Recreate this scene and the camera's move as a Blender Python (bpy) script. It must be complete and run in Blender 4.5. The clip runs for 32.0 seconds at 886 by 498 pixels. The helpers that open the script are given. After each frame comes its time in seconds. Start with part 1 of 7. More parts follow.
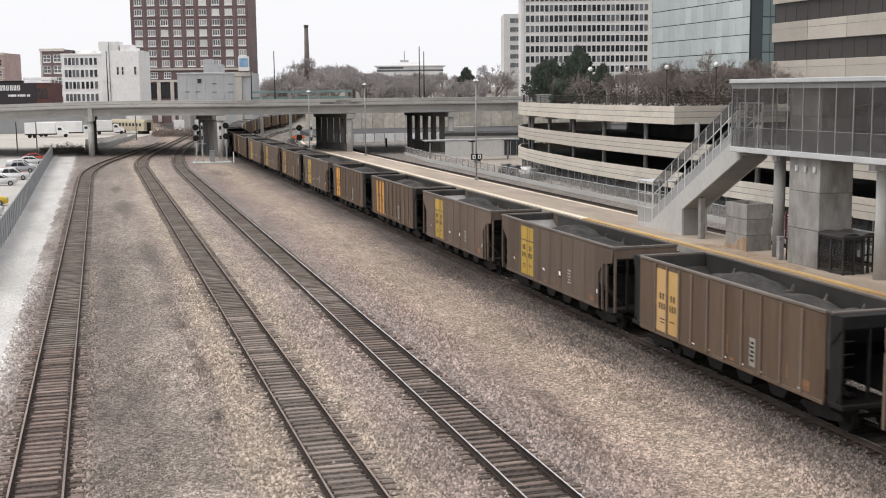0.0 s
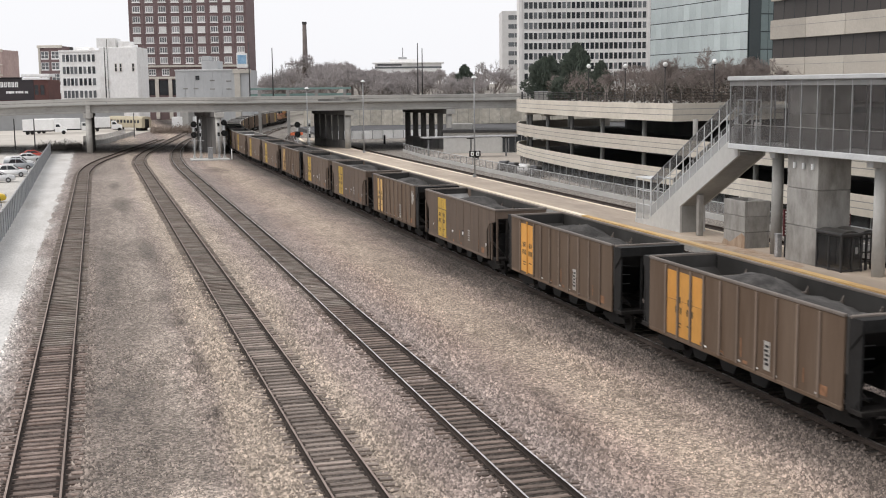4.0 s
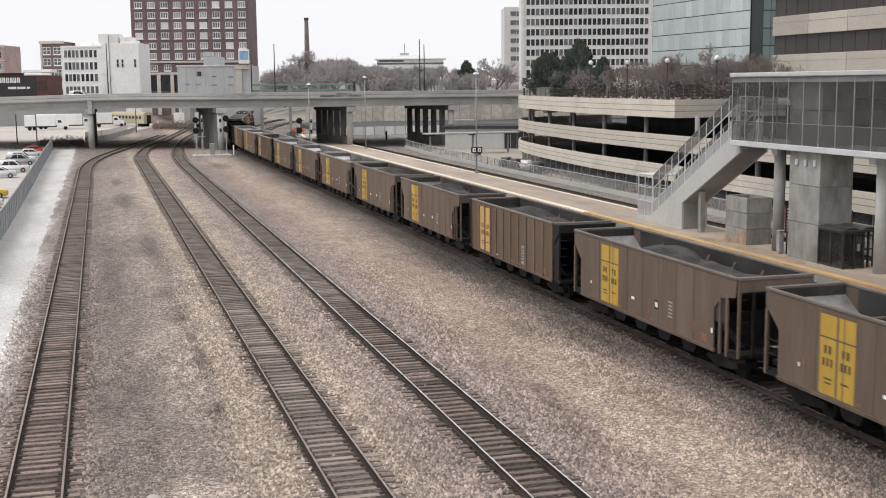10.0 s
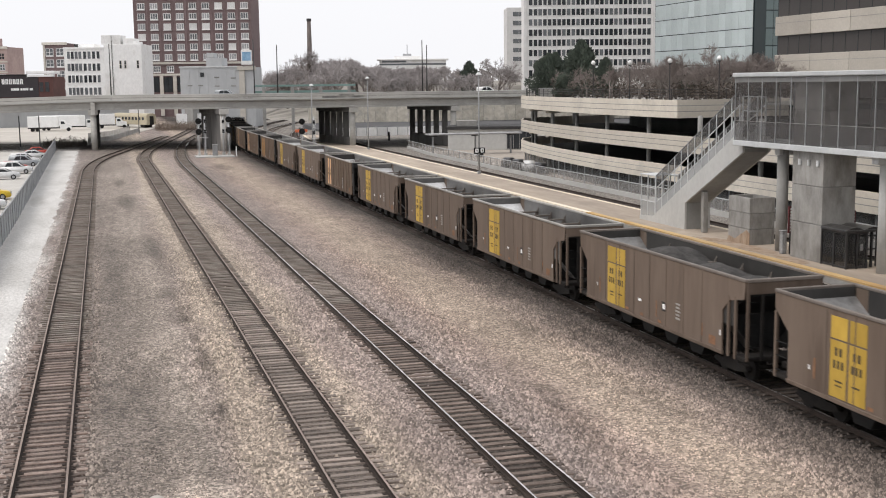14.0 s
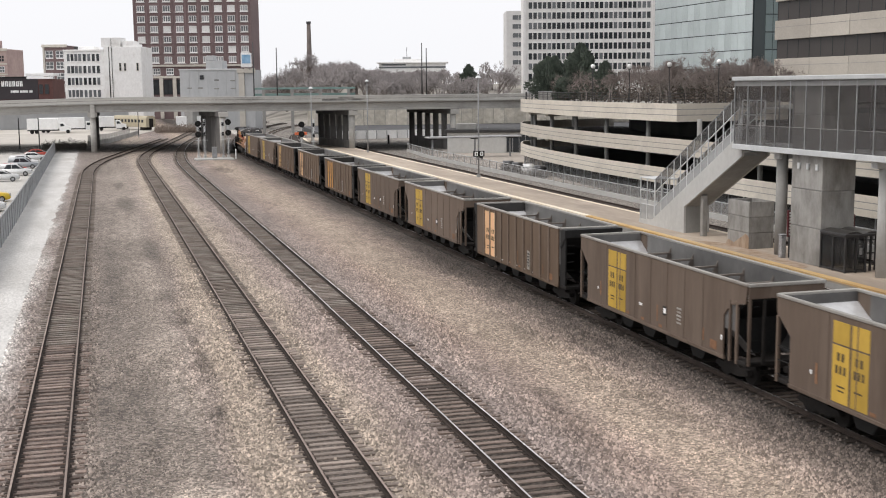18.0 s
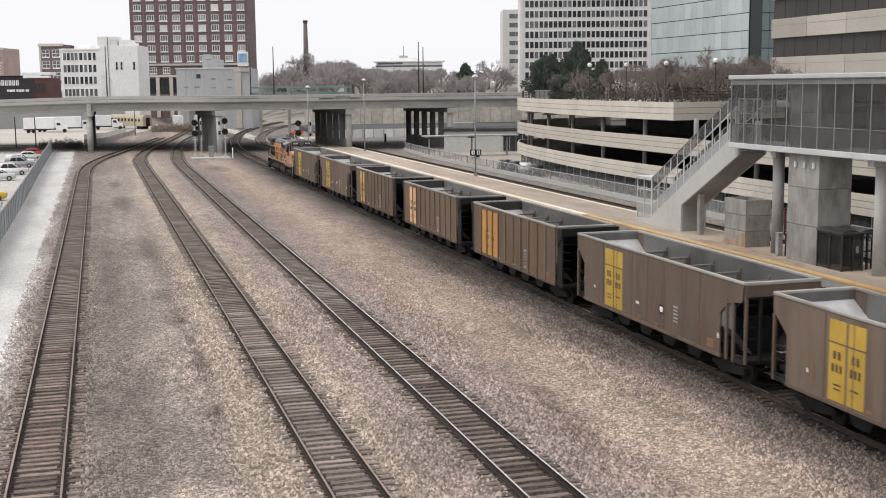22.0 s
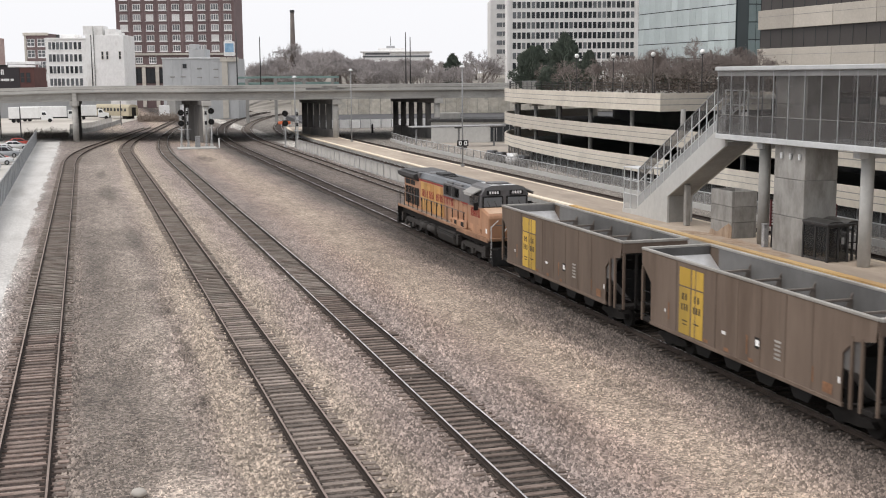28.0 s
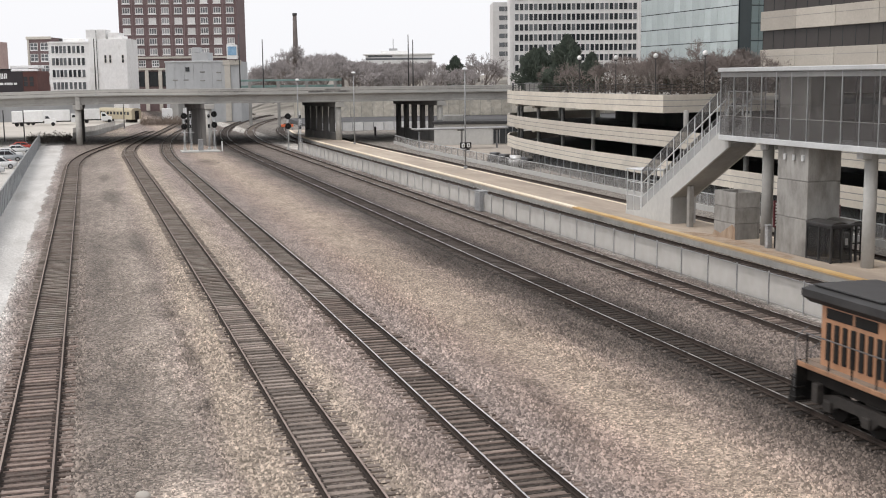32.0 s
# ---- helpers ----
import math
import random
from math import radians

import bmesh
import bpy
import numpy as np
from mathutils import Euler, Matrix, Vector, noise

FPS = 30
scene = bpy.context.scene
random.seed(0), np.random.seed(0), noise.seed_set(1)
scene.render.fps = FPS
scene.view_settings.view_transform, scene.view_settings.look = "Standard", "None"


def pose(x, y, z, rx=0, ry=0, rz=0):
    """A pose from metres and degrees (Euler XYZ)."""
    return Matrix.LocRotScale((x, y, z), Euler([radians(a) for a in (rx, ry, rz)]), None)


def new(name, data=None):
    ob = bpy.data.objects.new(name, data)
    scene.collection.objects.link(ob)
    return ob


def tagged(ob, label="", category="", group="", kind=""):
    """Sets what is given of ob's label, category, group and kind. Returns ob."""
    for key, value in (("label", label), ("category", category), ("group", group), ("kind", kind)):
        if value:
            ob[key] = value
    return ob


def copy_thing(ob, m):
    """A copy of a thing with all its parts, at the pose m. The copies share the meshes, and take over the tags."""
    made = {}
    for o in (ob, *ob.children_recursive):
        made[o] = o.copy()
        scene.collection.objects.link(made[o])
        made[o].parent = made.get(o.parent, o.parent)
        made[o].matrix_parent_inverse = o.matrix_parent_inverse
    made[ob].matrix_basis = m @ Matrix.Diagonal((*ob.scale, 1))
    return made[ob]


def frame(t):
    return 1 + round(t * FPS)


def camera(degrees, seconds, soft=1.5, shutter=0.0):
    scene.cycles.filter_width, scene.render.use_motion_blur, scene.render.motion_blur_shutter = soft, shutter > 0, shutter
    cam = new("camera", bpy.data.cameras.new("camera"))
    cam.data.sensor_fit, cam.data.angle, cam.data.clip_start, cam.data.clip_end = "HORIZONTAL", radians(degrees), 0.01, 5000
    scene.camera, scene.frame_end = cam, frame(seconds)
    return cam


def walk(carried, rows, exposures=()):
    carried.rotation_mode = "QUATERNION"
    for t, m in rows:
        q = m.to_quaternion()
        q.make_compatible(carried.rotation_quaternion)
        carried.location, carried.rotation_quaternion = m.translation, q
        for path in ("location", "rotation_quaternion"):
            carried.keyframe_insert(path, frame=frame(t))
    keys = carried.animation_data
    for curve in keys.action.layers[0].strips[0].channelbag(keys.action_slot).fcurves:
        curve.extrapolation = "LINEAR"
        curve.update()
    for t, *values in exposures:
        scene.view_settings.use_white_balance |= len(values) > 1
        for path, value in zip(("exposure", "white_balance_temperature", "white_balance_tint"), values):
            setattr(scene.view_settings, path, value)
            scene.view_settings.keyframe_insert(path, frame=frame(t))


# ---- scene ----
CAM_H = 11.25


def aim(yaw, pitch, roll):
    """Camera pose: degrees to the right of the tracks, down, and lean."""
    return pose(0, 0, CAM_H, 90 - pitch, 0, -yaw) @ pose(0, 0, 0, 0, 0, -roll)


AIM = [(0, 16.19, 7.72, 0.64), (0.5, 16.26, 7.70, 0.48), (1, 16.39, 7.71, 0.42), (1.5, 16.51, 7.73, 0.37), (2, 16.49, 7.76, 0.44), (2.5, 16.45, 7.86, 0.50), (3, 16.38, 7.87, 0.47), (3.5, 16.32, 7.86, 0.58)]
AIM += [(5.5, 16.19, 7.88, 0.60), (6, 16.16, 7.89, 0.62), (6.5, 16.22, 8.01, 0.58), (7, 16.32, 8.04, 0.59), (7.5, 16.29, 8.01, 0.69), (8, 16.21, 8.03, 0.64), (8.5, 16.26, 8.05, 0.56), (9, 16.22, 8.11, 0.52), (9.5, 16.18, 8.10, 0.54)]
AIM += [(10, 16.19, 8.05, 0.54), (10.5, 16.23, 8.05, 0.54), (11, 16.24, 8.08, 0.52), (11.5, 16.21, 8.07, 0.51), (12, 16.26, 8.08, 0.56), (12.5, 16.23, 8.09, 0.61), (13, 16.15, 8.07, 0.62), (13.5, 16.09, 8.03, 0.63), (14, 16.05, 8.02, 0.65), (14.5, 15.97, 8.11, 0.64)]
AIM += [(16.5, 15.90, 8.10, 0.64), (17, 15.93, 8.04, 0.54), (17.5, 16.01, 7.92, 0.51), (18, 16.09, 7.87, 0.52), (18.5, 16.15, 7.83, 0.50), (19, 16.28, 7.82, 0.56), (19.5, 16.33, 7.84, 0.56), (20, 16.27, 7.88, 0.54), (20.5, 16.23, 7.91, 0.58)]
AIM += [(21, 16.24, 7.97, 0.57), (21.5, 16.20, 8.00, 0.55), (22, 16.24, 7.93, 0.56), (22.5, 16.34, 7.89, 0.52), (23, 16.40, 7.89, 0.55), (23.5, 16.40, 7.89, 0.55), (24, 16.40, 7.90, 0.61), (24.5, 16.49, 7.90, 0.52), (25, 16.50, 7.97, 0.50), (25.5, 16.54, 8.06, 0.46)]
AIM += [(27.5, 16.88, 8.27, 0.41), (28, 16.88, 8.39, 0.40), (28.5, 16.86, 8.46, 0.49), (29, 16.82, 8.47, 0.53), (29.5, 16.77, 8.46, 0.54), (30, 16.81, 8.46, 0.50), (30.5, 16.84, 8.51, 0.41), (31, 16.79, 8.53, 0.46), (31.5, 16.77, 8.41, 0.58), (32, 16.72, 8.28, 0.62)]
cam = camera(41.42, 32.0, 1.05, 0.3)
walk(cam, [(t, aim(a, b, c)) for t, a, b, c in AIM], [(0, 0.24, 6530, 12), (32, 0.24, 6530, 12)])

# ---- light: an overcast day ----
world = bpy.data.worlds.new("overcast_sky")
scene.world = world
world.use_nodes = True
wn = world.node_tree.nodes
wl = world.node_tree.links
sky = wn.new("ShaderNodeTexSky")
sky.sky_type = "NISHITA"
sky.sun_disc = False
sky.sun_elevation = radians(57)
sky.sun_rotation = radians(264)
sky.air_density, sky.dust_density, sky.ozone_density = 1.0, 4.0, 1.0
grey = wn.new("ShaderNodeHueSaturation")
grey.inputs["Saturation"].default_value = 0.10
wl.new(sky.outputs[0], grey.inputs["Color"])
cloud = wn.new("ShaderNodeMix")
cloud.data_type = "RGBA"
cloud.inputs["Factor"].default_value = 0.9
cloud.inputs["B"].default_value = (8.6, 8.75, 8.95, 1)
wl.new(grey.outputs[0], cloud.inputs["A"])
wl.new(cloud.outputs["Result"], wn["Background"].inputs["Color"])
wn["Background"].inputs["Strength"].default_value = 0.101
sun_data = bpy.data.lights.new("sun", "SUN")
sun_data.energy, sun_data.angle, sun_data.color = 1.45, radians(30), (1.0, 0.96, 0.9)
sun = new("sun", sun_data)
sun.matrix_world = pose(0, 0, 80, 33, 0, -84)

# ---- building helpers ----
def box(bm, x0, x1, y0, y1, z0, z1, m=None):
    vs = [Vector((x, y, z)) for z in (z0, z1) for y in (y0, y1) for x in (x0, x1)]
    vs = [bm.verts.new(m @ v if m else v) for v in vs]
    for f in ((0, 2, 3, 1), (4, 5, 7, 6), (0, 1, 5, 4), (2, 6, 7, 3), (0, 4, 6, 2), (1, 3, 7, 5)):
        bm.faces.new([vs[i] for i in f])
    return vs


def cbox(bm, x0, x1, y0, y1, z0, z1, c=0.03, m=None):
    """A box with chamfered edges."""
    b = bmesh.new()
    box(b, x0, x1, y0, y1, z0, z1)
    bmesh.ops.bevel(b, geom=b.edges[:], offset=c, segments=1, affect="EDGES")
    add(bm, b, m)


def add(bm, other, m=None):
    other.verts.index_update()
    vs = [bm.verts.new(m @ v.co if m else v.co) for v in other.verts]
    for f in other.faces:
        bm.faces.new([vs[v.index] for v in f.verts])
    other.free()


def cyl(bm, p, q, r, n=10, r2=None, caps=True):
    p, q = Vector(p), Vector(q)
    r2 = r if r2 is None else r2
    d = (q - p).normalized()
    a = d.orthogonal().normalized()
    b = d.cross(a)
    rings = []
    for c, s in ((p, r), (q, r2)):
        rings.append([bm.verts.new(c + (a * math.cos(k * math.tau / n) + b * math.sin(k * math.tau / n)) * s) for k in range(n)])
    for k in range(n):
        bm.faces.new((rings[0][k], rings[0][(k + 1) % n], rings[1][(k + 1) % n], rings[1][k]))
    if caps and n > 2:
        bm.faces.new(rings[0][::-1])
        bm.faces.new(rings[1])


def prism(bm, pts, a0, a1, axis="y", m=None):
    """A closed outline pushed along an axis: pts are (x, z) for 'y', (y, z) for 'x', (x, y) for 'z'."""
    def at(p, a):
        v = Vector((p[0], a, p[1])) if axis == "y" else Vector((a, p[0], p[1])) if axis == "x" else Vector((p[0], p[1], a))
        return m @ v if m else v
    lo = [bm.verts.new(at(p, a0)) for p in pts]
    hi = [bm.verts.new(at(p, a1)) for p in pts]
    n = len(pts)
    bm.faces.new(lo[::-1])
    bm.faces.new(hi)
    for k in range(n):
        bm.faces.new((lo[k], lo[(k + 1) % n], hi[(k + 1) % n], hi[k]))


def sweep(bm, path, prof, closed=True):
    """Pushes a profile (offset to the right, height) along a plan path of (x, y) or (x, y, z)."""
    rings = []
    for i, p in enumerate(path):
        a, b = Vector(path[max(i - 1, 0)][:2]), Vector(path[min(i + 1, len(path) - 1)][:2])
        d = (b - a).normalized()
        z = p[2] if len(p) > 2 else 0.0
        rings.append([bm.verts.new((p[0] + d.y * o, p[1] - d.x * o, z + h)) for o, h in prof])
    n = len(prof)
    for r, s in zip(rings, rings[1:]):
        for k in range(n if closed else n - 1):
            bm.faces.new((r[k], r[(k + 1) % n], s[(k + 1) % n], s[k]))
    if closed and n > 2:
        bm.faces.new(rings[0][::-1])
        bm.faces.new(rings[-1])


def mesh_of(name, bm, material, smooth=False):
    bmesh.ops.recalc_face_normals(bm, faces=bm.faces)
    me = bpy.data.meshes.new(name)
    bm.to_mesh(me)
    bm.free()
    for m in material if isinstance(material, (list, tuple)) else [material]:
        me.materials.append(m)
    if smooth:
        me.shade_smooth()
    return me


def part(name, bm, material, parent=None, label="", smooth=False):
    ob = new(name, mesh_of(name, bm, material, smooth))
    if parent:
        ob.parent = parent
    if label:
        ob["label"] = label
    return ob


def piece(name, me, parent, m):
    ob = new(name, me)
    ob.parent = parent
    ob.matrix_local = m
    return ob


def thing(name, label, category, group="", at=(0, 0, 0, 0)):
    ob = new(name)
    ob.empty_display_size = 0.2
    ob.matrix_basis = pose(at[0], at[1], at[2], 0, 0, at[3])
    return tagged(ob, label, category, group)


def setting(name, bm, material, label, category="", smooth=False):
    return tagged(part(name, bm, material, None, "", smooth), label, category or name.split("_")[0], "", "structure")


# ---- materials ----
def surface(name, a, b, rough=0.85, scale=3.0, grain=40.0, bump=0.2, metal=0.0, streak=(1, 1, 1), dirt=None, amount=0.5, island=False, dist=0.02, vary=(0.86, 1.12)):
    """Two colours mixed at a coarse and a fine scale, a third as stains, with a fine relief."""
    m = bpy.data.materials.new(name)
    m.use_nodes = True
    n, l = m.node_tree.nodes, m.node_tree.links
    sh = n["Principled BSDF"]
    sh.inputs["Metallic"].default_value = metal
    tc = n.new("ShaderNodeTexCoord")
    info = n.new("ShaderNodeObjectInfo")
    mp = n.new("ShaderNodeMapping")
    mp.inputs["Scale"].default_value = streak
    l.new(tc.outputs["Object"], mp.inputs["Vector"])
    shift = n.new("ShaderNodeVectorMath")
    shift.operation = "MULTIPLY_ADD"
    l.new(info.outputs["Random"], shift.inputs[0])
    shift.inputs[1].default_value = (37, 53, 71)
    l.new(mp.outputs[0], shift.inputs[2])

    def tex(s, d=5, r=0.6):
        t = n.new("ShaderNodeTexNoise")
        t.inputs["Scale"].default_value, t.inputs["Detail"].default_value, t.inputs["Roughness"].default_value = s, d, r
        l.new(shift.outputs[0], t.inputs["Vector"])
        return t

    def ramp(src, lo, hi):
        r = n.new("ShaderNodeMapRange")
        r.inputs["From Min"].default_value, r.inputs["From Max"].default_value = lo, hi
        l.new(src, r.inputs["Value"])
        return r.outputs[0]

    def mix(f, x, y, kind="MIX"):
        k = n.new("ShaderNodeMix")
        k.data_type, k.blend_type = "RGBA", kind
        for s, v in ((k.inputs["Factor"], f), (k.inputs["A"], x), (k.inputs["B"], y)):
            if isinstance(v, (int, float)):
                s.default_value = v
            elif isinstance(v, tuple):
                s.default_value = (*v[:3], 1)
            else:
                l.new(v, s)
        return k.outputs["Result"]

    big, fine = tex(scale), tex(grain, 3, 0.7)
    col = mix(ramp(big.outputs["Fac"], 0.35, 0.65), a, b)
    g = n.new("ShaderNodeMapRange")
    g.inputs["From Min"].default_value, g.inputs["From Max"].default_value = 0.25, 0.75
    g.inputs["To Min"].default_value, g.inputs["To Max"].default_value = (0.72, 1.25) if grain > 6 else (0.9, 1.09)
    l.new(fine.outputs["Fac"], g.inputs["Value"])
    gc = n.new("ShaderNodeCombineColor")
    for s in gc.inputs:
        l.new(g.outputs[0], s)
    col = mix(1.0, col, gc.outputs[0], "MULTIPLY")
    if dirt:
        col = mix(ramp(tex(scale * 0.43, 6, 0.7).outputs["Fac"], 0.62 - amount * 0.2, 0.72), col, dirt)
    v = n.new("ShaderNodeMapRange")
    v.inputs["To Min"].default_value, v.inputs["To Max"].default_value = vary
    if island:
        geo = n.new("ShaderNodeNewGeometry")
        v.inputs["To Min"].default_value, v.inputs["To Max"].default_value = 0.72, 1.24
        l.new(geo.outputs["Random Per Island"], v.inputs["Value"])
    else:
        l.new(info.outputs["Random"], v.inputs["Value"])
    vc = n.new("ShaderNodeCombineColor")
    for s in vc.inputs:
        l.new(v.outputs[0], s)
    col = mix(1.0, col, vc.outputs[0], "MULTIPLY")
    l.new(col, sh.inputs["Base Color"])
    r = n.new("ShaderNodeMapRange")
    r.inputs["To Min"].default_value, r.inputs["To Max"].default_value = max(0.05, rough - 0.12), min(1, rough + 0.12)
    l.new(big.outputs["Fac"], r.inputs["Value"])
    l.new(r.outputs[0], sh.inputs["Roughness"])
    if bump:
        bp = n.new("ShaderNodeBump")
        bp.inputs["Strength"].default_value, bp.inputs["Distance"].default_value = bump, dist
        l.new(fine.outputs["Fac"], bp.inputs["Height"])
        l.new(bp.outputs[0], sh.inputs["Normal"])
    return m


def glass(name, tint, rough=0.06, metal=0.0, scale=0.6):
    m = surface(name, tint, tuple(c * 0.75 for c in tint), rough, scale, 4, 0.05, metal, vary=(0.96, 1.04))
    m.node_tree.nodes["Principled BSDF"].inputs["IOR"].default_value = 1.5
    return m


def see_through(name, tint, share, rough=0.3):
    """Mesh or pane that lets part of the view through."""
    m = bpy.data.materials.new(name)
    m.use_nodes = True
    n, l = m.node_tree.nodes, m.node_tree.links
    sh = n["Principled BSDF"]
    sh.inputs["Base Color"].default_value, sh.inputs["Roughness"].default_value = (*tint, 1), rough
    t = n.new("ShaderNodeBsdfTransparent")
    k = n.new("ShaderNodeMixShader")
    tc = n.new("ShaderNodeTexCoord")
    no = n.new("ShaderNodeTexNoise")
    no.inputs["Scale"].default_value = 0.8
    l.new(tc.outputs["Object"], no.inputs["Vector"])
    r = n.new("ShaderNodeMapRange")
    r.inputs["To Min"].default_value, r.inputs["To Max"].default_value = max(0, share - 0.15), min(1, share + 0.15)
    l.new(no.outputs["Fac"], r.inputs["Value"])
    l.new(r.outputs[0], k.inputs[0])
    l.new(sh.outputs[0], k.inputs[1])
    l.new(t.outputs[0], k.inputs[2])
    l.new(k.outputs[0], n["Material Output"].inputs["Surface"])
    return m


def glow(name, colour, power):
    m = bpy.data.materials.new(name)
    m.use_nodes = True
    sh = m.node_tree.nodes["Principled BSDF"]
    sh.inputs["Base Color"].default_value = (*colour, 1)
    sh.inputs["Emission Color"].default_value, sh.inputs["Emission Strength"].default_value = (*colour, 1), power
    return m


RAIL = surface("rail_steel", (0.03, 0.0225, 0.019), (0.05, 0.038, 0.032), 0.92, 1.5, 30, 0.1, 0.0)
RAIL_TOP = surface("worn_rail_head", (0.58, 0.56, 0.55), (0.72, 0.70, 0.69), 0.28, 1.0, 20, 0.05, 0.9)
RUST_TOP = surface("rusty_rail_head", (0.22, 0.17, 0.147), (0.30, 0.238, 0.208), 0.8, 1.0, 20, 0.05, 0.0)
TIE = surface("weathered_tie", (0.155, 0.107, 0.088), (0.285, 0.23, 0.20), 0.95, 2.0, 14, 0.5, 0, (1, 7, 1), (0.075, 0.056, 0.047), 0.55, False, 0.02, (0.5, 1.4))
TIE_PALE = surface("silvered_tie", (0.21, 0.165, 0.14), (0.33, 0.28, 0.245), 0.95, 2.0, 14, 0.5, 0, (1, 7, 1), (0.10, 0.078, 0.066), 0.45, False, 0.02, (0.55, 1.35))
TIE_MID = surface("brown_tie", (0.125, 0.091, 0.076), (0.235, 0.186, 0.158), 0.95, 2.0, 14, 0.5, 0, (1, 7, 1), (0.06, 0.045, 0.038), 0.55, False, 0.02, (0.5, 1.4))
# tie brown deepened to hold the shade under the train
TIE_DARK = surface("dark_tie", (0.030, 0.023, 0.019), (0.062, 0.049, 0.041), 0.95, 2.0, 14, 0.5, 0, (1, 7, 1), (0.042, 0.034, 0.03), 0.5, False, 0.02, (0.6, 1.4))
CONC = surface("concrete", (0.46, 0.455, 0.44), (0.51, 0.505, 0.488), 0.9, 0.35, 3, 0.05, 0, (1, 1, 0.7), (0.41, 0.40, 0.385), 0.3)
CONC_D = surface("grey_concrete", (0.24, 0.235, 0.225), (0.33, 0.325, 0.31), 0.9, 0.3, 2.5, 0.05, 0, (1, 1, 0.7), (0.17, 0.165, 0.155), 0.5)
CONC_T = surface("tower_concrete", (0.195, 0.185, 0.172), (0.335, 0.323, 0.305), 0.85, 1.1, 5, 0.05, 0, (1, 1, 0.45), (0.385, 0.375, 0.357), 0.75)
DECK = surface("bridge_concrete", (0.445, 0.43, 0.40), (0.525, 0.51, 0.48), 0.9, 0.18, 1.5, 0.03, 0, (1, 1, 2), (0.26, 0.25, 0.235), 0.5)
# girder concrete, a step darker than the deck
GIRDER = surface("darker_girder", (0.33, 0.32, 0.30), (0.40, 0.388, 0.366), 0.9, 0.18, 1.5, 0.03, 0, (1, 1, 2), (0.21, 0.20, 0.188), 0.5)
# bridge concrete darkened for the shade on pier caps and rear columns
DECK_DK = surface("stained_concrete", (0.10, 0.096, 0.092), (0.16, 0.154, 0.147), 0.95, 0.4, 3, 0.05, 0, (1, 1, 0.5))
PRECAST = surface("precast_panel", (0.52, 0.475, 0.41), (0.59, 0.545, 0.475), 0.9, 0.22, 2.0, 0.03, 0, (1, 1, 1.2), (0.40, 0.373, 0.333), 0.35)
PLATFORM = surface("platform_paving", (0.39, 0.32, 0.255), (0.50, 0.42, 0.34), 0.9, 0.3, 3, 0.05, 0, (1, 0.3, 1), (0.26, 0.215, 0.18), 0.7)
YELLOW = surface("worn_yellow_paint", (0.52, 0.31, 0.10), (0.63, 0.45, 0.22), 0.8, 0.5, 5, 0.05, 0, (1, 0.4, 1), (0.36, 0.25, 0.15), 1.0)
PALE_EDGE = surface("pale_edge_paint", (0.70, 0.60, 0.46), (0.80, 0.71, 0.58), 0.8, 0.5, 5, 0.05, 0, (1, 0.3, 1), (0.55, 0.47, 0.36), 0.4)
STEEL_W = surface("light_grey_steel", (0.50, 0.51, 0.515), (0.58, 0.59, 0.595), 0.5, 0.6, 6, 0.02, 0.0)
STEEL_D = surface("dark_steel", (0.028, 0.027, 0.028), (0.05, 0.048, 0.049), 0.5, 1.5, 12, 0.05, 0.1)
GALV = surface("galvanised_steel", (0.30, 0.30, 0.305), (0.40, 0.40, 0.405), 0.5, 1.0, 8, 0.03, 0.3)
POLE = surface("grey_pole", (0.24, 0.245, 0.25), (0.32, 0.325, 0.33), 0.55, 1.0, 8, 0.03, 0.1)
# garage floors and inner walls: interior shade is put into this near-black colour
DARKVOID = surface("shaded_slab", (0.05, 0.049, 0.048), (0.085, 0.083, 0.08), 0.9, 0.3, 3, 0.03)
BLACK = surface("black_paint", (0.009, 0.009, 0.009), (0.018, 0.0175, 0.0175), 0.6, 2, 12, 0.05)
WHITE = surface("white_paint", (0.76, 0.76, 0.755), (0.84, 0.84, 0.835), 0.6, 0.3, 3, 0.02, 0, (1, 1, 0.7), (0.66, 0.65, 0.63), 0.25)
CHAIN = see_through("chain_link", (0.52, 0.505, 0.48), 0.5, 0.6)
GRIME = surface("greasy_steel", (0.012, 0.0105, 0.01), (0.024, 0.021, 0.019), 0.75, 2.0, 10, 0.15, 0.1)


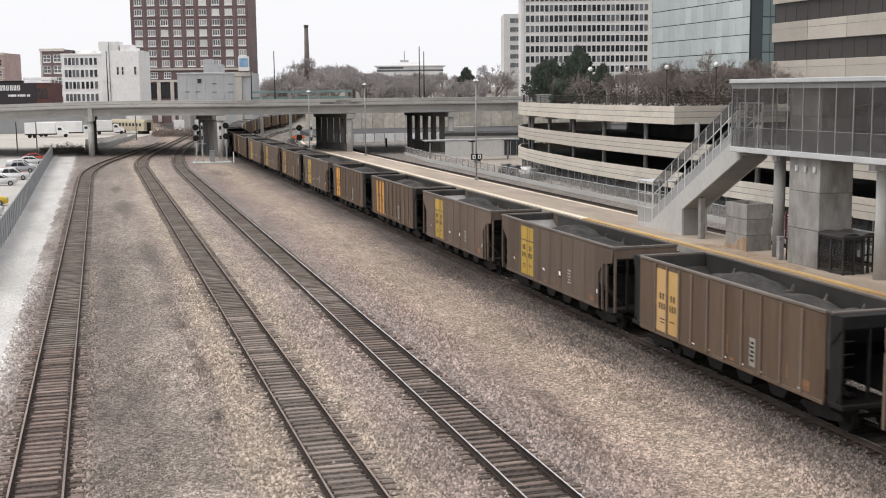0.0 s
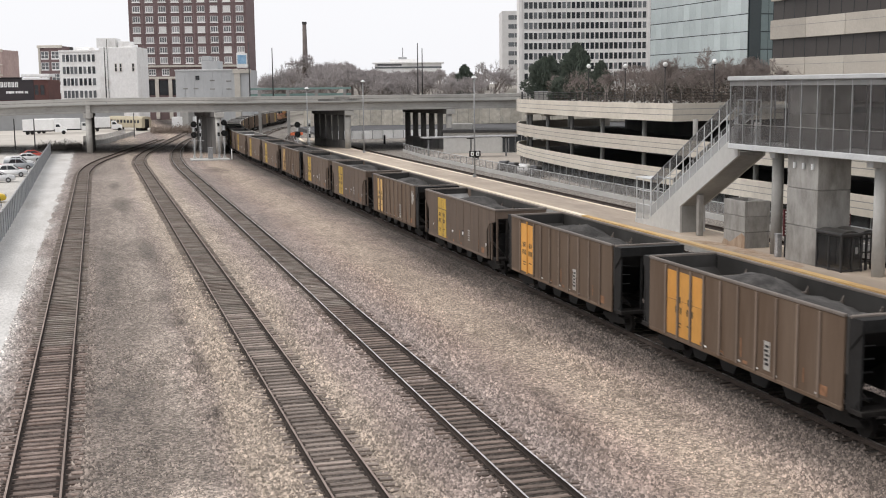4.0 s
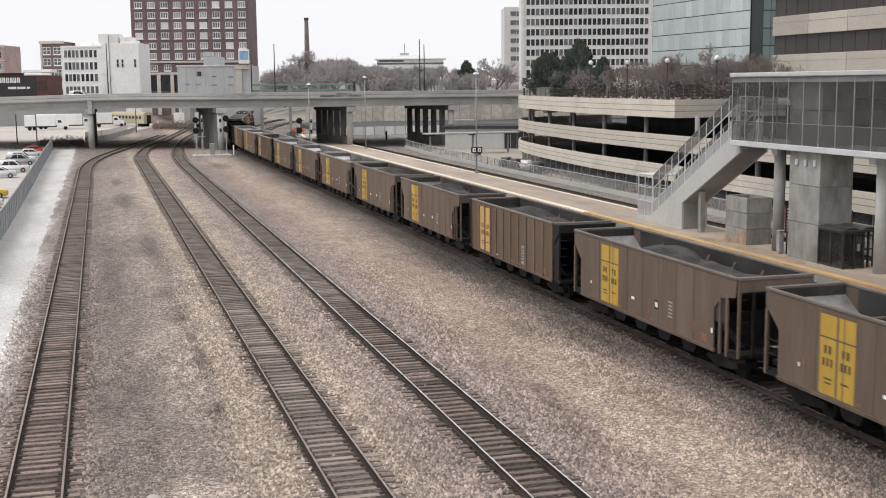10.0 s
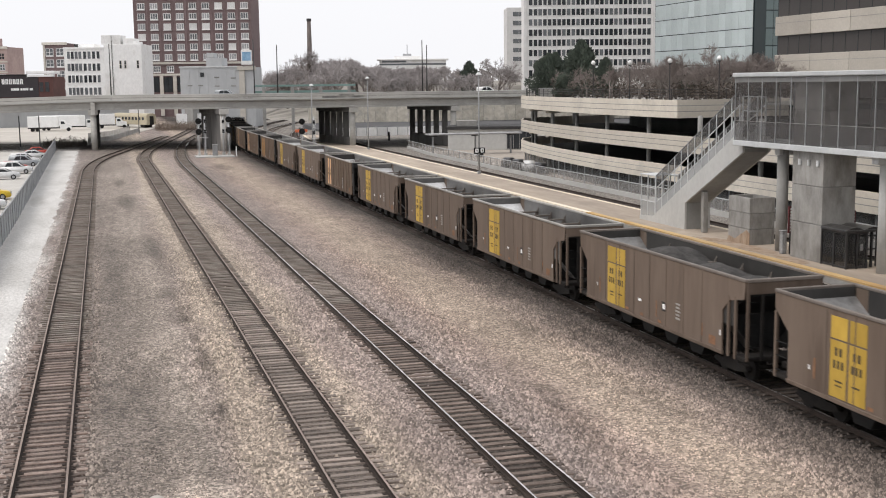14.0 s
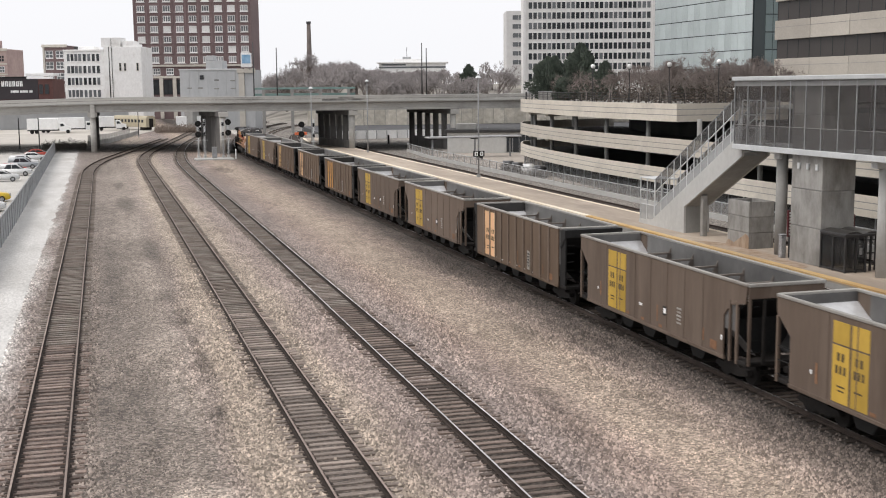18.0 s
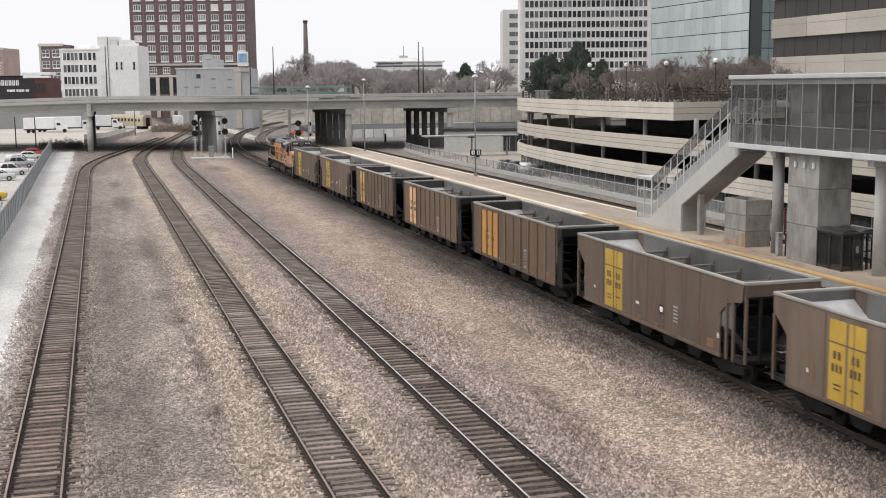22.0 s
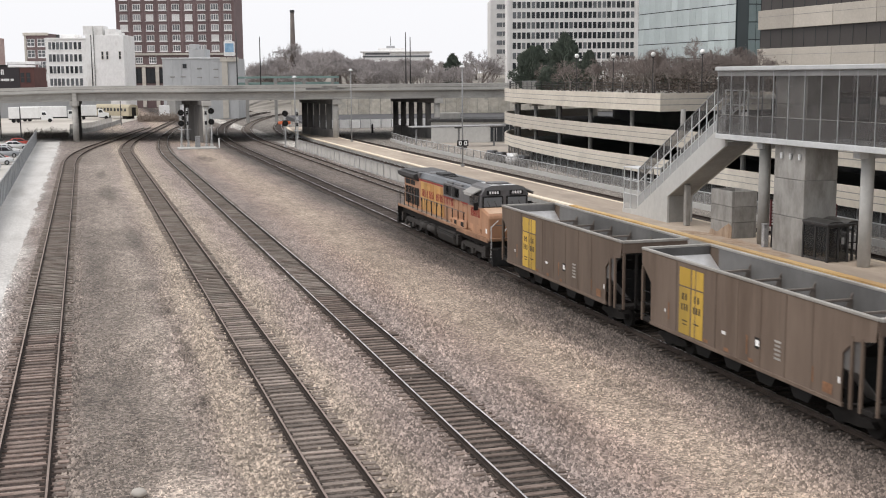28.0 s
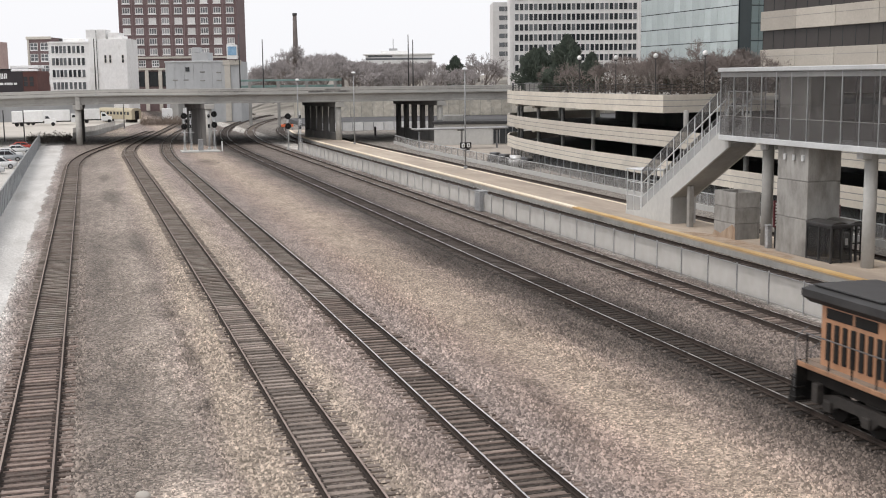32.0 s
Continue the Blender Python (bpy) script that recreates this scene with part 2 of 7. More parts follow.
# ---- ground ----
def gravel(name, stops, lo, hi, wobble=0.75, speck=11.0, loose=False, spots=()):
    """Ballast whose colour changes across the yard in strips, stone by stone."""
    m = bpy.data.materials.new(name)
    m.use_nodes = True
    n, l = m.node_tree.nodes, m.node_tree.links
    sh = n["Principled BSDF"]
    sh.inputs["Roughness"].default_value = 0.95
    tc = n.new("ShaderNodeTexCoord")
    sep = n.new("ShaderNodeSeparateXYZ")
    l.new(tc.outputs["Object"], sep.inputs[0])

    def noisy(scale, detail, rough, stretch=(1, 1, 1)):
        mp = n.new("ShaderNodeMapping")
        mp.inputs["Scale"].default_value = stretch
        l.new(tc.outputs["Object"], mp.inputs["Vector"])
        t = n.new("ShaderNodeTexNoise")
        t.inputs["Scale"].default_value, t.inputs["Detail"].default_value, t.inputs["Roughness"].default_value = scale, detail, rough
        l.new(mp.outputs[0], t.inputs["Vector"])
        return t.outputs["Fac"]

    def calc(op, a, b):
        k = n.new("ShaderNodeMath")
        k.operation = op
        for s, v in zip(k.inputs, (a, b)):
            if isinstance(v, (int, float)):
                s.default_value = v
            else:
                l.new(v, s)
        return k.outputs[0]

    def span(v, a, b, c, d):
        r = n.new("ShaderNodeMapRange")
        for s, k in zip(("From Min", "From Max", "To Min", "To Max"), (a, b, c, d)):
            r.inputs[s].default_value = k
        l.new(v, r.inputs["Value"])
        return r.outputs[0]

    drift = calc("MULTIPLY", calc("SUBTRACT", noisy(0.35, 6, 0.65, (1, 0.25, 1)), 0.5), wobble * 4)
    across = span(calc("ADD", sep.outputs["X"], drift), lo, hi, 0, 1)
    cr = n.new("ShaderNodeValToRGB")
    el = cr.color_ramp.elements
    while len(el) < len(stops):
        el.new(0.5)
    for e, (x, c) in zip(el, stops):
        e.position, e.color = (x - lo) / (hi - lo), (*c, 1)
    l.new(across, cr.inputs[0])
    vo = n.new("ShaderNodeTexVoronoi")
    vo.inputs["Scale"].default_value = speck
    l.new(tc.outputs["Object"], vo.inputs["Vector"])
    hsv = n.new("ShaderNodeSeparateColor")
    l.new(vo.outputs["Color"], hsv.inputs[0])
    chance = hsv.outputs[0]
    if loose:
        geo = n.new("ShaderNodeNewGeometry")
        chance = geo.outputs["Random Per Island"]
    val = calc("MULTIPLY", span(calc("POWER", chance, 1.5), 0, 1, 0.5 if loose else 0.5, 2.1 if loose else 1.75), span(noisy(1.1, 5, 0.7, (1, 0.5, 1)), 0.3, 0.7, 0.78, 1.2))
    val = calc("MULTIPLY", val, span(noisy(0.12, 4, 0.6, (1, 0.4, 1)), 0.35, 0.65, 0.85, 1.12))
    val = calc("MULTIPLY", val, span(noisy(3.2, 3, 0.7), 0.3, 0.7, 0.86, 1.12))
    if spots:
        wavy = calc("MULTIPLY", calc("SUBTRACT", noisy(1.3, 6, 0.75, (1, 0.3, 1)), 0.5), 5.0)
    for x, y, rx, ry, k in spots:
        du = calc("DIVIDE", calc("SUBTRACT", sep.outputs["X"], x), rx)
        dv = calc("DIVIDE", calc("SUBTRACT", sep.outputs["Y"], y), ry)
        d2 = calc("ADD", calc("ADD", calc("MULTIPLY", du, du), calc("MULTIPLY", dv, dv)), wavy)
        val = calc("MULTIPLY", val, span(d2, -0.5, 1.6, k * 0.78 if k < 1 else k * 1.12, 1.0))
    grey = n.new("ShaderNodeCombineColor")
    for s in grey.inputs:
        l.new(val, s)
    mix = n.new("ShaderNodeMix")
    mix.data_type, mix.blend_type = "RGBA", "MULTIPLY"
    mix.inputs["Factor"].default_value = 1.0
    l.new(cr.outputs[0], mix.inputs["A"])
    l.new(grey.outputs[0], mix.inputs["B"])
    l.new(mix.outputs["Result"], sh.inputs["Base Color"])
    if loose:
        return m
    bp = n.new("ShaderNodeBump")
    bp.inputs["Strength"].default_value, bp.inputs["Distance"].default_value = 0.8, 0.07
    l.new(vo.outputs["Distance"], bp.inputs["Height"])
    l.new(bp.outputs[0], sh.inputs["Normal"])
    return m


# around x 22 to 25 the ballast colour also carries the train's shade
STRIPS = [(-60, (0.210, 0.190, 0.165)), (-8.5, (0.513, 0.492, 0.470)), (-5, (0.593, 0.569, 0.544)), (-4, (0.264, 0.221, 0.200)), (-1, (0.202, 0.169, 0.147)), (2.6, (0.225, 0.19, 0.163)), (3.5, (0.248, 0.204, 0.180)), (4.2, (0.357, 0.296, 0.243)), (5.4, (0.335, 0.277, 0.228)),
          (8.2, (0.351, 0.291, 0.24)), (9.3, (0.285, 0.231, 0.205)), (13.4, (0.253, 0.209, 0.190)), (15.2, (0.290, 0.225, 0.191)), (17, (0.351, 0.281, 0.225)), (18.6, (0.325, 0.26, 0.21)), (19.7, (0.25, 0.20, 0.17)), (21.0, (0.16, 0.13, 0.112)), (22.2, (0.07, 0.057, 0.05)), (25.4, (0.075, 0.062, 0.055)), (26.6, (0.155, 0.128, 0.112)), (28.6, (0.155, 0.127, 0.112)), (30.6, (0.125, 0.102, 0.09)),
          (32.6, (0.179, 0.149, 0.132)), (33, (0.500, 0.475, 0.440)), (36, (0.460, 0.435, 0.400)), (36.5, (0.180, 0.160, 0.142)), (60, (0.240, 0.218, 0.195))]
# old oil stains, pale washed patches and painted bridge shade: place, half sizes, how light
# spots near y 228 to 250 darken the ground as the bridge's shade would
SPOTS = [(1.9, 124, 1.0, 7, 0.5), (1.6, 147, 0.7, 5, 0.55), (3.2, 59.8, 0.75, 3.2, 0.5), (3.0, 66, 0.6, 2.5, 0.65), (3.1, 86, 0.7, 6, 0.66), (2.3, 76, 0.9, 6, 1.25), (2.4, 53, 1.2, 4, 1.28), (3.5, 41.2, 0.35, 0.9, 0.6), (1.9, 101, 1.2, 10, 1.15),
         (18.6, 51.2, 0.8, 2.0, 0.8), (20.3, 46, 0.7, 3.5, 0.85), (18.8, 37.6, 0.9, 3.5, 0.88), (15.4, 38, 0.5, 4, 0.8), (14.6, 34, 0.5, 3, 0.8), (16.3, 171, 1.6, 7, 0.6), (20.8, 66, 0.6, 9, 0.9), (6, 250, 26, 30, 0.3), (38, 245, 20, 28, 0.53), (64, 228, 18, 14, 0.62), (2.3, 31.8, 1.2, 2.2, 1.9), (2.7, 45, 0.7, 5, 1.4), (2.9, 60, 0.5, 5, 1.35), (2.6, 69, 0.6, 3, 1.35), (1.6, 140, 2.6, 40, 1.22), (0.4, 40, 1.0, 9, 0.9), (0.2, 75, 0.8, 14, 0.85), (3.7, 49.5, 0.3, 2.2, 0.6), (3.6, 54, 0.25, 1.2, 0.55), (21.3, 60, 0.7, 40, 0.9)]
BALLAST = gravel("yard_ballast", STRIPS, -60, 60, spots=SPOTS)
bm = bmesh.new()
xs = [-3000, -800, -200] + list(range(-60, 80, 4)) + [200, 800, 3000]
ys = [-1500, -200] + list(range(-20, 300, 4)) + [400, 700, 1500, 4500]
grid = []
for y in ys:
    row = []
    for x in xs:
        near = -20 < y < 300 and -60 < x < 80
        row.append(bm.verts.new((x, y, -0.235 + (0.03 * (noise.noise((x * 0.21, y * 0.13, 0))) if near else 0))))
    grid.append(row)
for r, s in zip(grid, grid[1:]):
    for k in range(len(xs) - 1):
        bm.faces.new((r[k], r[k + 1], s[k + 1], s[k]))
setting("ground", bm, BALLAST, "rail yard ground of grey and tan crushed stone", "ground", True)


# pale gravel road beside the first track
b = bmesh.new()
rows = []
for k in range(100):
    y = 24 + 2.05 * k
    e = -4.35 + 0.5 * noise.noise((y * 0.35, 3.0, 0.0)) + 0.25 * noise.noise((y * 1.3, 8.0, 0.0))
    rows.append([b.verts.new((x, y, z)) for x, z in ((-9.4, -0.24), (-9.2, -0.2), (e - 0.8, -0.195), (e, -0.25))])
for r, s in zip(rows, rows[1:]):
    for k in range(3):
        b.faces.new((r[k], r[k + 1], s[k + 1], s[k]))
setting("gravel_road", b, surface("pale_road_gravel", (0.50, 0.485, 0.465), (0.62, 0.605, 0.585), 0.95, 0.5, 8, 0.15, 0, (1, 0.25, 1), (0.40, 0.375, 0.345), 0.45), "pale dusty gravel road beside the track", "road", True)


# ---- tracks ----
def line(x0, slope, y0, radius, limit, y1=440.0, start=-12.0, step=3.0):
    """Centre of a track: straight, then bending to the right, up to a limit of slope."""
    out, y = [], start
    lim = radius * limit
    while y <= y1:
        u = max(0.0, y - y0)
        bend = u * u / (2 * radius) if u < lim else lim * lim / (2 * radius) + limit * (u - lim)
        out.append((x0 + slope * y + bend, y))
        y += step
    return out


def along(path, step):
    """Places and headings at even steps on a path."""
    out, left = [], 0.0
    for a, b in zip(path, path[1:]):
        a, b = Vector(a[:2]), Vector(b[:2])
        d = (b - a).length
        while left < d:
            p = a.lerp(b, left / d)
            out.append((p.x, p.y, math.atan2(b.y - a.y, b.x - a.x)))
            left += step
        left -= d
    return out


TRACKS = {
    "west_siding": (line(-2.26, 0.0, 165, 260, 0.17, 282), 0, TIE),
    "second": (line(6.63, -0.0034, 185, 300, 0.15, 440), 0, TIE_PALE),
    "third": (line(11.65, 0.0, 170, 650, 0.4, 440), 1, TIE_MID),
    "main": (line(23.8, 0.001, 188, 600, 0.9, 470), 1, TIE_DARK),
    "east": (line(30.3, 0.0, 200, 480, 0.9, 470), 1, TIE_MID),
    "platform_west": (line(37.45, 0.0, 205, 420, 0.9, 400), 1, TIE_DARK),
    "platform_east": (line(46.4, 0.0, 205, 420, 0.9, 330), 0, TIE_DARK),
}
MAIN = TRACKS["main"][0]
tie_rng = random.Random(5)


def tie_mesh(k):
    b = bmesh.new()
    cbox(b, -1.3, 1.3, -0.115, 0.115, -0.33, -0.155, 0.018)
    for v in b.verts:
        v.co.x += 0.04 * math.sin(k * 2.1)
        v.co.z += 0.012 * math.sin(v.co.x * 1.7 + k)
        v.co.y += 0.008 * math.sin(v.co.x * 3 + k * 1.3)
    return b


TIE_PIECES = []
BED = gravel("track_bed_ballast", [(-60, (0.075, 0.054, 0.046)), (2, (0.075, 0.054, 0.046)), (5, (0.105, 0.084, 0.071)), (60, (0.105, 0.084, 0.071))], -60, 60)
# near black at the main track: grime plus train shade in the colour
BED_DARK = gravel("grimy_shaded_bed", [(-60, (0.12, 0.10, 0.087)), (9, (0.072, 0.059, 0.05)), (20, (0.03, 0.026, 0.023)), (33, (0.06, 0.05, 0.044)), (60, (0.09, 0.077, 0.068))], -60, 60)
for key, (path, worn, wood) in TRACKS.items():
    bm = bmesh.new()
    prof = [(-0.076, -0.185), (-0.076, -0.165), (-0.02, -0.14), (-0.02, -0.045), (-0.036, -0.03), (-0.036, -0.004), (0.036, -0.004), (0.036, -0.03), (0.02, -0.045), (0.02, -0.14), (0.076, -0.165), (0.076, -0.185)]
    hw = 0.028 if worn else 0.033
    head = [(-hw, -0.004), (-hw, 0.0), (hw, 0.0), (hw, -0.004)]
    track = tagged(new("track"), {0: "railway track with rusty rails on worn wooden ties", 1: "railway track with shiny worn rails on dark wooden ties"}[worn], "railway track", "tracks of the rail yard", "structure")
    for side in (-0.752, 0.752):
        rail = bmesh.new()
        sweep(rail, path, [(side + o, h) for o, h in prof])
        r = part("rail", rail, RAIL, track)
        top = bmesh.new()
        sweep(top, path, [(side + o, h + 0.001) for o, h in head])
        part("rail_head", top, RAIL_TOP if worn else RUST_TOP, r)
    bed = bmesh.new()
    edge = []
    for x, y in path:
        w = [(1.35 if key == "main" else 0.84) + 0.14 * noise.noise((y * 0.9, q + x, 2.0)) for q in (0, 9)]
        edge.append([bed.verts.new((x + o, y, h)) for o, h in ((-w[0] - 0.3, -0.30), (-w[0], -0.225), (w[1], -0.225), (w[1] + 0.3, -0.30))])
    for a, b in zip(edge, edge[1:]):
        for k in range(3):
            bed.faces.new((a[k], a[k + 1], b[k + 1], b[k]))
    part("track_bed", bed, BED_DARK if wood is TIE_DARK or key == "third" else BED, track, "grimy ballast between the ties")
    plates = bmesh.new()
    far = bmesh.new()
    for i, (x, y, h) in enumerate(along(path, 0.495)):
        if y < 14:
            continue
        near = y < {"west_siding": 55, "second": 60, "third": 60, "main": 62, "east": 62}.get(key, 0)
        m = pose(x + tie_rng.uniform(-0.06, 0.06), y + tie_rng.uniform(-0.04, 0.04), tie_rng.uniform(-0.042, -0.022), 0, 0, math.degrees(h) - 90 + tie_rng.uniform(-1.2, 1.2))
        if near:
            TIE_PIECES.append((track, wood, m, i % 5))
            for s in (-0.752, 0.752):
                box(plates, s - 0.17, s + 0.17, -0.09, 0.09, -0.157, -0.143, m)
        else:
            box(far, -1.2, 1.2, -0.115, 0.115, -0.33, -0.155, m)
    if len(far.verts):
        tagged(part("ties", far, surface("far_" + key + "_tie", wood is not TIE_DARK and (0.15, 0.115, 0.096) or (0.06, 0.047, 0.04), wood is not TIE_DARK and (0.24, 0.21, 0.18) or (0.105, 0.084, 0.072), 0.95, 0.8, 12, 0.2, 0, (1, 1, 1), None, 0.5, True), track), "", "", "", "stuff")
    else:
        far.free()
    if len(plates.verts):
        part("tie_plates", plates, RAIL, track)
    else:
        plates.free()

# ---- platform between the two platform tracks ----
plat = [(41.85 + max(0, y - 205) ** 2 / 860.0, y) for y in range(20, 262, 6)]
bm = bmesh.new()
sweep(bm, plat, [(-2.65, -0.5), (-2.65, 0.30), (2.65, 0.30), (2.65, -0.5)])
PLAT = setting("platform", bm, PLATFORM, "long low station platform paved in tan concrete", "platform")
for o0, o1, mat, way in ((-2.66, -2.12, YELLOW, plat[:13]), (-2.66, -2.12, PALE_EDGE, plat[12:]), (2.2, 2.66, PALE_EDGE, plat)):
    bm = bmesh.new()
    sweep(bm, way, [(o0, 0.2), (o0, 0.306), (o1, 0.306), (o1, 0.2)])
    part("edge_strip", bm, mat, PLAT, "worn yellow safety strip" if mat is YELLOW else "pale worn safety strip")
bm = bmesh.new()
sweep(bm, plat, [(-2.67, -0.4), (-2.67, 0.1), (-2.62, 0.1), (-2.62, -0.4)])
part("edge_face", bm, CONC_D, PLAT, "stained concrete edge")

# ---- chain-link fence between the tracks ----
fence = thing("chain_link_fence", "low galvanised chain-link fence on thin steel posts", "fence")
FX = 32.5
post_bm = bmesh.new()
cyl(post_bm, (0, 0, -0.25), (0, 0, 1.42), 0.035, 8)
cyl(post_bm, (0, 0, 1.42), (0, 0, 1.46), 0.045, 8)
post_me = mesh_of("post", post_bm, GALV)
fy = [45 + 3.05 * k for k in range(48)]
for y in fy:
    piece("post", post_me, fence, pose(FX, y, 0))
bm = bmesh.new()
cyl(bm, (FX, fy[0], 1.38), (FX, fy[-1], 1.38), 0.024, 6)
cyl(bm, (FX, fy[0], -0.05), (FX, fy[-1], -0.05), 0.012, 6)
part("rail", bm, GALV, fence)
bm = bmesh.new()
box(bm, FX + 0.03, FX + 0.04, fy[0], fy[-1], -0.15, 1.38)
part("mesh", bm, CHAIN, fence, "pale wire mesh")
cab = thing("cabinet", "tall grey metal equipment cabinet in the fence line", "cabinet", "", (FX, 96.5, 0, 0))
bm = bmesh.new()
cbox(bm, -0.35, 0.35, -0.75, 0.75, -0.2, 1.5, 0.02)
part("body", bm, GALV, cab)
bm = bmesh.new()
cbox(bm, -0.42, 0.42, -0.82, 0.82, 1.5, 1.56, 0.015)
part("lid", bm, POLE, cab)
bm = bmesh.new()
cbox(bm, -0.375, -0.352, -0.6, 0.6, 0.0, 1.35, 0.008)
part("door", bm, POLE, cab)

# ---- loose stones on the ballast ----
STONES = gravel("loose_stones", STRIPS, -60, 60, 0.75, 11.0, True, SPOTS)
srng = np.random.default_rng(11)
count = 250000
sy = 25.0 + 75.0 * srng.random(count) ** 1.45
sx = srng.uniform(-4.6, 32, count) * np.minimum(1.0, 0.62 + sy / 95)
size = srng.uniform(0.034, 0.082, count) * np.minimum(1.0, 0.45 + (100 - sy) / 75)
# fine dirt with fewer and smaller stones: beside the first siding, and the sandy strip before the main track
wave = 0.7 * np.sin(sy * 0.11) + 0.4 * np.sin(sy * 0.37 + 1.0)
fine = ((sx > -0.6) & (sx < 3.2 + 0.5 * wave)) | ((sx > 15.6 + wave) & (sx < 19.0 + 0.6 * wave))
size = np.where(fine, size * 0.7, size)
gap = ~fine | (srng.random(count) < 0.5)
sz0 = np.full(count, -0.25)
for key in ("west_siding", "second", "third", "main", "east"):
    px = TRACKS[key][0][8][0]
    over = np.abs(sx - px)
    sz0 = np.where((over > 0.95) & (over < 1.34), -0.2, sz0)
    gap &= ~((over < 1.32) & (srng.random(count) < np.where(over > 0.95, 0.86, 0.995))) & ~(np.abs(over - 0.752) < 0.12)
sx, sy, size, sz0 = sx[gap], sy[gap], size[gap], sz0[gap]
count = len(sx)
# each stone is a lopsided four-sided lump with a blunt top
corner = np.array([(1, 0, 0), (0.1, 1, 0), (-1, 0.1, 0), (0, -1, 0), (0.35, 0.15, 1.0), (-0.3, -0.2, 0.85)])
turn = srng.uniform(0, math.tau, count)
c, s = np.cos(turn), np.sin(turn)
verts = np.empty((count, 6, 3))
jit = srng.uniform(0.6, 1.35, (count, 6))
for k in range(6):
    verts[:, k, 0] = sx + (corner[k, 0] * c - corner[k, 1] * s) * size * jit[:, k]
    verts[:, k, 1] = sy + (corner[k, 0] * s + corner[k, 1] * c) * size * jit[:, k]
    verts[:, k, 2] = sz0 + corner[k, 2] * size * jit[:, k] * 1.15
tri = (np.arange(count)[:, None, None] * 6 + np.array([(0, 1, 4), (1, 2, 5), (1, 5, 4), (2, 3, 5), (3, 0, 4), (3, 4, 5)])[None]).reshape(-1)
me = bpy.data.meshes.new("stones")
me.vertices.add(count * 6)
me.vertices.foreach_set("co", verts.reshape(-1))
me.loops.add(len(tri))
me.loops.foreach_set("vertex_index", tri.astype(np.int32))
me.polygons.add(len(tri) // 3)
me.polygons.foreach_set("loop_start", np.arange(0, len(tri), 3, dtype=np.int32))
me.update(calc_edges=True)
me.materials.append(STONES)
tagged(new("ballast_stones", me), "loose crushed stones lying on the yard ballast", "stones", "", "stuff")


# ---- road bridge across the yard ----
EDGE = [(-90, 246), (-45, 238), (-2, 227), (20, 214), (44, 210), (63, 208), (80, 206.5), (130, 203)]
TOPZ = [7.6, 8.7, 9.75, 9.83, 9.85, 9.85, 9.85, 9.85]


def smooth_line(pts, zs, n=8):
    out = []
    for i in range(len(pts) - 1):
        for k in range(n):
            u = k / n
            a = [(*pts[j], zs[j]) for j in (max(i - 1, 0), i, i + 1, min(i + 2, len(pts) - 1))]
            out.append(tuple(0.5 * (2 * a[1][c] + (a[2][c] - a[0][c]) * u + (2 * a[0][c] - 5 * a[1][c] + 4 * a[2][c] - a[3][c]) * u * u + (3 * a[1][c] - a[0][c] - 3 * a[2][c] + a[3][c]) * u ** 3) for c in range(3)))
    out.append((*pts[-1], zs[-1]))
    return out


bl = smooth_line(EDGE, TOPZ)
bridge = tagged(new("road_bridge"), "long grey concrete road bridge on rows of columns", "bridge", "", "structure")
# the deck runs from its near edge (offset 0) to the far side (negative offset lies behind)
bm = bmesh.new()
sweep(bm, bl, [(0, -1.15), (0, -0.85), (-34, -0.95), (-34, -1.25)])
part("deck", bm, DECK, bridge)
bm = bmesh.new()
for o, h in ((0.0, 0.0), (-33.7, -0.3)):
    sweep(bm, bl, [(o + 0.05, -0.95), (o + 0.05, h), (o - 0.25, h), (o - 0.35, -0.95)])
part("parapet", bm, DECK, bridge)
bm = bmesh.new()
for o in (0.0,):
    sweep(bm, bl, [(o + 0.14, -1.0), (o + 0.14, -0.86), (o - 0.3, -0.86), (o - 0.3, -1.0)])
part("ledge", bm, CONC, bridge)
bm = bmesh.new()
for o in (0.0,):
    sweep(bm, bl, [(o + 0.1, -0.02), (o + 0.1, 0.1), (o - 0.3, 0.1), (o - 0.3, -0.02)])
part("coping", bm, CONC, bridge)
bm = bmesh.new()
sweep(bm, bl, [(0.04, -0.52), (0.04, -0.46), (0.056, -0.46), (0.056, -0.52)])
part("groove", bm, DECK_DK, bridge, "dark groove along the parapet")
soot = [p for p in bl if 38 < p[0] < 49]
for z0, z1, cut in ((-0.9, -0.55, 0), (-0.55, -0.2, 1)):
    bm = bmesh.new()
    sweep(bm, soot[cut:len(soot) - cut], [(0.05, z0), (0.05, z1), (0.061, z1), (0.061, z0)])
    part("soot_stain", bm, surface("sooty_concrete", (0.10, 0.097, 0.092), (0.40, 0.385, 0.36), 0.95, 0.35, 1.5, 0.03, 0, (1, 1, 0.6), (0.08, 0.077, 0.073), 0.6), bridge, "soot stain on the parapet")
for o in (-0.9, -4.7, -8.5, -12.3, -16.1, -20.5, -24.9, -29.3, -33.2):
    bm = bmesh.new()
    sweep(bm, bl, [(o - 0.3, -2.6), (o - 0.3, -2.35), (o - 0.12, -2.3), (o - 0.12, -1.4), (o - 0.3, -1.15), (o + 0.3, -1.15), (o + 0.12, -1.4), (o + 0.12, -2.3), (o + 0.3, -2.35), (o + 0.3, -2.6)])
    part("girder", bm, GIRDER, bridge)


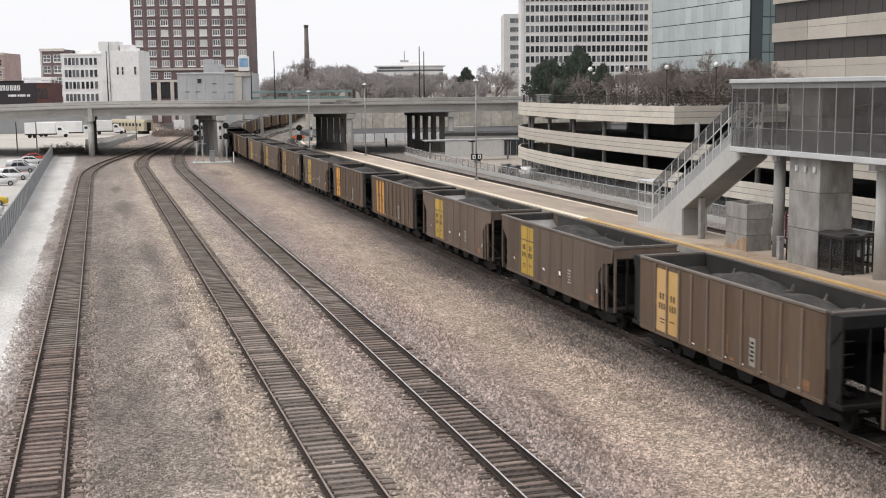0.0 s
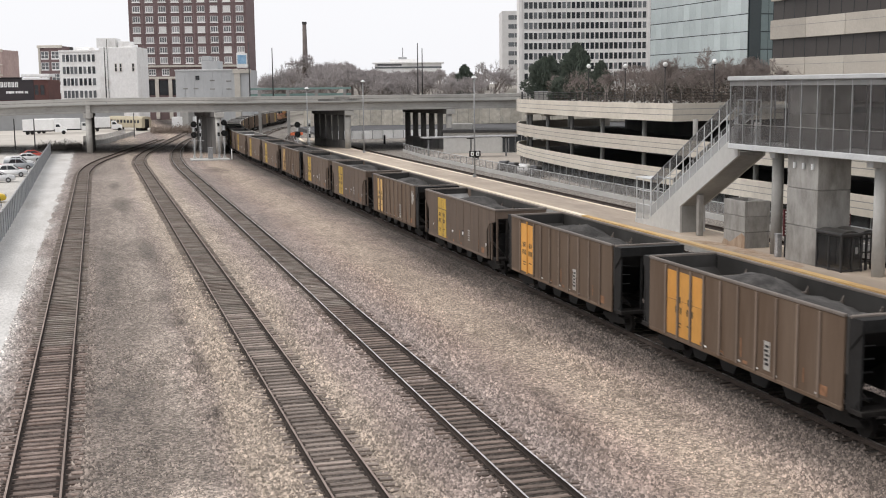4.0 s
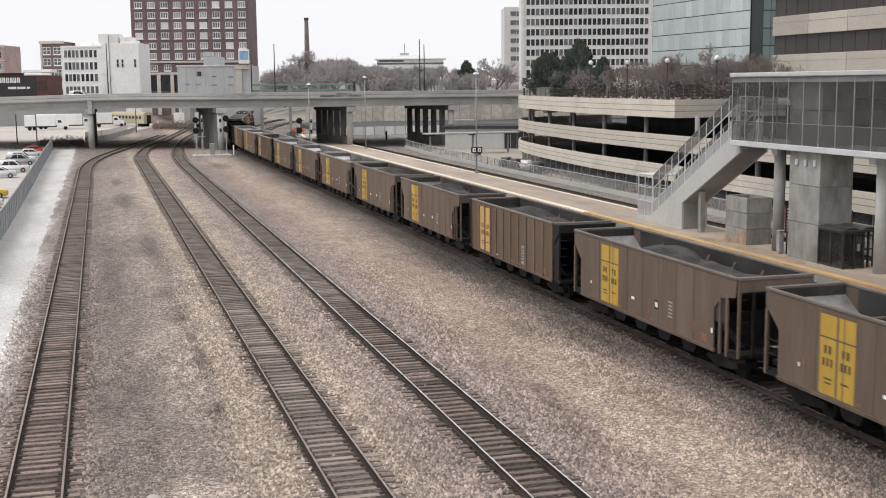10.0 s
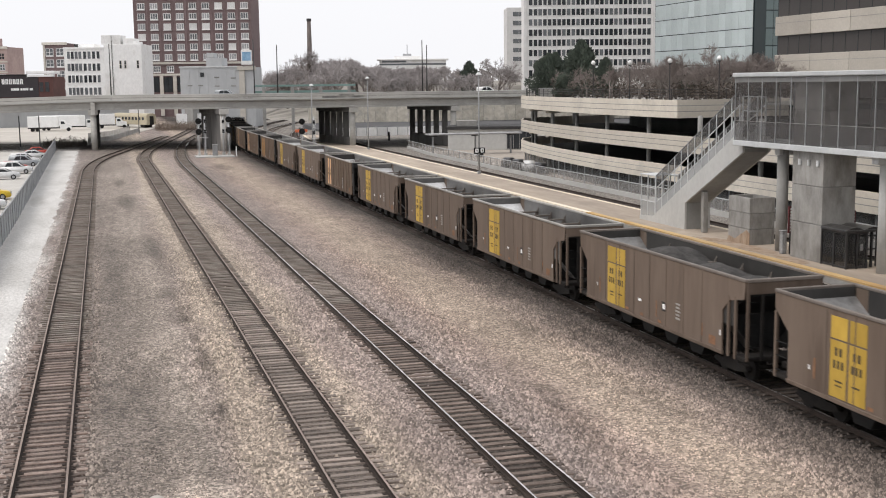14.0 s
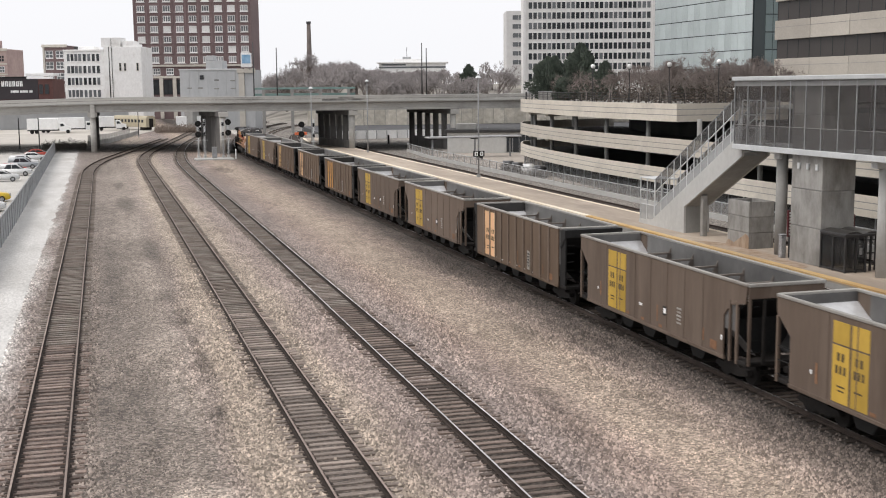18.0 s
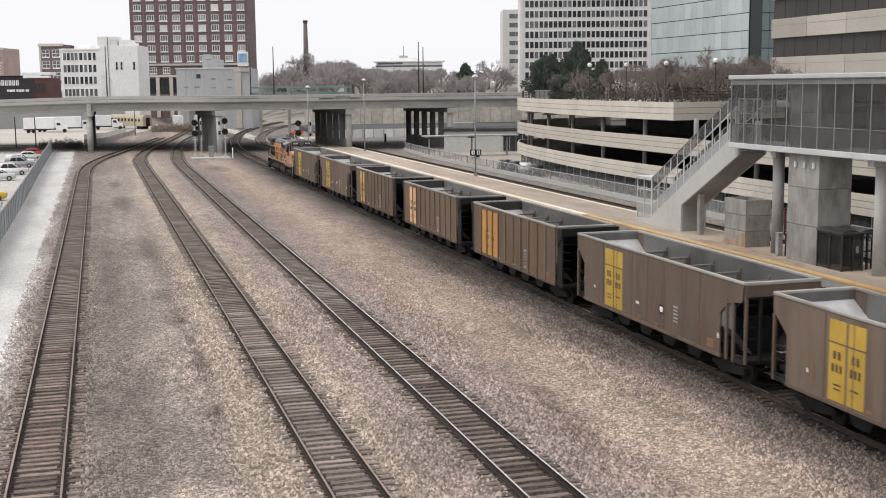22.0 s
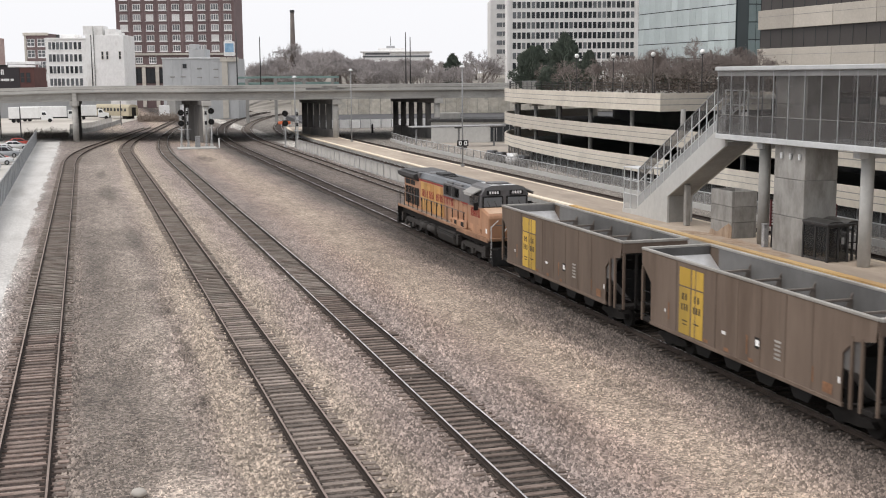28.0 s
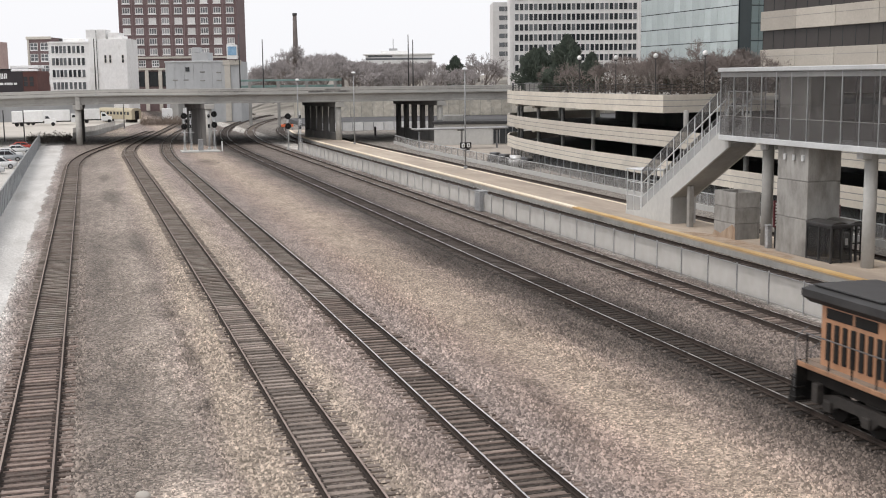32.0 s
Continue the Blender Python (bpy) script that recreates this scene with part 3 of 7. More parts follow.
def pier(x, y, back, cols, rz, wall=0.0, r=0.55, z1=6.35):
    """A row of round columns under a cap, running back beneath the deck."""
    p = tagged(new("pier"), "concrete bridge pier with a row of columns under a cap beam", "bridge pier", "piers of the road bridge", "structure")
    p.matrix_basis = pose(x, y, 0, 0, 0, rz)
    b = bmesh.new()
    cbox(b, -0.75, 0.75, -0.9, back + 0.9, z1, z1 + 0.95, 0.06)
    part("cap", b, DECK_DK, p, "cap beam, coloured dark for the shade under the deck")
    b = bmesh.new()
    cbox(b, -0.85, 0.85, -0.98, -0.6, z1 - 0.05, z1 + 0.85, 0.05)
    part("cap_end", b, DECK, p)
    # only the front column keeps the lit tone; the others' colour holds shade
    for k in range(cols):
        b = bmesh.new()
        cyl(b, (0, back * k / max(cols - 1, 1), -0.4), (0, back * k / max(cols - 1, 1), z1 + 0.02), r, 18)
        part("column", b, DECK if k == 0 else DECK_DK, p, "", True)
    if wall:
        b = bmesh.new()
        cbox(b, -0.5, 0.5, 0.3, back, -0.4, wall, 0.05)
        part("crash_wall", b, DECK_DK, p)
    return p


pier(-1.6, 228.2, 14, 4, -2)
pier(20.7, 213.0, 15, 5, 8, 6.3, 0.55)
pier(43.9, 211.6, 17, 6, 9, 1.7)
pier(62.6, 209.6, 19, 6, 9, 1.7)
pier(-24, 232.5, 14, 4, 2)

# joint cover and drain on the near face above the first pier
bm = bmesh.new()
cbox(bm, -2.0, -1.2, 226.9, 227.25, 6.2, 10.0, 0.04)
part("pilaster", bm, DECK, bridge)

# tall poles standing on the bridge
for x, y, h in ((26.5, 208.8, 9.6), (30.6, 208.3, 8.6), (56.6, 204.6, 9.3), (57.4, 204.4, 8.4), (1.8, 221, 9.2)):
    p = thing("utility_pole", "tall thin dark pole on the bridge parapet", "pole", "poles on the bridge", (x, y + 4.5, 8.9, 0))
    b = bmesh.new()
    cyl(b, (0, 0, 0), (0, 0, h + 1), 0.13, 10, 0.08)
    part("shaft", b, STEEL_D, p, "", True)
    b = bmesh.new()
    cbox(b, -0.2, 0.2, -0.2, 0.2, 0, 0.25, 0.02)
    part("base", b, POLE, p)


# ---- parking garage ----
def arc_face(y0):
    """Plan of the garage's face: straight along the track, then curving away."""
    out = [(53.0, y0)]
    out += [(53.0, 108), (53.0, 116), (53.15, 122), (53.7, 130), (54.35, 137), (55.1, 144), (56.15, 151.5), (57.65, 158.5), (60.1, 164.5), (64.5, 168.5), (71, 171), (78, 172)]
    return out


garage = tagged(new("parking_garage"), "open three-storey parking garage with curved bands of pale precast concrete", "parking garage", "", "structure")
LEVELS = [(7.73, 9.47, 100.0), (4.55, 6.1, 20.0), (1.65, 3.2, 20.0)]
face = arc_face(20)
for zb, zt, y0 in LEVELS:
    path = arc_face(y0)
    if y0 == 100.0:
        path = [(66, 104.0), (53.0, 102.5)] + path[1:]
    bm = bmesh.new()
    sweep(bm, path, [(0, zb), (0, zt), (-0.22 if y0 else 0.22, zt), (-0.22, zb)])
    band = part("spandrel", bm, PRECAST, garage)
    for frac in (0.36, 0.68):
        b = bmesh.new()
        z = zb + (zt - zb) * frac
        sweep(b, path, [(-0.2, z - 0.035), (-0.2, z + 0.035), (-0.228, z + 0.035), (-0.228, z - 0.035)])
        part("groove", b, CONC_D, band)
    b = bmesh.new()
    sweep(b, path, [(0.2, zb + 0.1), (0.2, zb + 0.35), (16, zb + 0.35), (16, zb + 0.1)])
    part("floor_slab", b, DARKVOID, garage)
for x, y, _ in along([(53.0, 24.3)] + face[1:], 10.85):
    b = bmesh.new()
    cyl(b, (x + 1.3, y, -1.2), (x + 1.3, y, 8.0), 0.24, 16)
    part("column", b, CONC_D, garage, "", True)
    for z in (1.3, 4.2, 7.35) if 140 < y < 155 else ():
        b = bmesh.new()
        cbox(b, x + 0.5, x + 2.2, y - 0.5, y + 0.5, z, z + 0.45, 0.05)
        part("beam_end", b, PRECAST, garage)
# dark glazed screen along the ground floor
b = bmesh.new()
sweep(b, face[:9], [(0.3, -0.3), (0.3, 1.7), (0.34, 1.7), (0.34, -0.3)])
part("ground_screen", b, see_through("dark_glazed_screen", (0.10, 0.105, 0.11), 0.35, 0.2), garage, "dark glazed ground floor screen")
for x, y, _ in along([(p[0] + 0.26, p[1]) for p in face[:9]], 2.6):
    if y > 60:
        b = bmesh.new()
        box(b, x - 0.04, x + 0.04, y - 0.04, y + 0.04, -0.3, 1.7)
        part("screen_post", b, GALV, garage)
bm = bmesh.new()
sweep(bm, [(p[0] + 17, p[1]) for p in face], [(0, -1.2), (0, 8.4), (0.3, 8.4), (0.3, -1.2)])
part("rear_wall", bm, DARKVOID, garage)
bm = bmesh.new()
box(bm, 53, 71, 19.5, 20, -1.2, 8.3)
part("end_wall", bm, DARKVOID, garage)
# roof terrace rail
bm = bmesh.new()
top = [(66, 104.4)] + [(p[0] + 0.5, p[1]) for p in arc_face(102.9)]
for z in (9.85, 10.15, 10.45):
    sweep(bm, top, [(0, z - 0.025), (0, z + 0.025), (0.05, z + 0.025), (0.05, z - 0.025)])
part("roof_rail", bm, STEEL_D, garage, "dark steel railing")
for x, y, _ in along(top, 2.4):
    b = bmesh.new()
    box(b, x - 0.03, x + 0.03, y - 0.03, y + 0.03, 9.3, 10.45)
    part("rail_post", b, STEEL_D, garage)
bm = bmesh.new()
sweep(bm, top[1:], [(0.2, 8.8), (0.2, 9.2), (60, 9.2), (60, 8.8)])
setting("roof_terrace", bm, DECK, "planted terrace on the roof of the garage", "terrace")
# low retaining wall along the east platform track
bm = bmesh.new()
RW = [(50.3, 20), (50.3, 120), (50.4, 150), (50.8, 184), (52.5, 205)]
sweep(bm, RW, [(0, -0.5), (0, 0.25), (0.3, 0.25), (0.3, -0.5)])
screen = bmesh.new()
sweep(screen, RW, [(0.13, 0.25), (0.13, 1.25), (0.15, 1.25), (0.15, 0.25)])
screen_posts = [(x, y) for x, y, _ in along(RW, 3.0)]
setting("retaining_wall", bm, CONC, "low grey concrete wall beside the platform track", "wall")

fence2 = thing("platform_screen", "low pale mesh screen on a concrete kerb beside the track", "fence")
part("mesh", screen, see_through("pale_mesh", (0.34, 0.33, 0.32), 0.72, 0.6), fence2)
for x, y in screen_posts:
    b = bmesh.new()
    box(b, x + 0.11, x + 0.19, y - 0.04, y + 0.04, 0.24, 1.3)
    part("post", b, GALV, fence2)
b = bmesh.new()
sweep(b, RW, [(0.11, 1.25), (0.11, 1.31), (0.19, 1.31), (0.19, 1.25)])
part("top_rail", b, STEEL_W, fence2)


# ---- stair, lift tower and covered footbridge on the platform ----
tower = tagged(new("lift_tower"), "square bare concrete lift tower on the platform", "lift tower", "", "structure")
TX0, TX1, TY0, TY1 = 41.1, 43.4, 60.75, 64.0
for z0, z1 in ((0.3, 2.55), (2.58, 4.85), (4.88, 7.1), (7.13, 9.4), (9.43, 11.4)):
    bm = bmesh.new()
    cbox(bm, TX0, TX1, TY0, TY1, z0, z1, 0.025)
    part("panel", bm, CONC_T, tower)
bm = bmesh.new()
box(bm, TX0 + 0.06, TX1 - 0.06, TY0 + 0.06, TY1 - 0.06, 0.3, 11.4)
part("core", bm, CONC_D, tower)

bridge2 = tagged(new("footbridge"), "covered steel footbridge with grey mesh and glass sides", "footbridge", "", "structure")
WX0, WX1, WY0, WY1, WZ0, WZ1 = 40.8, 44.2, 12.0, 70.55, 7.3, 11.75
bm = bmesh.new()
cbox(bm, WX0 - 0.15, WX1 + 0.15, WY0, WY1, WZ0 - 0.35, WZ0, 0.03)
part("floor_beam", bm, STEEL_W, bridge2)
bm = bmesh.new()
cbox(bm, WX0 - 0.2, WX1 + 0.2, WY0, WY1 + 0.15, WZ1 - 0.28, WZ1, 0.04)
part("roof_edge", bm, STEEL_W, bridge2)
GREYGLASS = see_through("grey_mesh_screen", (0.075, 0.067, 0.064), 0.72, 0.5)
GREYMESH = see_through("dense_mesh_screen", (0.095, 0.088, 0.086), 0.52, 0.5)
# the far side is open at the stair head and has two unscreened bays
for x, bays in ((WX0, ((WY0, WY1),)), (WX1, ((WY0, 48.6), (50.2, 51.9), (53.6, 64.2)))):
    for y0, y1 in bays:
        bm = bmesh.new()
        box(bm, x - 0.012, x + 0.012, y0, y1, WZ0 + 1.3, WZ1 - 0.28)
        part("screen", bm, GREYGLASS, bridge2, "grey glazed screen")
    bm = bmesh.new()
    box(bm, x - 0.015, x + 0.015, WY0, WY1, WZ0, WZ0 + 1.3)
    part("screen", bm, GREYMESH, bridge2, "grey mesh screen")
    bm = bmesh.new()
    box(bm, x - 0.03, x + 0.03, WY0, WY1, WZ1 - 0.62, WZ1 - 0.28)
    part("head_band", bm, see_through("pale_head_glass", (0.36, 0.355, 0.35), 0.45, 0.4), bridge2, "pale glazed band under the roof")
for z in (8.35, 9.2, 10.15):
    bm = bmesh.new()
    box(bm, WX0 + 0.5, WX0 + 0.58, 67.6, WY1, z, z + 0.08)
    part("landing_rail", bm, STEEL_W, bridge2, "pale rail round the stair head")
for y in (67.6, 68.6, 69.6, WY1 - 0.1):
    bm = bmesh.new()
    box(bm, WX0 + 0.5, WX0 + 0.58, y, y + 0.08, WZ0, 10.2)
    part("landing_post", bm, STEEL_W, bridge2)
bm = bmesh.new()
box(bm, WX0, WX1, WY1 - 0.02, WY1, WZ0 + 2.4, WZ1 - 0.28)
part("screen", bm, GREYGLASS, bridge2)
y = WY1
while y > 30:
    for x in (WX0, WX1):
        bm = bmesh.new()
        cbox(bm, x - 0.038, x + 0.038, y - 0.038, y + 0.038, WZ0, WZ1 - 0.28, 0.01)
        part("mullion", bm, POLE, bridge2)
    y -= 1.66
for z in (8.6,):
    for x in (WX0 - 0.02, WX1):
        bm = bmesh.new()
        cyl(bm, (x, WY0, z), (x, WY1, z), 0.018, 6)
        part("hand_rail", bm, CONC_D, bridge2)
for cx, y in ((41.85, 66.25), (42.2, 56.3), (42.2, 44)):
    bm = bmesh.new()
    cyl(bm, (cx, y, 0.3), (cx, y, 7.0), 0.37, 18)
    part("column", bm, CONC_D if y > 60 else CONC, bridge2, "round concrete column", True)
    bm = bmesh.new()
    cbox(bm, 41.4, 44.4, y - 0.3, y + 0.3, 6.5, 6.97, 0.03)
    part("bracket", bm, STEEL_W, bridge2)

# stair
stair = tagged(new("stair"), "grey steel and concrete stair up to the footbridge", "stair", "", "structure")
SX0, SX1 = 41.3, 43.4
SY0, SY1 = 84.3, 71.2
rise = 7.0 / (SY0 - SY1)


def sz(y):
    return 0.3 + (SY0 - y) * rise


SIDE = [(86.0, 0.3), (78.37, 0.3), (78.37, 2.28), (70.3, 6.46), (70.3, 7.5), (71.5, 7.45), (83.6, 0.78), (86.0, 0.6)]
for x in (SX0, SX1 - 0.16):
    bm = bmesh.new()
    prism(bm, SIDE, x, x + 0.16, "x")
    part("stringer", bm, CONC, stair, "pale painted side")
bm = bmesh.new()
prism(bm, [(78.37, 0.3), (78.37, 2.28), (70.3, 6.46), (70.3, 6.72), (78.6, 2.5), (78.6, 0.3)], SX0 + 0.16, SX1 - 0.16, "x")
part("soffit", bm, CONC_D, stair)
for k in range(40):
    y = SY0 - (k + 0.5) * (SY0 - SY1) / 40
    bm = bmesh.new()
    box(bm, SX0 + 0.14, SX1 - 0.14, y - 0.2, y + 0.2, sz(y) - 0.06, sz(y) + 0.06)
    part("step", bm, CONC, stair)
STAIRMESH = see_through("stair_mesh", (0.45, 0.46, 0.46), 0.45, 0.5)
STAIRDARK = see_through("dark_stair_mesh", (0.07, 0.068, 0.068), 0.5, 0.5)
def rail_z(y, h):
    """Height of a sloping rail h above the lowest one."""
    return 1.86 + h + (83.3 - y) * 0.537


for x in (SX0 + 0.08, SX1 - 0.08):
    for h, r, mat in ((0.0, 0.035, STEEL_W), (1.08, 0.045, STEEL_W), (2.1, 0.04, POLE)):
        bm = bmesh.new()
        cyl(bm, (x, 83.3, rail_z(83.3, h)), (x, 70.9, rail_z(70.9, h)), r, 8)
        part("hand_rail", bm, mat, stair)
    for k in range(13):
        y = 83.3 - k * 1.03
        bm = bmesh.new()
        box(bm, x - 0.035, x + 0.035, y - 0.035, y + 0.035, rail_z(y, -1.1), rail_z(y, 2.12))
        part("rail_post", bm, STEEL_W, stair)
    bm = bmesh.new()
    prism(bm, [(83.3, 0.85), (71.0, 7.5), (71.0, rail_z(71, 0)), (83.3, 1.86)], x - 0.01, x + 0.01, "x")
    part("mesh_panel", bm, STAIRMESH, stair, "pale mesh")
    bm = bmesh.new()
    prism(bm, [(83.3, rail_z(83.3, 1.08)), (71.0, rail_z(71, 1.08)), (71.0, rail_z(71, 2.1)), (83.3, rail_z(83.3, 2.1))], x - 0.01, x + 0.01, "x")
    part("mesh_panel", bm, STAIRDARK, stair, "dark mesh")
# gate at the foot
for x in (SX0 + 0.08, SX1 - 0.08):
    for y in (83.4, 84.7, 85.9):
        bm = bmesh.new()
        box(bm, x - 0.04, x + 0.04, y - 0.04, y + 0.04, 0.3, 3.94)
        part("rail_post", bm, STEEL_W, stair)
    for z in (1.86, 2.95):
        bm = bmesh.new()
        cyl(bm, (x, 83.4, z), (x, 85.9, z), 0.04, 6)
        part("hand_rail", bm, STEEL_W, stair)
    bm = bmesh.new()
    box(bm, x - 0.01, x + 0.01, 83.4, 85.9, 0.35, 1.86)
    part("mesh_panel", bm, STAIRMESH, stair)
bm = bmesh.new()
cbox(bm, SX0, SX1, 83.3, 86.0, 3.9, 3.98, 0.02)
part("gate_roof", bm, STEEL_W, stair, "pale flat gate roof")
bm = bmesh.new()
cbox(bm, 41.62, 42.0, 76.1, 76.5, 0.3, 3.3, 0.03)
part("prop", bm, CONC_T, stair)

# concrete plant box beside the stair
block = tagged(new("concrete_enclosure"), "square enclosure of stacked concrete panels, open at the top", "enclosure", "", "structure")
for z0, z1 in ((0.3, 1.36), (1.39, 2.42), (2.45, 3.46)):
    for a in ((41.2, 41.4, 69.05, 71.8), (42.9, 43.1, 69.05, 71.8), (41.4, 42.9, 69.05, 69.25), (41.4, 42.9, 71.6, 71.8)):
        bm = bmesh.new()
        cbox(bm, *a, z0, z1, 0.015)
        part("panel", bm, CONC_T, block)

# waiting shelter of dark steel and glass
shelter = thing("waiting_shelter", "small dark steel and glass shelter beside the lift tower", "shelter")
SH = (41.1, 43.3, 58.2, 60.68)
SHGLASS = see_through("dark_glass", (0.03, 0.03, 0.031), 0.55, 0.12)
SHX = 42.45
for x, y in ((SH[0], SH[2]), (SH[0], 59.4), (SH[0], SH[3] - 0.06), (41.8, SH[2]), (SHX, SH[2]), (SHX, SH[3] - 0.06), (43.5, SH[2] + 0.5), (43.5, SH[3] - 0.06), (43.0, SH[2] + 0.3)):
    bm = bmesh.new()
    box(bm, x - 0.055, x + 0.055, y - 0.055, y + 0.055, 0.3, 2.5)
    part("post", bm, STEEL_D, shelter)
bm = bmesh.new()
cbox(bm, SH[0] - 0.12, 43.6, SH[2] - 0.12, SH[3] - 0.02, 2.44, 2.58, 0.03)
part("roof", bm, STEEL_D, shelter)
for x0, x1 in ((SH[0], 42.25), (42.35, 43.5)):
    bm = bmesh.new()
    prism(bm, [(x0 + (x1 - x0) * k / 8, 2.57 + 0.14 * math.sin(math.pi * k / 8)) for k in range(9)] + [(x0 + (x1 - x0) * 0.5, 2.56)], SH[2], SH[3] - 0.1, "y")
    part("roof_dome", bm, see_through("smoked_dome", (0.05, 0.048, 0.046), 0.15, 0.3), shelter, "smoked roof dome")
for a in ((SH[0] - 0.01, SH[0] + 0.01, SH[2], SH[3]), (SH[0], SHX, SH[2] - 0.01, SH[2] + 0.01), (SHX - 0.01, SHX + 0.01, SH[2], SH[3]), (SH[0], SHX, SH[3] - 0.08, SH[3] - 0.06)):
    bm = bmesh.new()
    box(bm, *a, 0.34, 2.42)
    part("pane", bm, SHGLASS, shelter)
for z in (0.34, 2.34):
    bm = bmesh.new()
    box(bm, SH[0] - 0.04, SH[0] + 0.04, SH[2], SH[3] - 0.06, z, z + 0.1)
    box(bm, SH[0], SHX, SH[2] - 0.04, SH[2] + 0.04, z, z + 0.1)
    part("frame_rail", bm, STEEL_D, shelter)
for z in (0.75, 1.3, 2.1):
    bm = bmesh.new()
    box(bm, SHX, 43.5, SH[2] + 0.46, SH[2] + 0.54, z, z + 0.08)
    part("glazing_bar", bm, STEEL_D, shelter)
bm = bmesh.new()
box(bm, 42.02, 42.22, SH[2] - 0.02, SH[2] - 0.012, 1.35, 1.75)
part("notice", bm, GALV, shelter, "small pale notice")


def platform_lamp(x, y, h=12.0):
    p = thing("platform_lamp", "tall slim grey platform lamp post with a round head", "lamp post", "lamps along the platform", (x, y, 0.3, 0))
    b = bmesh.new()
    cyl(b, (0, 0, 0), (0, 0, h), 0.11, 10, 0.07)
    part("shaft", b, POLE, p, "", True)
    b = bmesh.new()
    cbox(b, -0.2, 0.2, -0.2, 0.2, 0, 0.3, 0.03)
    part("base", b, POLE, p)
    b = bmesh.new()
    cyl(b, (0, 0, h), (0, 0, h + 0.12), 0.4, 14, 0.3)
    cyl(b, (0, 0, h + 0.12), (0, 0, h + 0.3), 0.3, 14, 0.1)
    part("head", b, STEEL_W, p)
    return p


platform_lamp(44.0, 136.5)
platform_lamp(43.5, 196.5)
platform_lamp(33.2, 192.6, 11.4).location.z = -0.2

# maroon station signs with white letters too small to read
for x, y in ((41.55, 64.75), (43.6, 61.2)):
    sg = thing("station_sign", "tall narrow maroon sign with small white lettering", "sign", "signs on the platform", (x, y, 0.3, 0))
    b = bmesh.new()
    cbox(b, -0.17, 0.17, -0.05, 0.05, 1.35, 3.05, 0.01)
    part("board", b, surface("maroon_enamel", (0.085, 0.016, 0.02), (0.11, 0.022, 0.026), 0.4, 1, 8, 0.02), sg)
    for k in range(8):
        b = bmesh.new()
        box(b, -0.07, 0.07, -0.06, -0.051, 1.45 + 0.195 * k, 1.56 + 0.195 * k)
        part("letter_bar", b, WHITE, sg)
    b = bmesh.new()
    box(b, -0.04, 0.04, -0.04, 0.04, 0.0, 1.4)
    part("post", b, STEEL_D, sg)
lb = thing("litter_bin", "grey metal litter bin beside the lift tower", "bin", "", (41.22, 65.0, 0.3, 0))
b = bmesh.new()
cbox(b, -0.17, 0.17, -0.17, 0.17, 0.0, 1.4, 0.03)
part("body", b, GALV, lb)
b = bmesh.new()
cbox(b, -0.2, 0.2, -0.2, 0.2, 1.4, 1.5, 0.03)
part("lid", b, POLE, lb)

# globe fittings and stains on the lift tower, rail of the footbridge inside
for x, y in ((41.02, 61.2), (41.02, 62.15), (41.02, 63.1)):
    b = bmesh.new()
    cyl(b, (x, y, 6.1), (x, y, 6.45), 0.1, 10)
    part("lamp_cup", b, STEEL_W, tower, "small pale cup lamp")
STAIN = surface("rust_stained_concrete", (0.22, 0.14, 0.085), (0.36, 0.275, 0.205), 0.9, 1.6, 6, 0.03, 0, (1, 1, 0.4), (0.36, 0.30, 0.245), 1.0)
b = bmesh.new()
prism(b, [(69.0, 0.31), (72.0, 0.31), (71.7, 0.7), (70.9, 0.55), (70.0, 1.0), (69.4, 1.3), (69.0, 1.1)], 41.185, 41.2, "x")
part("rust_stain", b, STAIN, block, "rust stain at the foot")
b = bmesh.new()
prism(b, [(39.75, 60.5), (40.6, 61.0), (40.95, 64.5), (41.5, 67.2), (41.2, 72.5), (40.6, 73.6), (39.9, 74.5), (39.75, 70.0), (40.05, 66.0)], 0.3, 0.308, "z")
part("rust_stain", b, STAIN, PLAT, "rust-stained paving")
for k in range(5):
    b = bmesh.new()
    cbox(b, 43.2, 43.5, 33 + 7 * k, 33.3 + 7 * k, 7.3, 11.4, 0.02)
    part("inner_post", b, CONC_D, bridge2)


# ---- buildings ----
BRICK = surface("dark_red_brick", (0.17, 0.118, 0.118), (0.21, 0.15, 0.15), 0.9, 0.1, 0.6, 0.0, 0, (1, 1, 2))
BRICK_B = surface("brown_brick", (0.10, 0.045, 0.04), (0.13, 0.062, 0.055), 0.9, 0.15, 0.8, 0.0, 0, (1, 1, 2))
PINK = surface("pinkish_brick", (0.42, 0.31, 0.29), (0.52, 0.40, 0.37), 0.9, 0.1, 0.8, 0.0)
OLDWHITE = surface("peeling_white_paint", (0.88, 0.875, 0.865), (0.92, 0.915, 0.905), 0.85, 0.35, 1.5, 0.0, 0, (1, 1, 0.7), (0.70, 0.68, 0.65), 0.35)
GREYWALL = surface("grey_metal_cladding", (0.42, 0.43, 0.44), (0.48, 0.49, 0.50), 0.7, 0.10, 0.5, 0.0, 0, (1, 1, 0.5), (0.37, 0.375, 0.38), 0.3)
STONE = surface("pale_stone", (0.52, 0.485, 0.43), (0.60, 0.565, 0.51), 0.85, 0.2, 1.0, 0.0)
OFFICE = surface("white_office_cladding", (0.66, 0.65, 0.64), (0.72, 0.71, 0.70), 0.7, 0.06, 0.4, 0.0)
W_DARK = glass("dark_window_glass", (0.035, 0.04, 0.045), 0.12)
W_GREY = glass("grey_window_glass", (0.16, 0.17, 0.18), 0.2)
W_BLIND = surface("white_blind", (0.62, 0.62, 0.61), (0.72, 0.72, 0.71), 0.7, 1, 8, 0.02)
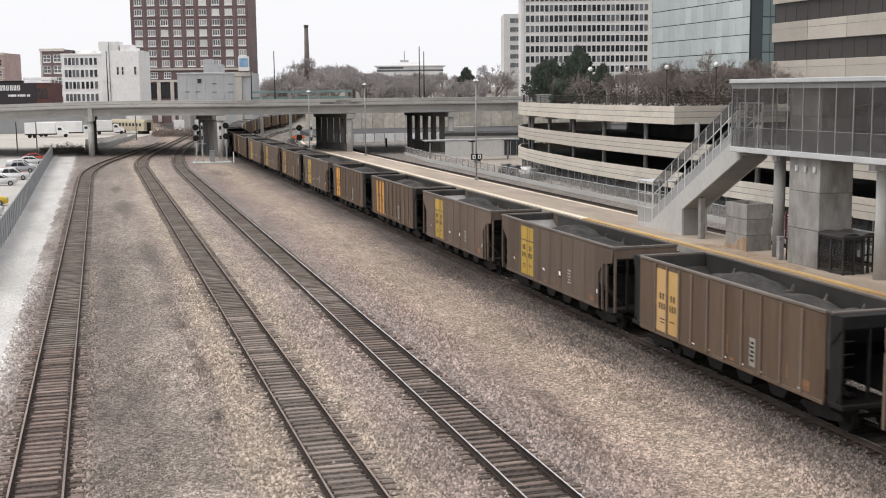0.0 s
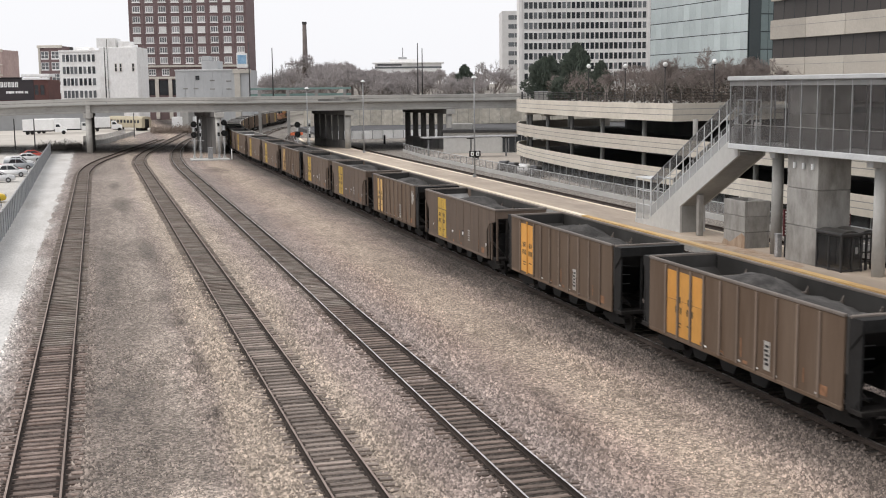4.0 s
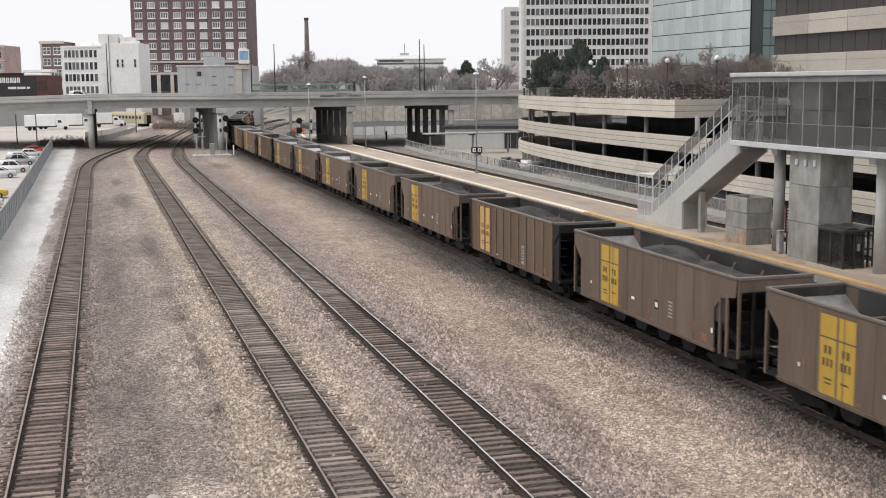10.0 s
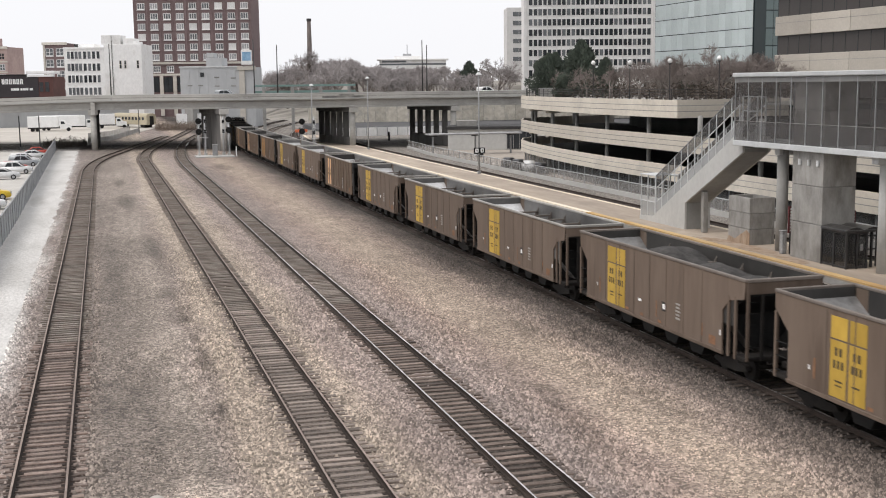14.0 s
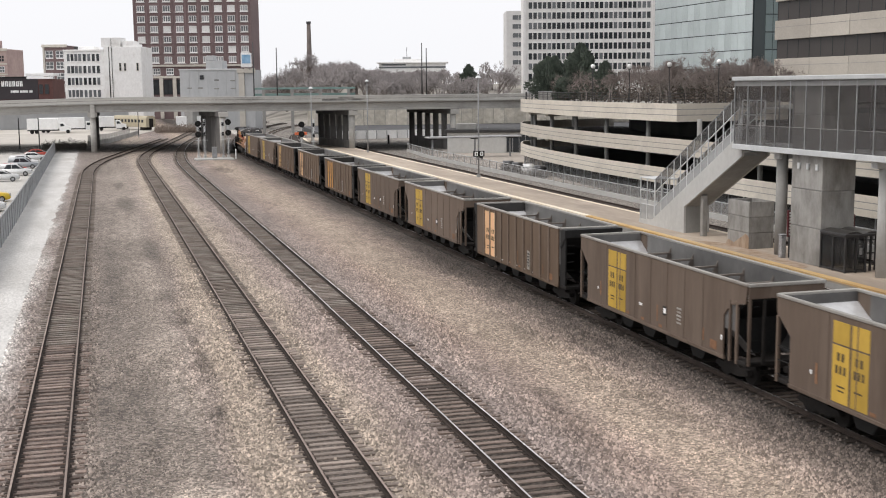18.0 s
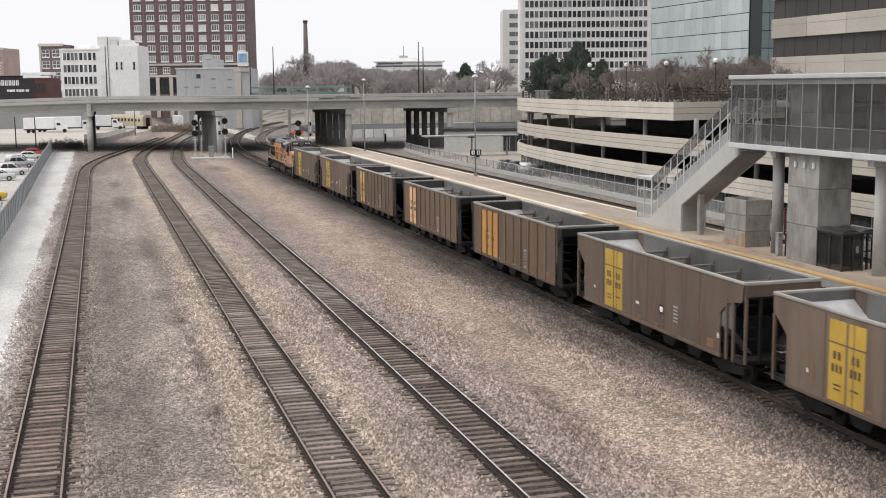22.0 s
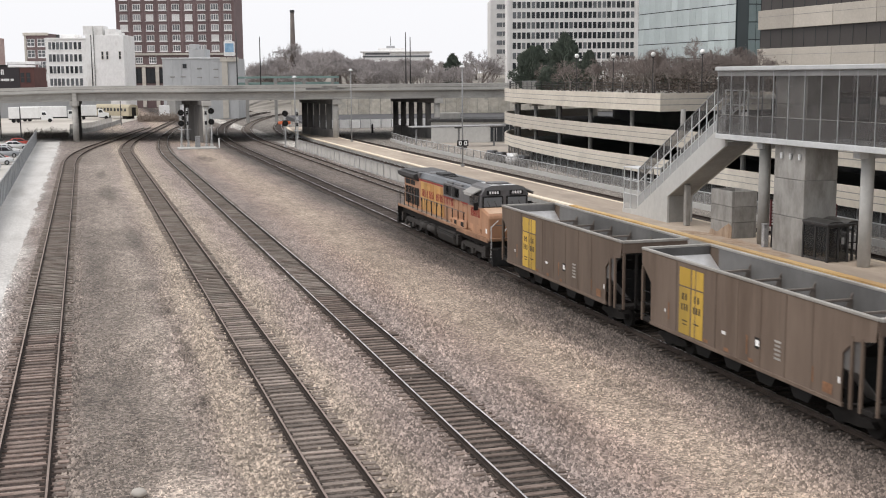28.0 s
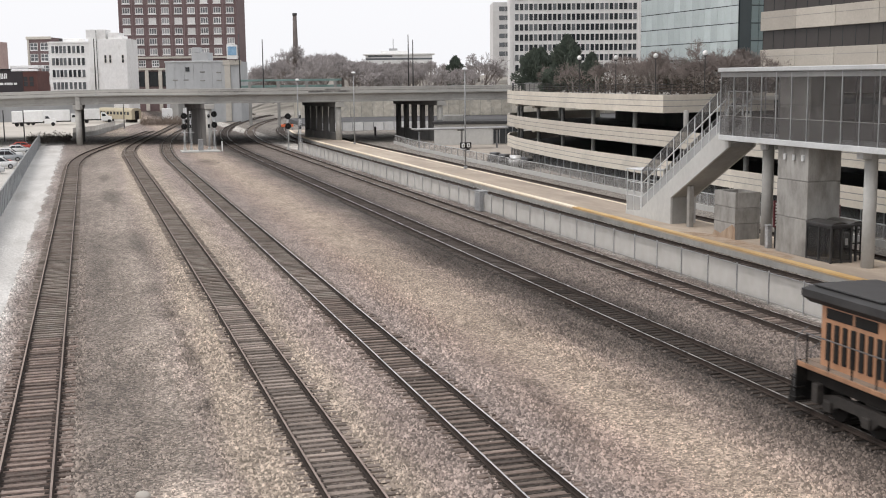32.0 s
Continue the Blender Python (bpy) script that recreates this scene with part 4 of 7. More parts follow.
GREENGLASS = glass("pale_green_glass", (0.50, 0.565, 0.57), 0.22, 0.0, 0.05)
DARKGLASS = glass("dark_green_glass", (0.02, 0.032, 0.034), 0.08, 0.0, 0.05)
BAND_GLASS = glass("brown_ribbon_glass", (0.06, 0.053, 0.05), 0.35, 0.0, 0.1)
BAND_GLASS.node_tree.nodes["Principled BSDF"].inputs["IOR"].default_value = 1.3
BEIGE = surface("beige_precast", (0.41, 0.375, 0.33), (0.47, 0.432, 0.38), 0.9, 0.15, 5.0, 0.06, 0, (1, 1, 1), (0.45, 0.41, 0.355), 0.25)


def building(name, label, category, p, q, depth, z0, z1, mat, part_name="wall"):
    """A block whose front runs from p to q (left to right seen from the yard); x along the front, y into it."""
    d = Vector(q) - Vector(p)
    ob = thing(name, label, category, "", (p[0], p[1], 0, math.degrees(math.atan2(d.y, d.x))))
    b = bmesh.new()
    cbox(b, 0, d.length, 0, depth, z0, z1, 0.05)
    part(part_name, b, mat, ob)
    return ob, d.length


def block(ob, name, x0, x1, y0, y1, z0, z1, mat, label=""):
    b = bmesh.new()
    cbox(b, x0, x1, y0, y1, z0, z1, 0.05)
    return part(name, b, mat, ob, label)


def window_mesh(w, h, n, pane, frame, sill=None, bar=0.14, mid=True):
    """A window of n lights: frame, bars and sill stand proud of the panes."""
    def cuts(lo, size, k):
        out = [lo - bar / 2]
        for i in range(k):
            out += [lo + size * i / k + bar / 2, lo + size * (i + 1) / k - bar / 2]
        return out + [lo + size + bar / 2]
    xs, zs = cuts(-w / 2, w, n), cuts(0, h, 2 if mid else 1)
    if sill:
        zs[0] -= 0.3
    b = bmesh.new()
    v = [[b.verts.new((x, -0.05, z)) for x in xs] for z in zs]
    panes, frames = [], []
    for j in range(len(zs) - 1):
        for i in range(len(xs) - 1):
            f = b.faces.new((v[j][i], v[j][i + 1], v[j + 1][i + 1], v[j + 1][i]))
            (panes if i % 2 and j % 2 else frames).append(f)
    r = bmesh.ops.extrude_face_region(b, geom=frames)
    for e in r["geom"]:
        if isinstance(e, bmesh.types.BMVert):
            e.co.y -= 0.1
    keep = set(panes)
    for f in b.faces:
        f.material_index = 0 if f in keep else 1
    return mesh_of("window", b, [pane, frame])


def windows(ob, mesh_list, xs, zs, seed=1, y=0.0):
    r = random.Random(seed)
    for z in zs:
        for x in xs:
            piece("window", r.choice(mesh_list), ob, pose(x, y, z))


# tall brick warehouse
ob, L = building("brick_warehouse", "tall dark red brick warehouse with rows of white-framed windows", "building", (13.6, 477), (57.0, 464.4), 22, -0.3, 58, BRICK)
# pale panes: the sky's reflection is painted into the glass colour
W_PALE = glass("sky_lit_window_glass", (0.38, 0.39, 0.40), 0.2)
wm = [window_mesh(2.7, 2.1, 3, g, OFFICE, True, 0.2, False) for g in (W_PALE, W_GREY, W_PALE, W_BLIND, W_GREY, W_PALE)]
windows(ob, wm, [2.9 + 5.0 * k for k in range(9)], [21.7 + 3.9 * k for k in range(9)], 2)
for k in range(9):
    for j in range(9):
        block(ob, "sill", 1.2 + 5.0 * k, 4.6 + 5.0 * k, -0.3, 0.0, 21.2 + 3.9 * j, 21.45 + 3.9 * j, OFFICE)
for k in range(10):
    block(ob, "pier", max(-0.1, 0.1 + 5.0 * k - 0.35), 0.1 + 5.0 * k + 0.35, -0.12, 0.0, 20.8, 58, BRICK)
block(ob, "ledge", -0.4, L + 0.4, -0.6, 0.3, 20.0, 20.8, STONE, "pale stone ledge")
block(ob, "ledge", -0.2, 17.5, -0.5, 0.3, 15.6, 16.4, STONE)
windows(ob, [window_mesh(2.6, 2.2, 3, W_GREY, WHITE, True, 0.2)], [8.2, 13.4], [17.1], 3)
for k in range(4):
    block(ob, "pilaster", 3.9 + 5.2 * k, 5.3 + 5.2 * k, -0.4, 0.2, 0, 15.6, STONE)
windows(ob, [window_mesh(3.3, 5.6, 2, W_DARK, BLACK, False, 0.16)], [7.2, 12.4, 17.6], [9.4], 4)

# white painted warehouse
ob, L = building("white_warehouse", "old white-painted brick warehouse with grouped dark windows", "building", (-11.3, 418.3), (1.6, 414.8), 16, -0.3, 24.3, OLDWHITE)
wm = [window_mesh(1.1, 2.5, 1, g, OLDWHITE, False, 0.1, False) for g in (W_DARK, W_GREY, W_GREY)]
windows(ob, wm, [1.5 + 1.28 * k for k in range(4)] + [6.9 + 1.5 * k for k in range(4)], [8.9, 13.0, 16.9, 20.9], 5)
block(ob, "roof_ledge", -0.2, L, -0.25, 0.3, 24.2, 24.8, OLDWHITE)
block(ob, "roof_block", 4.0, 9.0, 4, 12, 24.3, 26.0, OLDWHITE)
block(ob, "side_wing", L + 0.02, L + 12.6, -0.1, 16, -0.3, 25.6, OLDWHITE, "blank weathered side wing")
block(ob, "roof_block", L - 0.8, 19.0, 0.3, 8, 25.6, 28.7, OLDWHITE)
block(ob, "roof_block", 19.8, 23.4, 0.3, 8, 25.6, 27.6, OLDWHITE)
block(ob, "roof_block", 23.4, 24.6, 0.3, 8, 25.6, 26.6, OLDWHITE)
block(ob, "roof_tank", 3.0, 4.0, 2, 3.2, 24.3, 25.9, STEEL_D)
windows(ob, [window_mesh(0.7, 2.6, 1, W_DARK, STONE, False, 0.1)], [18.8, 20.4, 24.6], [17.6], 6, -0.1)
block(ob, "downpipe", 16.0, 16.15, -0.3, -0.1, 3, 28.5, STEEL_D)

# grey shed in front of the brick warehouse
ob, L = building("grey_shed", "stepped windowless grey metal-clad shed", "building", (21.6, 340.6), (41.8, 335.0), 14, -0.3, 16.6, GREYWALL)
block(ob, "raised_block", 7.4, 11.9, 0.3, 9, 16.6, 19.2, GREYWALL)
block(ob, "raised_block", 7.6, 9.6, 0.6, 5, 19.3, 20.6, GREYWALL)
block(ob, "roof_edge", -0.2, 18.0, -0.2, 0.3, 16.5, 16.9, STEEL_W)
block(ob, "corner_bay", 16.6, 18.2, -0.45, 0.3, 0, 15.7, STONE, "pale stone corner bay")
block(ob, "roof_edge", 16.2, L + 0.3, -0.7, 0.3, 15.7, 16.9, STONE)
windows(ob, [window_mesh(1.0, 1.1, 1, W_DARK, STEEL_D, False, 0.1)], [6.2], [14.0], 7)
for x, z in ((2, 11.4), (5, 11.4), (9.6, 13.6), (9.6, 11.2), (14.2, 13.4), (14.2, 11.2)):
    block(ob, "louvre", x, x + 1.4, -0.08, 0.02, z, z + 0.35, CONC_D)
for k in range(1, 8):
    block(ob, "seam", 2.6 * k, 2.6 * k + 0.07, -0.05, 0.02, 0, 16.4, GREYWALL)
sign = thing("billboard", "white-framed billboard with a plain blue picture on the shed roof", "billboard", "", (39.6, 334.4, 16.6, -15))
block(sign, "board", -1.5, 1.5, -0.15, 0.15, 0.6, 4.6, WHITE)
block(sign, "picture", -1.2, 1.2, -0.2, -0.16, 1.7, 4.1, surface("blue_print", (0.14, 0.30, 0.48), (0.30, 0.48, 0.66), 0.5, 0.8, 4, 0))
for x in (-0.9, 0.9):
    block(sign, "leg", x - 0.08, x + 0.08, -0.08, 0.08, 0, 1.3, STEEL_D)

# low brick depot with a painted wall
ob, L = building("brick_depot", "low brown brick depot with a black painted sign wall", "building", (-30.2, 386.8), (-14.0, 382.4), 12, -0.3, 14.8, BRICK_B)
block(ob, "painted_wall", -0.1, 12.4, -0.12, 0.02, 8.6, 15.3, surface("faded_black_wall", (0.035, 0.03, 0.034), (0.05, 0.042, 0.046), 0.9, 0.2, 2, 0.02), "black painted sign wall")
block(ob, "roof_edge", -0.2, 9.0, -0.3, 0.5, 15.2, 15.6, BLACK)
block(ob, "roof_edge", 9.0, L + 0.2, -0.3, 0.5, 14.8, 15.4, WHITE, "white roof edge")
block(ob, "roof_block", 8.0, 16.6, 2, 8, 15.7, 16.6, WHITE)
for k in range(6):
    for o in (0.0, 0.5):
        block(ob, "sign_bar", 1.2 + 1.12 * k + o, 1.55 + 1.12 * k + o, -0.16, -0.13, 12.6, 14.2, WHITE, "white painted bar")
    block(ob, "sign_bar", 1.2 + 1.12 * k, 2.05 + 1.12 * k, -0.165, -0.161, 12.6 + 1.3 * (k % 2), 12.9 + 1.3 * (k % 2), WHITE)
for x0, x1 in ((3.9, 4.5), (4.6, 6.4), (6.8, 7.3), (7.4, 9.2), (9.6, 10.6)):
    block(ob, "sign_bar", x0, x1, -0.16, -0.13, 10.7, 11.4, WHITE)
windows(ob, [window_mesh(1.3, 3.0, 1, W_DARK, BRICK_B, False, 0.1)], [13.2, 15.0], [10.2], 8)

ob, L = building("pink_warehouse", "pinkish brick building with a grid of pale piers", "building", (-45.6, 487), (-33.9, 483.6), 18, -0.3, 27.2, PINK)
windows(ob, [window_mesh(1.9, 2.3, 2, W_GREY, WHITE, False, 0.16), window_mesh(1.9, 2.3, 2, W_DARK, PINK, False, 0.16)], [4.6, 7.4, 10.2], [10.5, 14.4, 18.3, 22.4], 9)
block(ob, "cornice", -0.3, L + 0.3, -0.5, 0.3, 26.4, 27.4, STONE)
block(ob, "roof_block", 2.0, 7.4, 3, 9, 27.2, 30.6, PINK)
for z in (13.4, 17.3, 21.3):
    block(ob, "band", 0, L, -0.2, 0.1, z, z + 0.5, STONE)

ob, L = building("brick_hall", "narrow dark brick building with pale window bays", "building", (-19.2, 449.4), (-11.1, 447.1), 14, -0.3, 27.3, BRICK)
windows(ob, [window_mesh(2.6, 2.4, 2, W_GREY, WHITE, True, 0.16)], [2.3, 6.0], [11.0, 15.0, 19.0, 22.9], 10)
block(ob, "cornice", -0.3, L + 0.2, -0.5, 0.3, 26.6, 27.6, STONE)
block(ob, "pilaster", 0, 0.7, -0.3, 0.1, 0, 26.6, STONE)

# office slab with its wing
ob, L = building("office_block", "white office slab with even rows of dark windows", "building", (155.3, 424.3), (202.4, 410.7), 20, -0.3, 62, OFFICE)
wm = [window_mesh(1.4, 2.45, 1, g, OFFICE, False, 0.08, False) for g in (W_DARK, W_DARK, W_GREY)]
windows(ob, wm, [2.2 + 1.79 * k for k in range(26)], [13.6 + 3.8 * k for k in range(11)], 11)
for k in range(27):
    block(ob, "fin", 1.2 + 1.79 * k, 1.4 + 1.79 * k, -0.1, 0.0, 12, 62, OFFICE)
block(ob, "corner_pier", -0.5, 0.6, -0.45, 0.3, 0, 62, OFFICE)
block(ob, "corner_pier", L - 0.6, L + 0.5, -0.45, 0.3, 0, 62, OFFICE)
block(ob, "canopy", 10, 22, -6, 0, 12.6, 13.2, WHITE)
ob, L = building("office_wing", "lower white wing with dark window bands", "building", (168.0, 481.5), (178.5, 478.6), 20, -0.3, 43.2, OFFICE)
windows(ob, [window_mesh(5.2, 2.0, 2, W_GREY, OFFICE, False, 0.1, False)], [5.2], [20.5 + 3.78 * k for k in range(6)], 12)

# glass tower
ob, L = building("glass_tower", "pale green glass tower with dark joints at each floor", "building", (143.6, 291), (143.6, 241.5), 40, -0.3, 72, DARKGLASS, "core")
b = bmesh.new()
cbox(b, 0.03, 3.05, -0.1, 0.06, 0.1, 3.92, 0.02)
me = mesh_of("glass_panel", b, GREENGLASS)
for k in range(16):
    for z in range(10):
        piece("glass_panel", me, ob, pose(0.3 + 3.08 * k, 0, 11.1 + 4.0 * z))
# darker return of the tower
ob, L = building("dark_glass_return", "dark glass return of the tower", "building", (143.9, 241.2), (155, 241.2), 14, -0.3, 72, DARKGLASS)
b = bmesh.new()
cbox(b, 0.03, 1.85, -0.1, 0.06, 0.1, 3.85, 0.02)
me = mesh_of("glass_panel", b, glass("mid_green_glass", (0.16, 0.21, 0.21), 0.1, 0.1, 0.05))
for z in range(10):
    for k in range(2):
        piece("glass_panel", me, ob, pose(2.9 + 1.95 * k, 0, 11.1 + 4.0 * z))

# banded beige office
ob, L = building("banded_office", "beige office building with bands of precast panels and dark ribbon windows", "building", (69.9, 112.4), (69.9, 20), 30, 9.5, 46, BAND_GLASS, "ribbon_glass")
for k in range(9):
    z0 = 11.9 + 4.0 * k
    b = bmesh.new()
    cbox(b, 0.02, 6.56, -0.35, 0.2, z0, z0 + 2.0, 0.025)
    me = mesh_of("band_panel", b, BEIGE)
    for j in range(14):
        pc = piece("band_panel", me, ob, pose(6.6 * j, 0, 0))
    b = bmesh.new()
    box(b, 0.0, L, -0.36, -0.3, z0 + 1.28, z0 + 1.33)
    part("band_joint", b, CONC_D, ob)
for j in range(46):
    b = bmesh.new()
    box(b, 2.0 * j, 2.0 * j + 0.05, -0.03, 0.02, 9.6, 46)
    part("window_bar", b, W_DARK, ob)

# chimney on the hill
ch = thing("chimney", "tall slender dark brick chimney", "chimney", "", (77.6, 451.5, 0, 0))
b = bmesh.new()
cyl(b, (0, 0, -0.3), (0, 0, 36.2), 1.5, 16, 0.72)
part("shaft", b, surface("sooty_brick", (0.10, 0.085, 0.08), (0.15, 0.125, 0.115), 0.95, 0.4, 4, 0.1), ch, "", True)
b = bmesh.new()
cyl(b, (0, 0, 35.6), (0, 0, 36.5), 0.9, 16)
part("collar", b, STEEL_D, ch)

# hospital-like block on the far hill
ob, L = building("hill_block", "long low white building on the hilltop", "building", (160.6, 691), (199, 680.5), 20, -0.3, 25.5, OLDWHITE)
block(ob, "roof_slab", -1.5, L + 1.5, -1.5, 20, 25.5, 26.2, OLDWHITE)
block(ob, "band", 1.5, 16, -0.2, 0.1, 24.2, 25.2, W_GREY)
block(ob, "upper_floor", 9, 26, 2, 16, 26.2, 28.0, OLDWHITE)
block(ob, "plant_room", 14, 19, 4, 10, 28.0, 29.4, GREYWALL)
block(ob, "band", 0, L, -0.2, 0.1, 22.6, 23.6, W_GREY)
block(ob, "mast", 16.4, 16.7, 6, 6.3, 29.4, 35, STEEL_D)

# ---- hill behind the bridge ----
SCRUB = surface("winter_scrub", (0.27, 0.25, 0.22), (0.36, 0.335, 0.30), 0.95, 0.08, 0.8, 0.5, 0, (1, 1, 1), (0.07, 0.065, 0.05), 0.5, False, 0.5)
bm = bmesh.new()
rows = []
for j in range(26):
    y = 330 + 14 * j
    row = []
    for i in range(40):
        x = 44 + 8.0 * i
        u = min(1, max(0, (y - 330) / 170))
        side = min(1, max(0, (x - 44) / 34))
        h = 13.0 * u * u * (3 - 2 * u) * side + 1.2 * noise.noise((x * 0.03, y * 0.03, 2)) - 0.6
        row.append(bm.verts.new((x + 0.12 * (y - 330), y, h)))
    rows.append(row)
for r, s in zip(rows, rows[1:]):
    for k in range(39):
        bm.faces.new((r[k], r[k + 1], s[k + 1], s[k]))
setting("hillside", bm, SCRUB, "brown winter hillside behind the bridge", "hill", True)


# ---- trees ----
BARK = surface("grey_bark", (0.19, 0.165, 0.15), (0.27, 0.235, 0.215), 0.95, 1.0, 12, 0.4)
# hillside twigs paler than the bark: distance haze is put into their colour
TWIG = surface("hazy_grey_twigs", (0.30, 0.275, 0.272), (0.38, 0.35, 0.345), 0.95, 0.6, 4, 0, 0, (1, 1, 1), None, 0.5, True)
TWIG_R = surface("reddish_twigs", (0.20, 0.168, 0.155), (0.27, 0.23, 0.212), 0.95, 0.6, 4, 0, 0, (1, 1, 1), None, 0.5, True)
NEEDLE = surface("dark_needles", (0.065, 0.083, 0.066), (0.105, 0.128, 0.1), 0.9, 1.2, 6, 0.2, 0, (1, 1, 1), None, 0.5, True)


def bare_tree(label, height, spread, seed, twig, fine, group, thick=0.0016):
    """A leafless tree: trunk, forking limbs and a crown of many thin twigs."""
    r = random.Random(seed)
    ob = thing("bare_tree", label, "tree", group)
    wood, tw = bmesh.new(), bmesh.new()

    def grow(p, d, length, rad, level):
        q = p + d * length
        if level < 3:
            cyl(wood, p, q, rad, 6 if level == 0 else 4, rad * 0.62, level == 0)
        else:
            cyl(tw, p, q, rad, 3, rad * 0.4, False)
        if level == 5:
            return
        for k in range((3, 4, 4, 4, fine)[level]):
            a = r.uniform(0, math.tau)
            tilt = r.uniform(0.35, 0.95)
            side = d.orthogonal().normalized()
            side.rotate(Matrix.Rotation(a, 3, d).to_quaternion())
            e = (d * math.cos(tilt) + side * math.sin(tilt) * spread + Vector((0, 0, 0.16))).normalized()
            grow(p.lerp(q, r.uniform(0.55, 1.0)), e, length * r.uniform(0.55, 0.8), max(rad * 0.55, thick * height), level + 1)

    grow(Vector((0, 0, -0.1)), Vector((0, 0, 1)), height * 0.34, height * 0.024, 0)
    part("trunk", wood, BARK, ob, "", True)
    part("crown", tw, twig, ob, "bare winter twigs")
    return ob


def conifer(label, height, width, seed, n=900, group=""):
    """An evergreen of drooping tufts round a straight trunk."""
    r = random.Random(seed)
    ob = thing("evergreen_tree", label, "tree", group)
    b = bmesh.new()
    cyl(b, (0, 0, -0.1), (0, 0, height * 0.95), height * 0.025, 8, 0.02)
    part("trunk", b, BARK, ob, "", True)
    b = bmesh.new()
    for k in range(n):
        u = r.random()
        z = height * (0.06 + 0.94 * u)
        a = r.uniform(0, math.tau)
        lobe = 0.8 + 0.2 * math.sin(a * 3 + seed) + 0.25 * math.sin(z * 2.3 + a * 2)
        belly = math.sin(math.pi * min(1.0, 0.25 + 0.78 * u)) ** 0.7
        rad = width * belly * lobe * r.uniform(0.2, 1.0) ** 0.5
        c = Vector((math.cos(a) * rad, math.sin(a) * rad, z))
        out = Vector((math.cos(a), math.sin(a), r.uniform(-0.5, 0.5)))
        s = height * r.uniform(0.035, 0.075)
        t = out.cross(Vector((0, 0, 1))).normalized() * s * 0.5
        up = Vector((0, 0, s * r.uniform(0.2, 0.6)))
        q = [b.verts.new(c - t), b.verts.new(c + out * s + up), b.verts.new(c + t), b.verts.new(c + out * s * 0.5 - up)]
        b.faces.new((q[0], q[1], q[2]))
        b.faces.new((q[0], q[3], q[1]))
        b.faces.new((q[2], q[1], q[3]))
    part("crown", b, NEEDLE, ob, "dark green needles")
    return ob


def put(kinds, places, seed):
    r = random.Random(seed)
    first = set()
    for i, (x, y, z, s) in enumerate(places):
        k = kinds[i % len(kinds)]
        m = pose(x, y, z, 0, 0, r.uniform(0, 360)) @ Matrix.Scale(s, 4)
        if id(k) in first:
            ob = copy_thing(k, pose(x, y, z, 0, 0, r.uniform(0, 360)))
            ob.scale = (s, s, s * r.uniform(0.9, 1.1))
        else:
            first.add(id(k))
            k.matrix_basis = m


TZ = 9.2
red = [bare_tree("small leafless tree with reddish twigs on the garage terrace", 5.6, 1.15, 20 + k, TWIG_R, 6, "trees on the terrace", 0.0022) for k in range(3)]
rr = random.Random(8)
spots = []
for k in range(44):
    x = 55.6 + 0.37 * k + rr.uniform(-0.3, 0.3)
    spots.append((x, rr.uniform(109, 131) - 0.12 * k, TZ, rr.uniform(0.75, 1.05)))
spots += [(60.2, 150, TZ, 0.9), (58.5, 139, TZ, 0.8), (63, 135, TZ, 1.0), (66, 128, TZ, 1.1), (71, 126, TZ, 1.2), (74, 124, TZ, 1.2)]
put(red, spots, 4)
dark = [conifer("dense dark evergreen tree on the garage terrace", 5.4, 2.5, 31, 4200, "evergreens on the terrace"), conifer("tall dark pine on the garage terrace", 6.8, 2.3, 32, 3600, "evergreens on the terrace")]
put(dark, [(61.4, 158, TZ, 1.12), (60.2, 143, TZ, 1.08), (63.6, 161, TZ, 1.1), (62.0, 139.5, TZ, 0.75), (67.6, 131, TZ, 0.7), (69.6, 129, TZ, 0.6), (58.6, 146, TZ, 0.5)], 5)
hedge = bmesh.new()
for k in range(17000):
    x, y = rr.uniform(57, 78), rr.uniform(104, 160)
    if x < 55.5 + max(0, y - 140) * 0.33:
        continue
    z = TZ + abs(rr.gauss(0, 1.15))
    s = rr.uniform(0.15, 0.4)
    a = rr.uniform(0, math.tau)
    v = [hedge.verts.new((x + math.cos(a + c) * s * 0.5, y + math.sin(a + c) * s * 0.5, z + rr.uniform(0, s))) for c in (0, 2.1, 4.2)]
    hedge.faces.new(v)
tagged(part("shrubs", hedge, surface("dark_shrubs", (0.06, 0.05, 0.04), (0.11, 0.085, 0.07), 0.95, 1, 4, 0, 0, (1, 1, 1), None, 0.5, True)), "low dark shrubs planted along the terrace", "shrubs", "", "stuff")

big = [bare_tree("tall leafless grey-brown tree on the hillside", 17, 1.1, 40 + k, TWIG, 4, "trees on the hillside", 0.003) for k in range(4)]


def hill_z(x, y):
    x -= 0.12 * (y - 330)
    u = min(1, max(0, (y - 330) / 170))
    side = min(1, max(0, (x - 44) / 34))
    return 13.0 * u * u * (3 - 2 * u) * side - 0.8


def crown_line(u):
    """How high above the eye the treetops stand, by direction."""
    return 0.018 if u < 0.152 else 0.0235 if u < 0.175 else 0.0275 if u < 0.213 else 0.0205 if u < 0.235 else 0.0185 if u < 0.295 else 0.0165


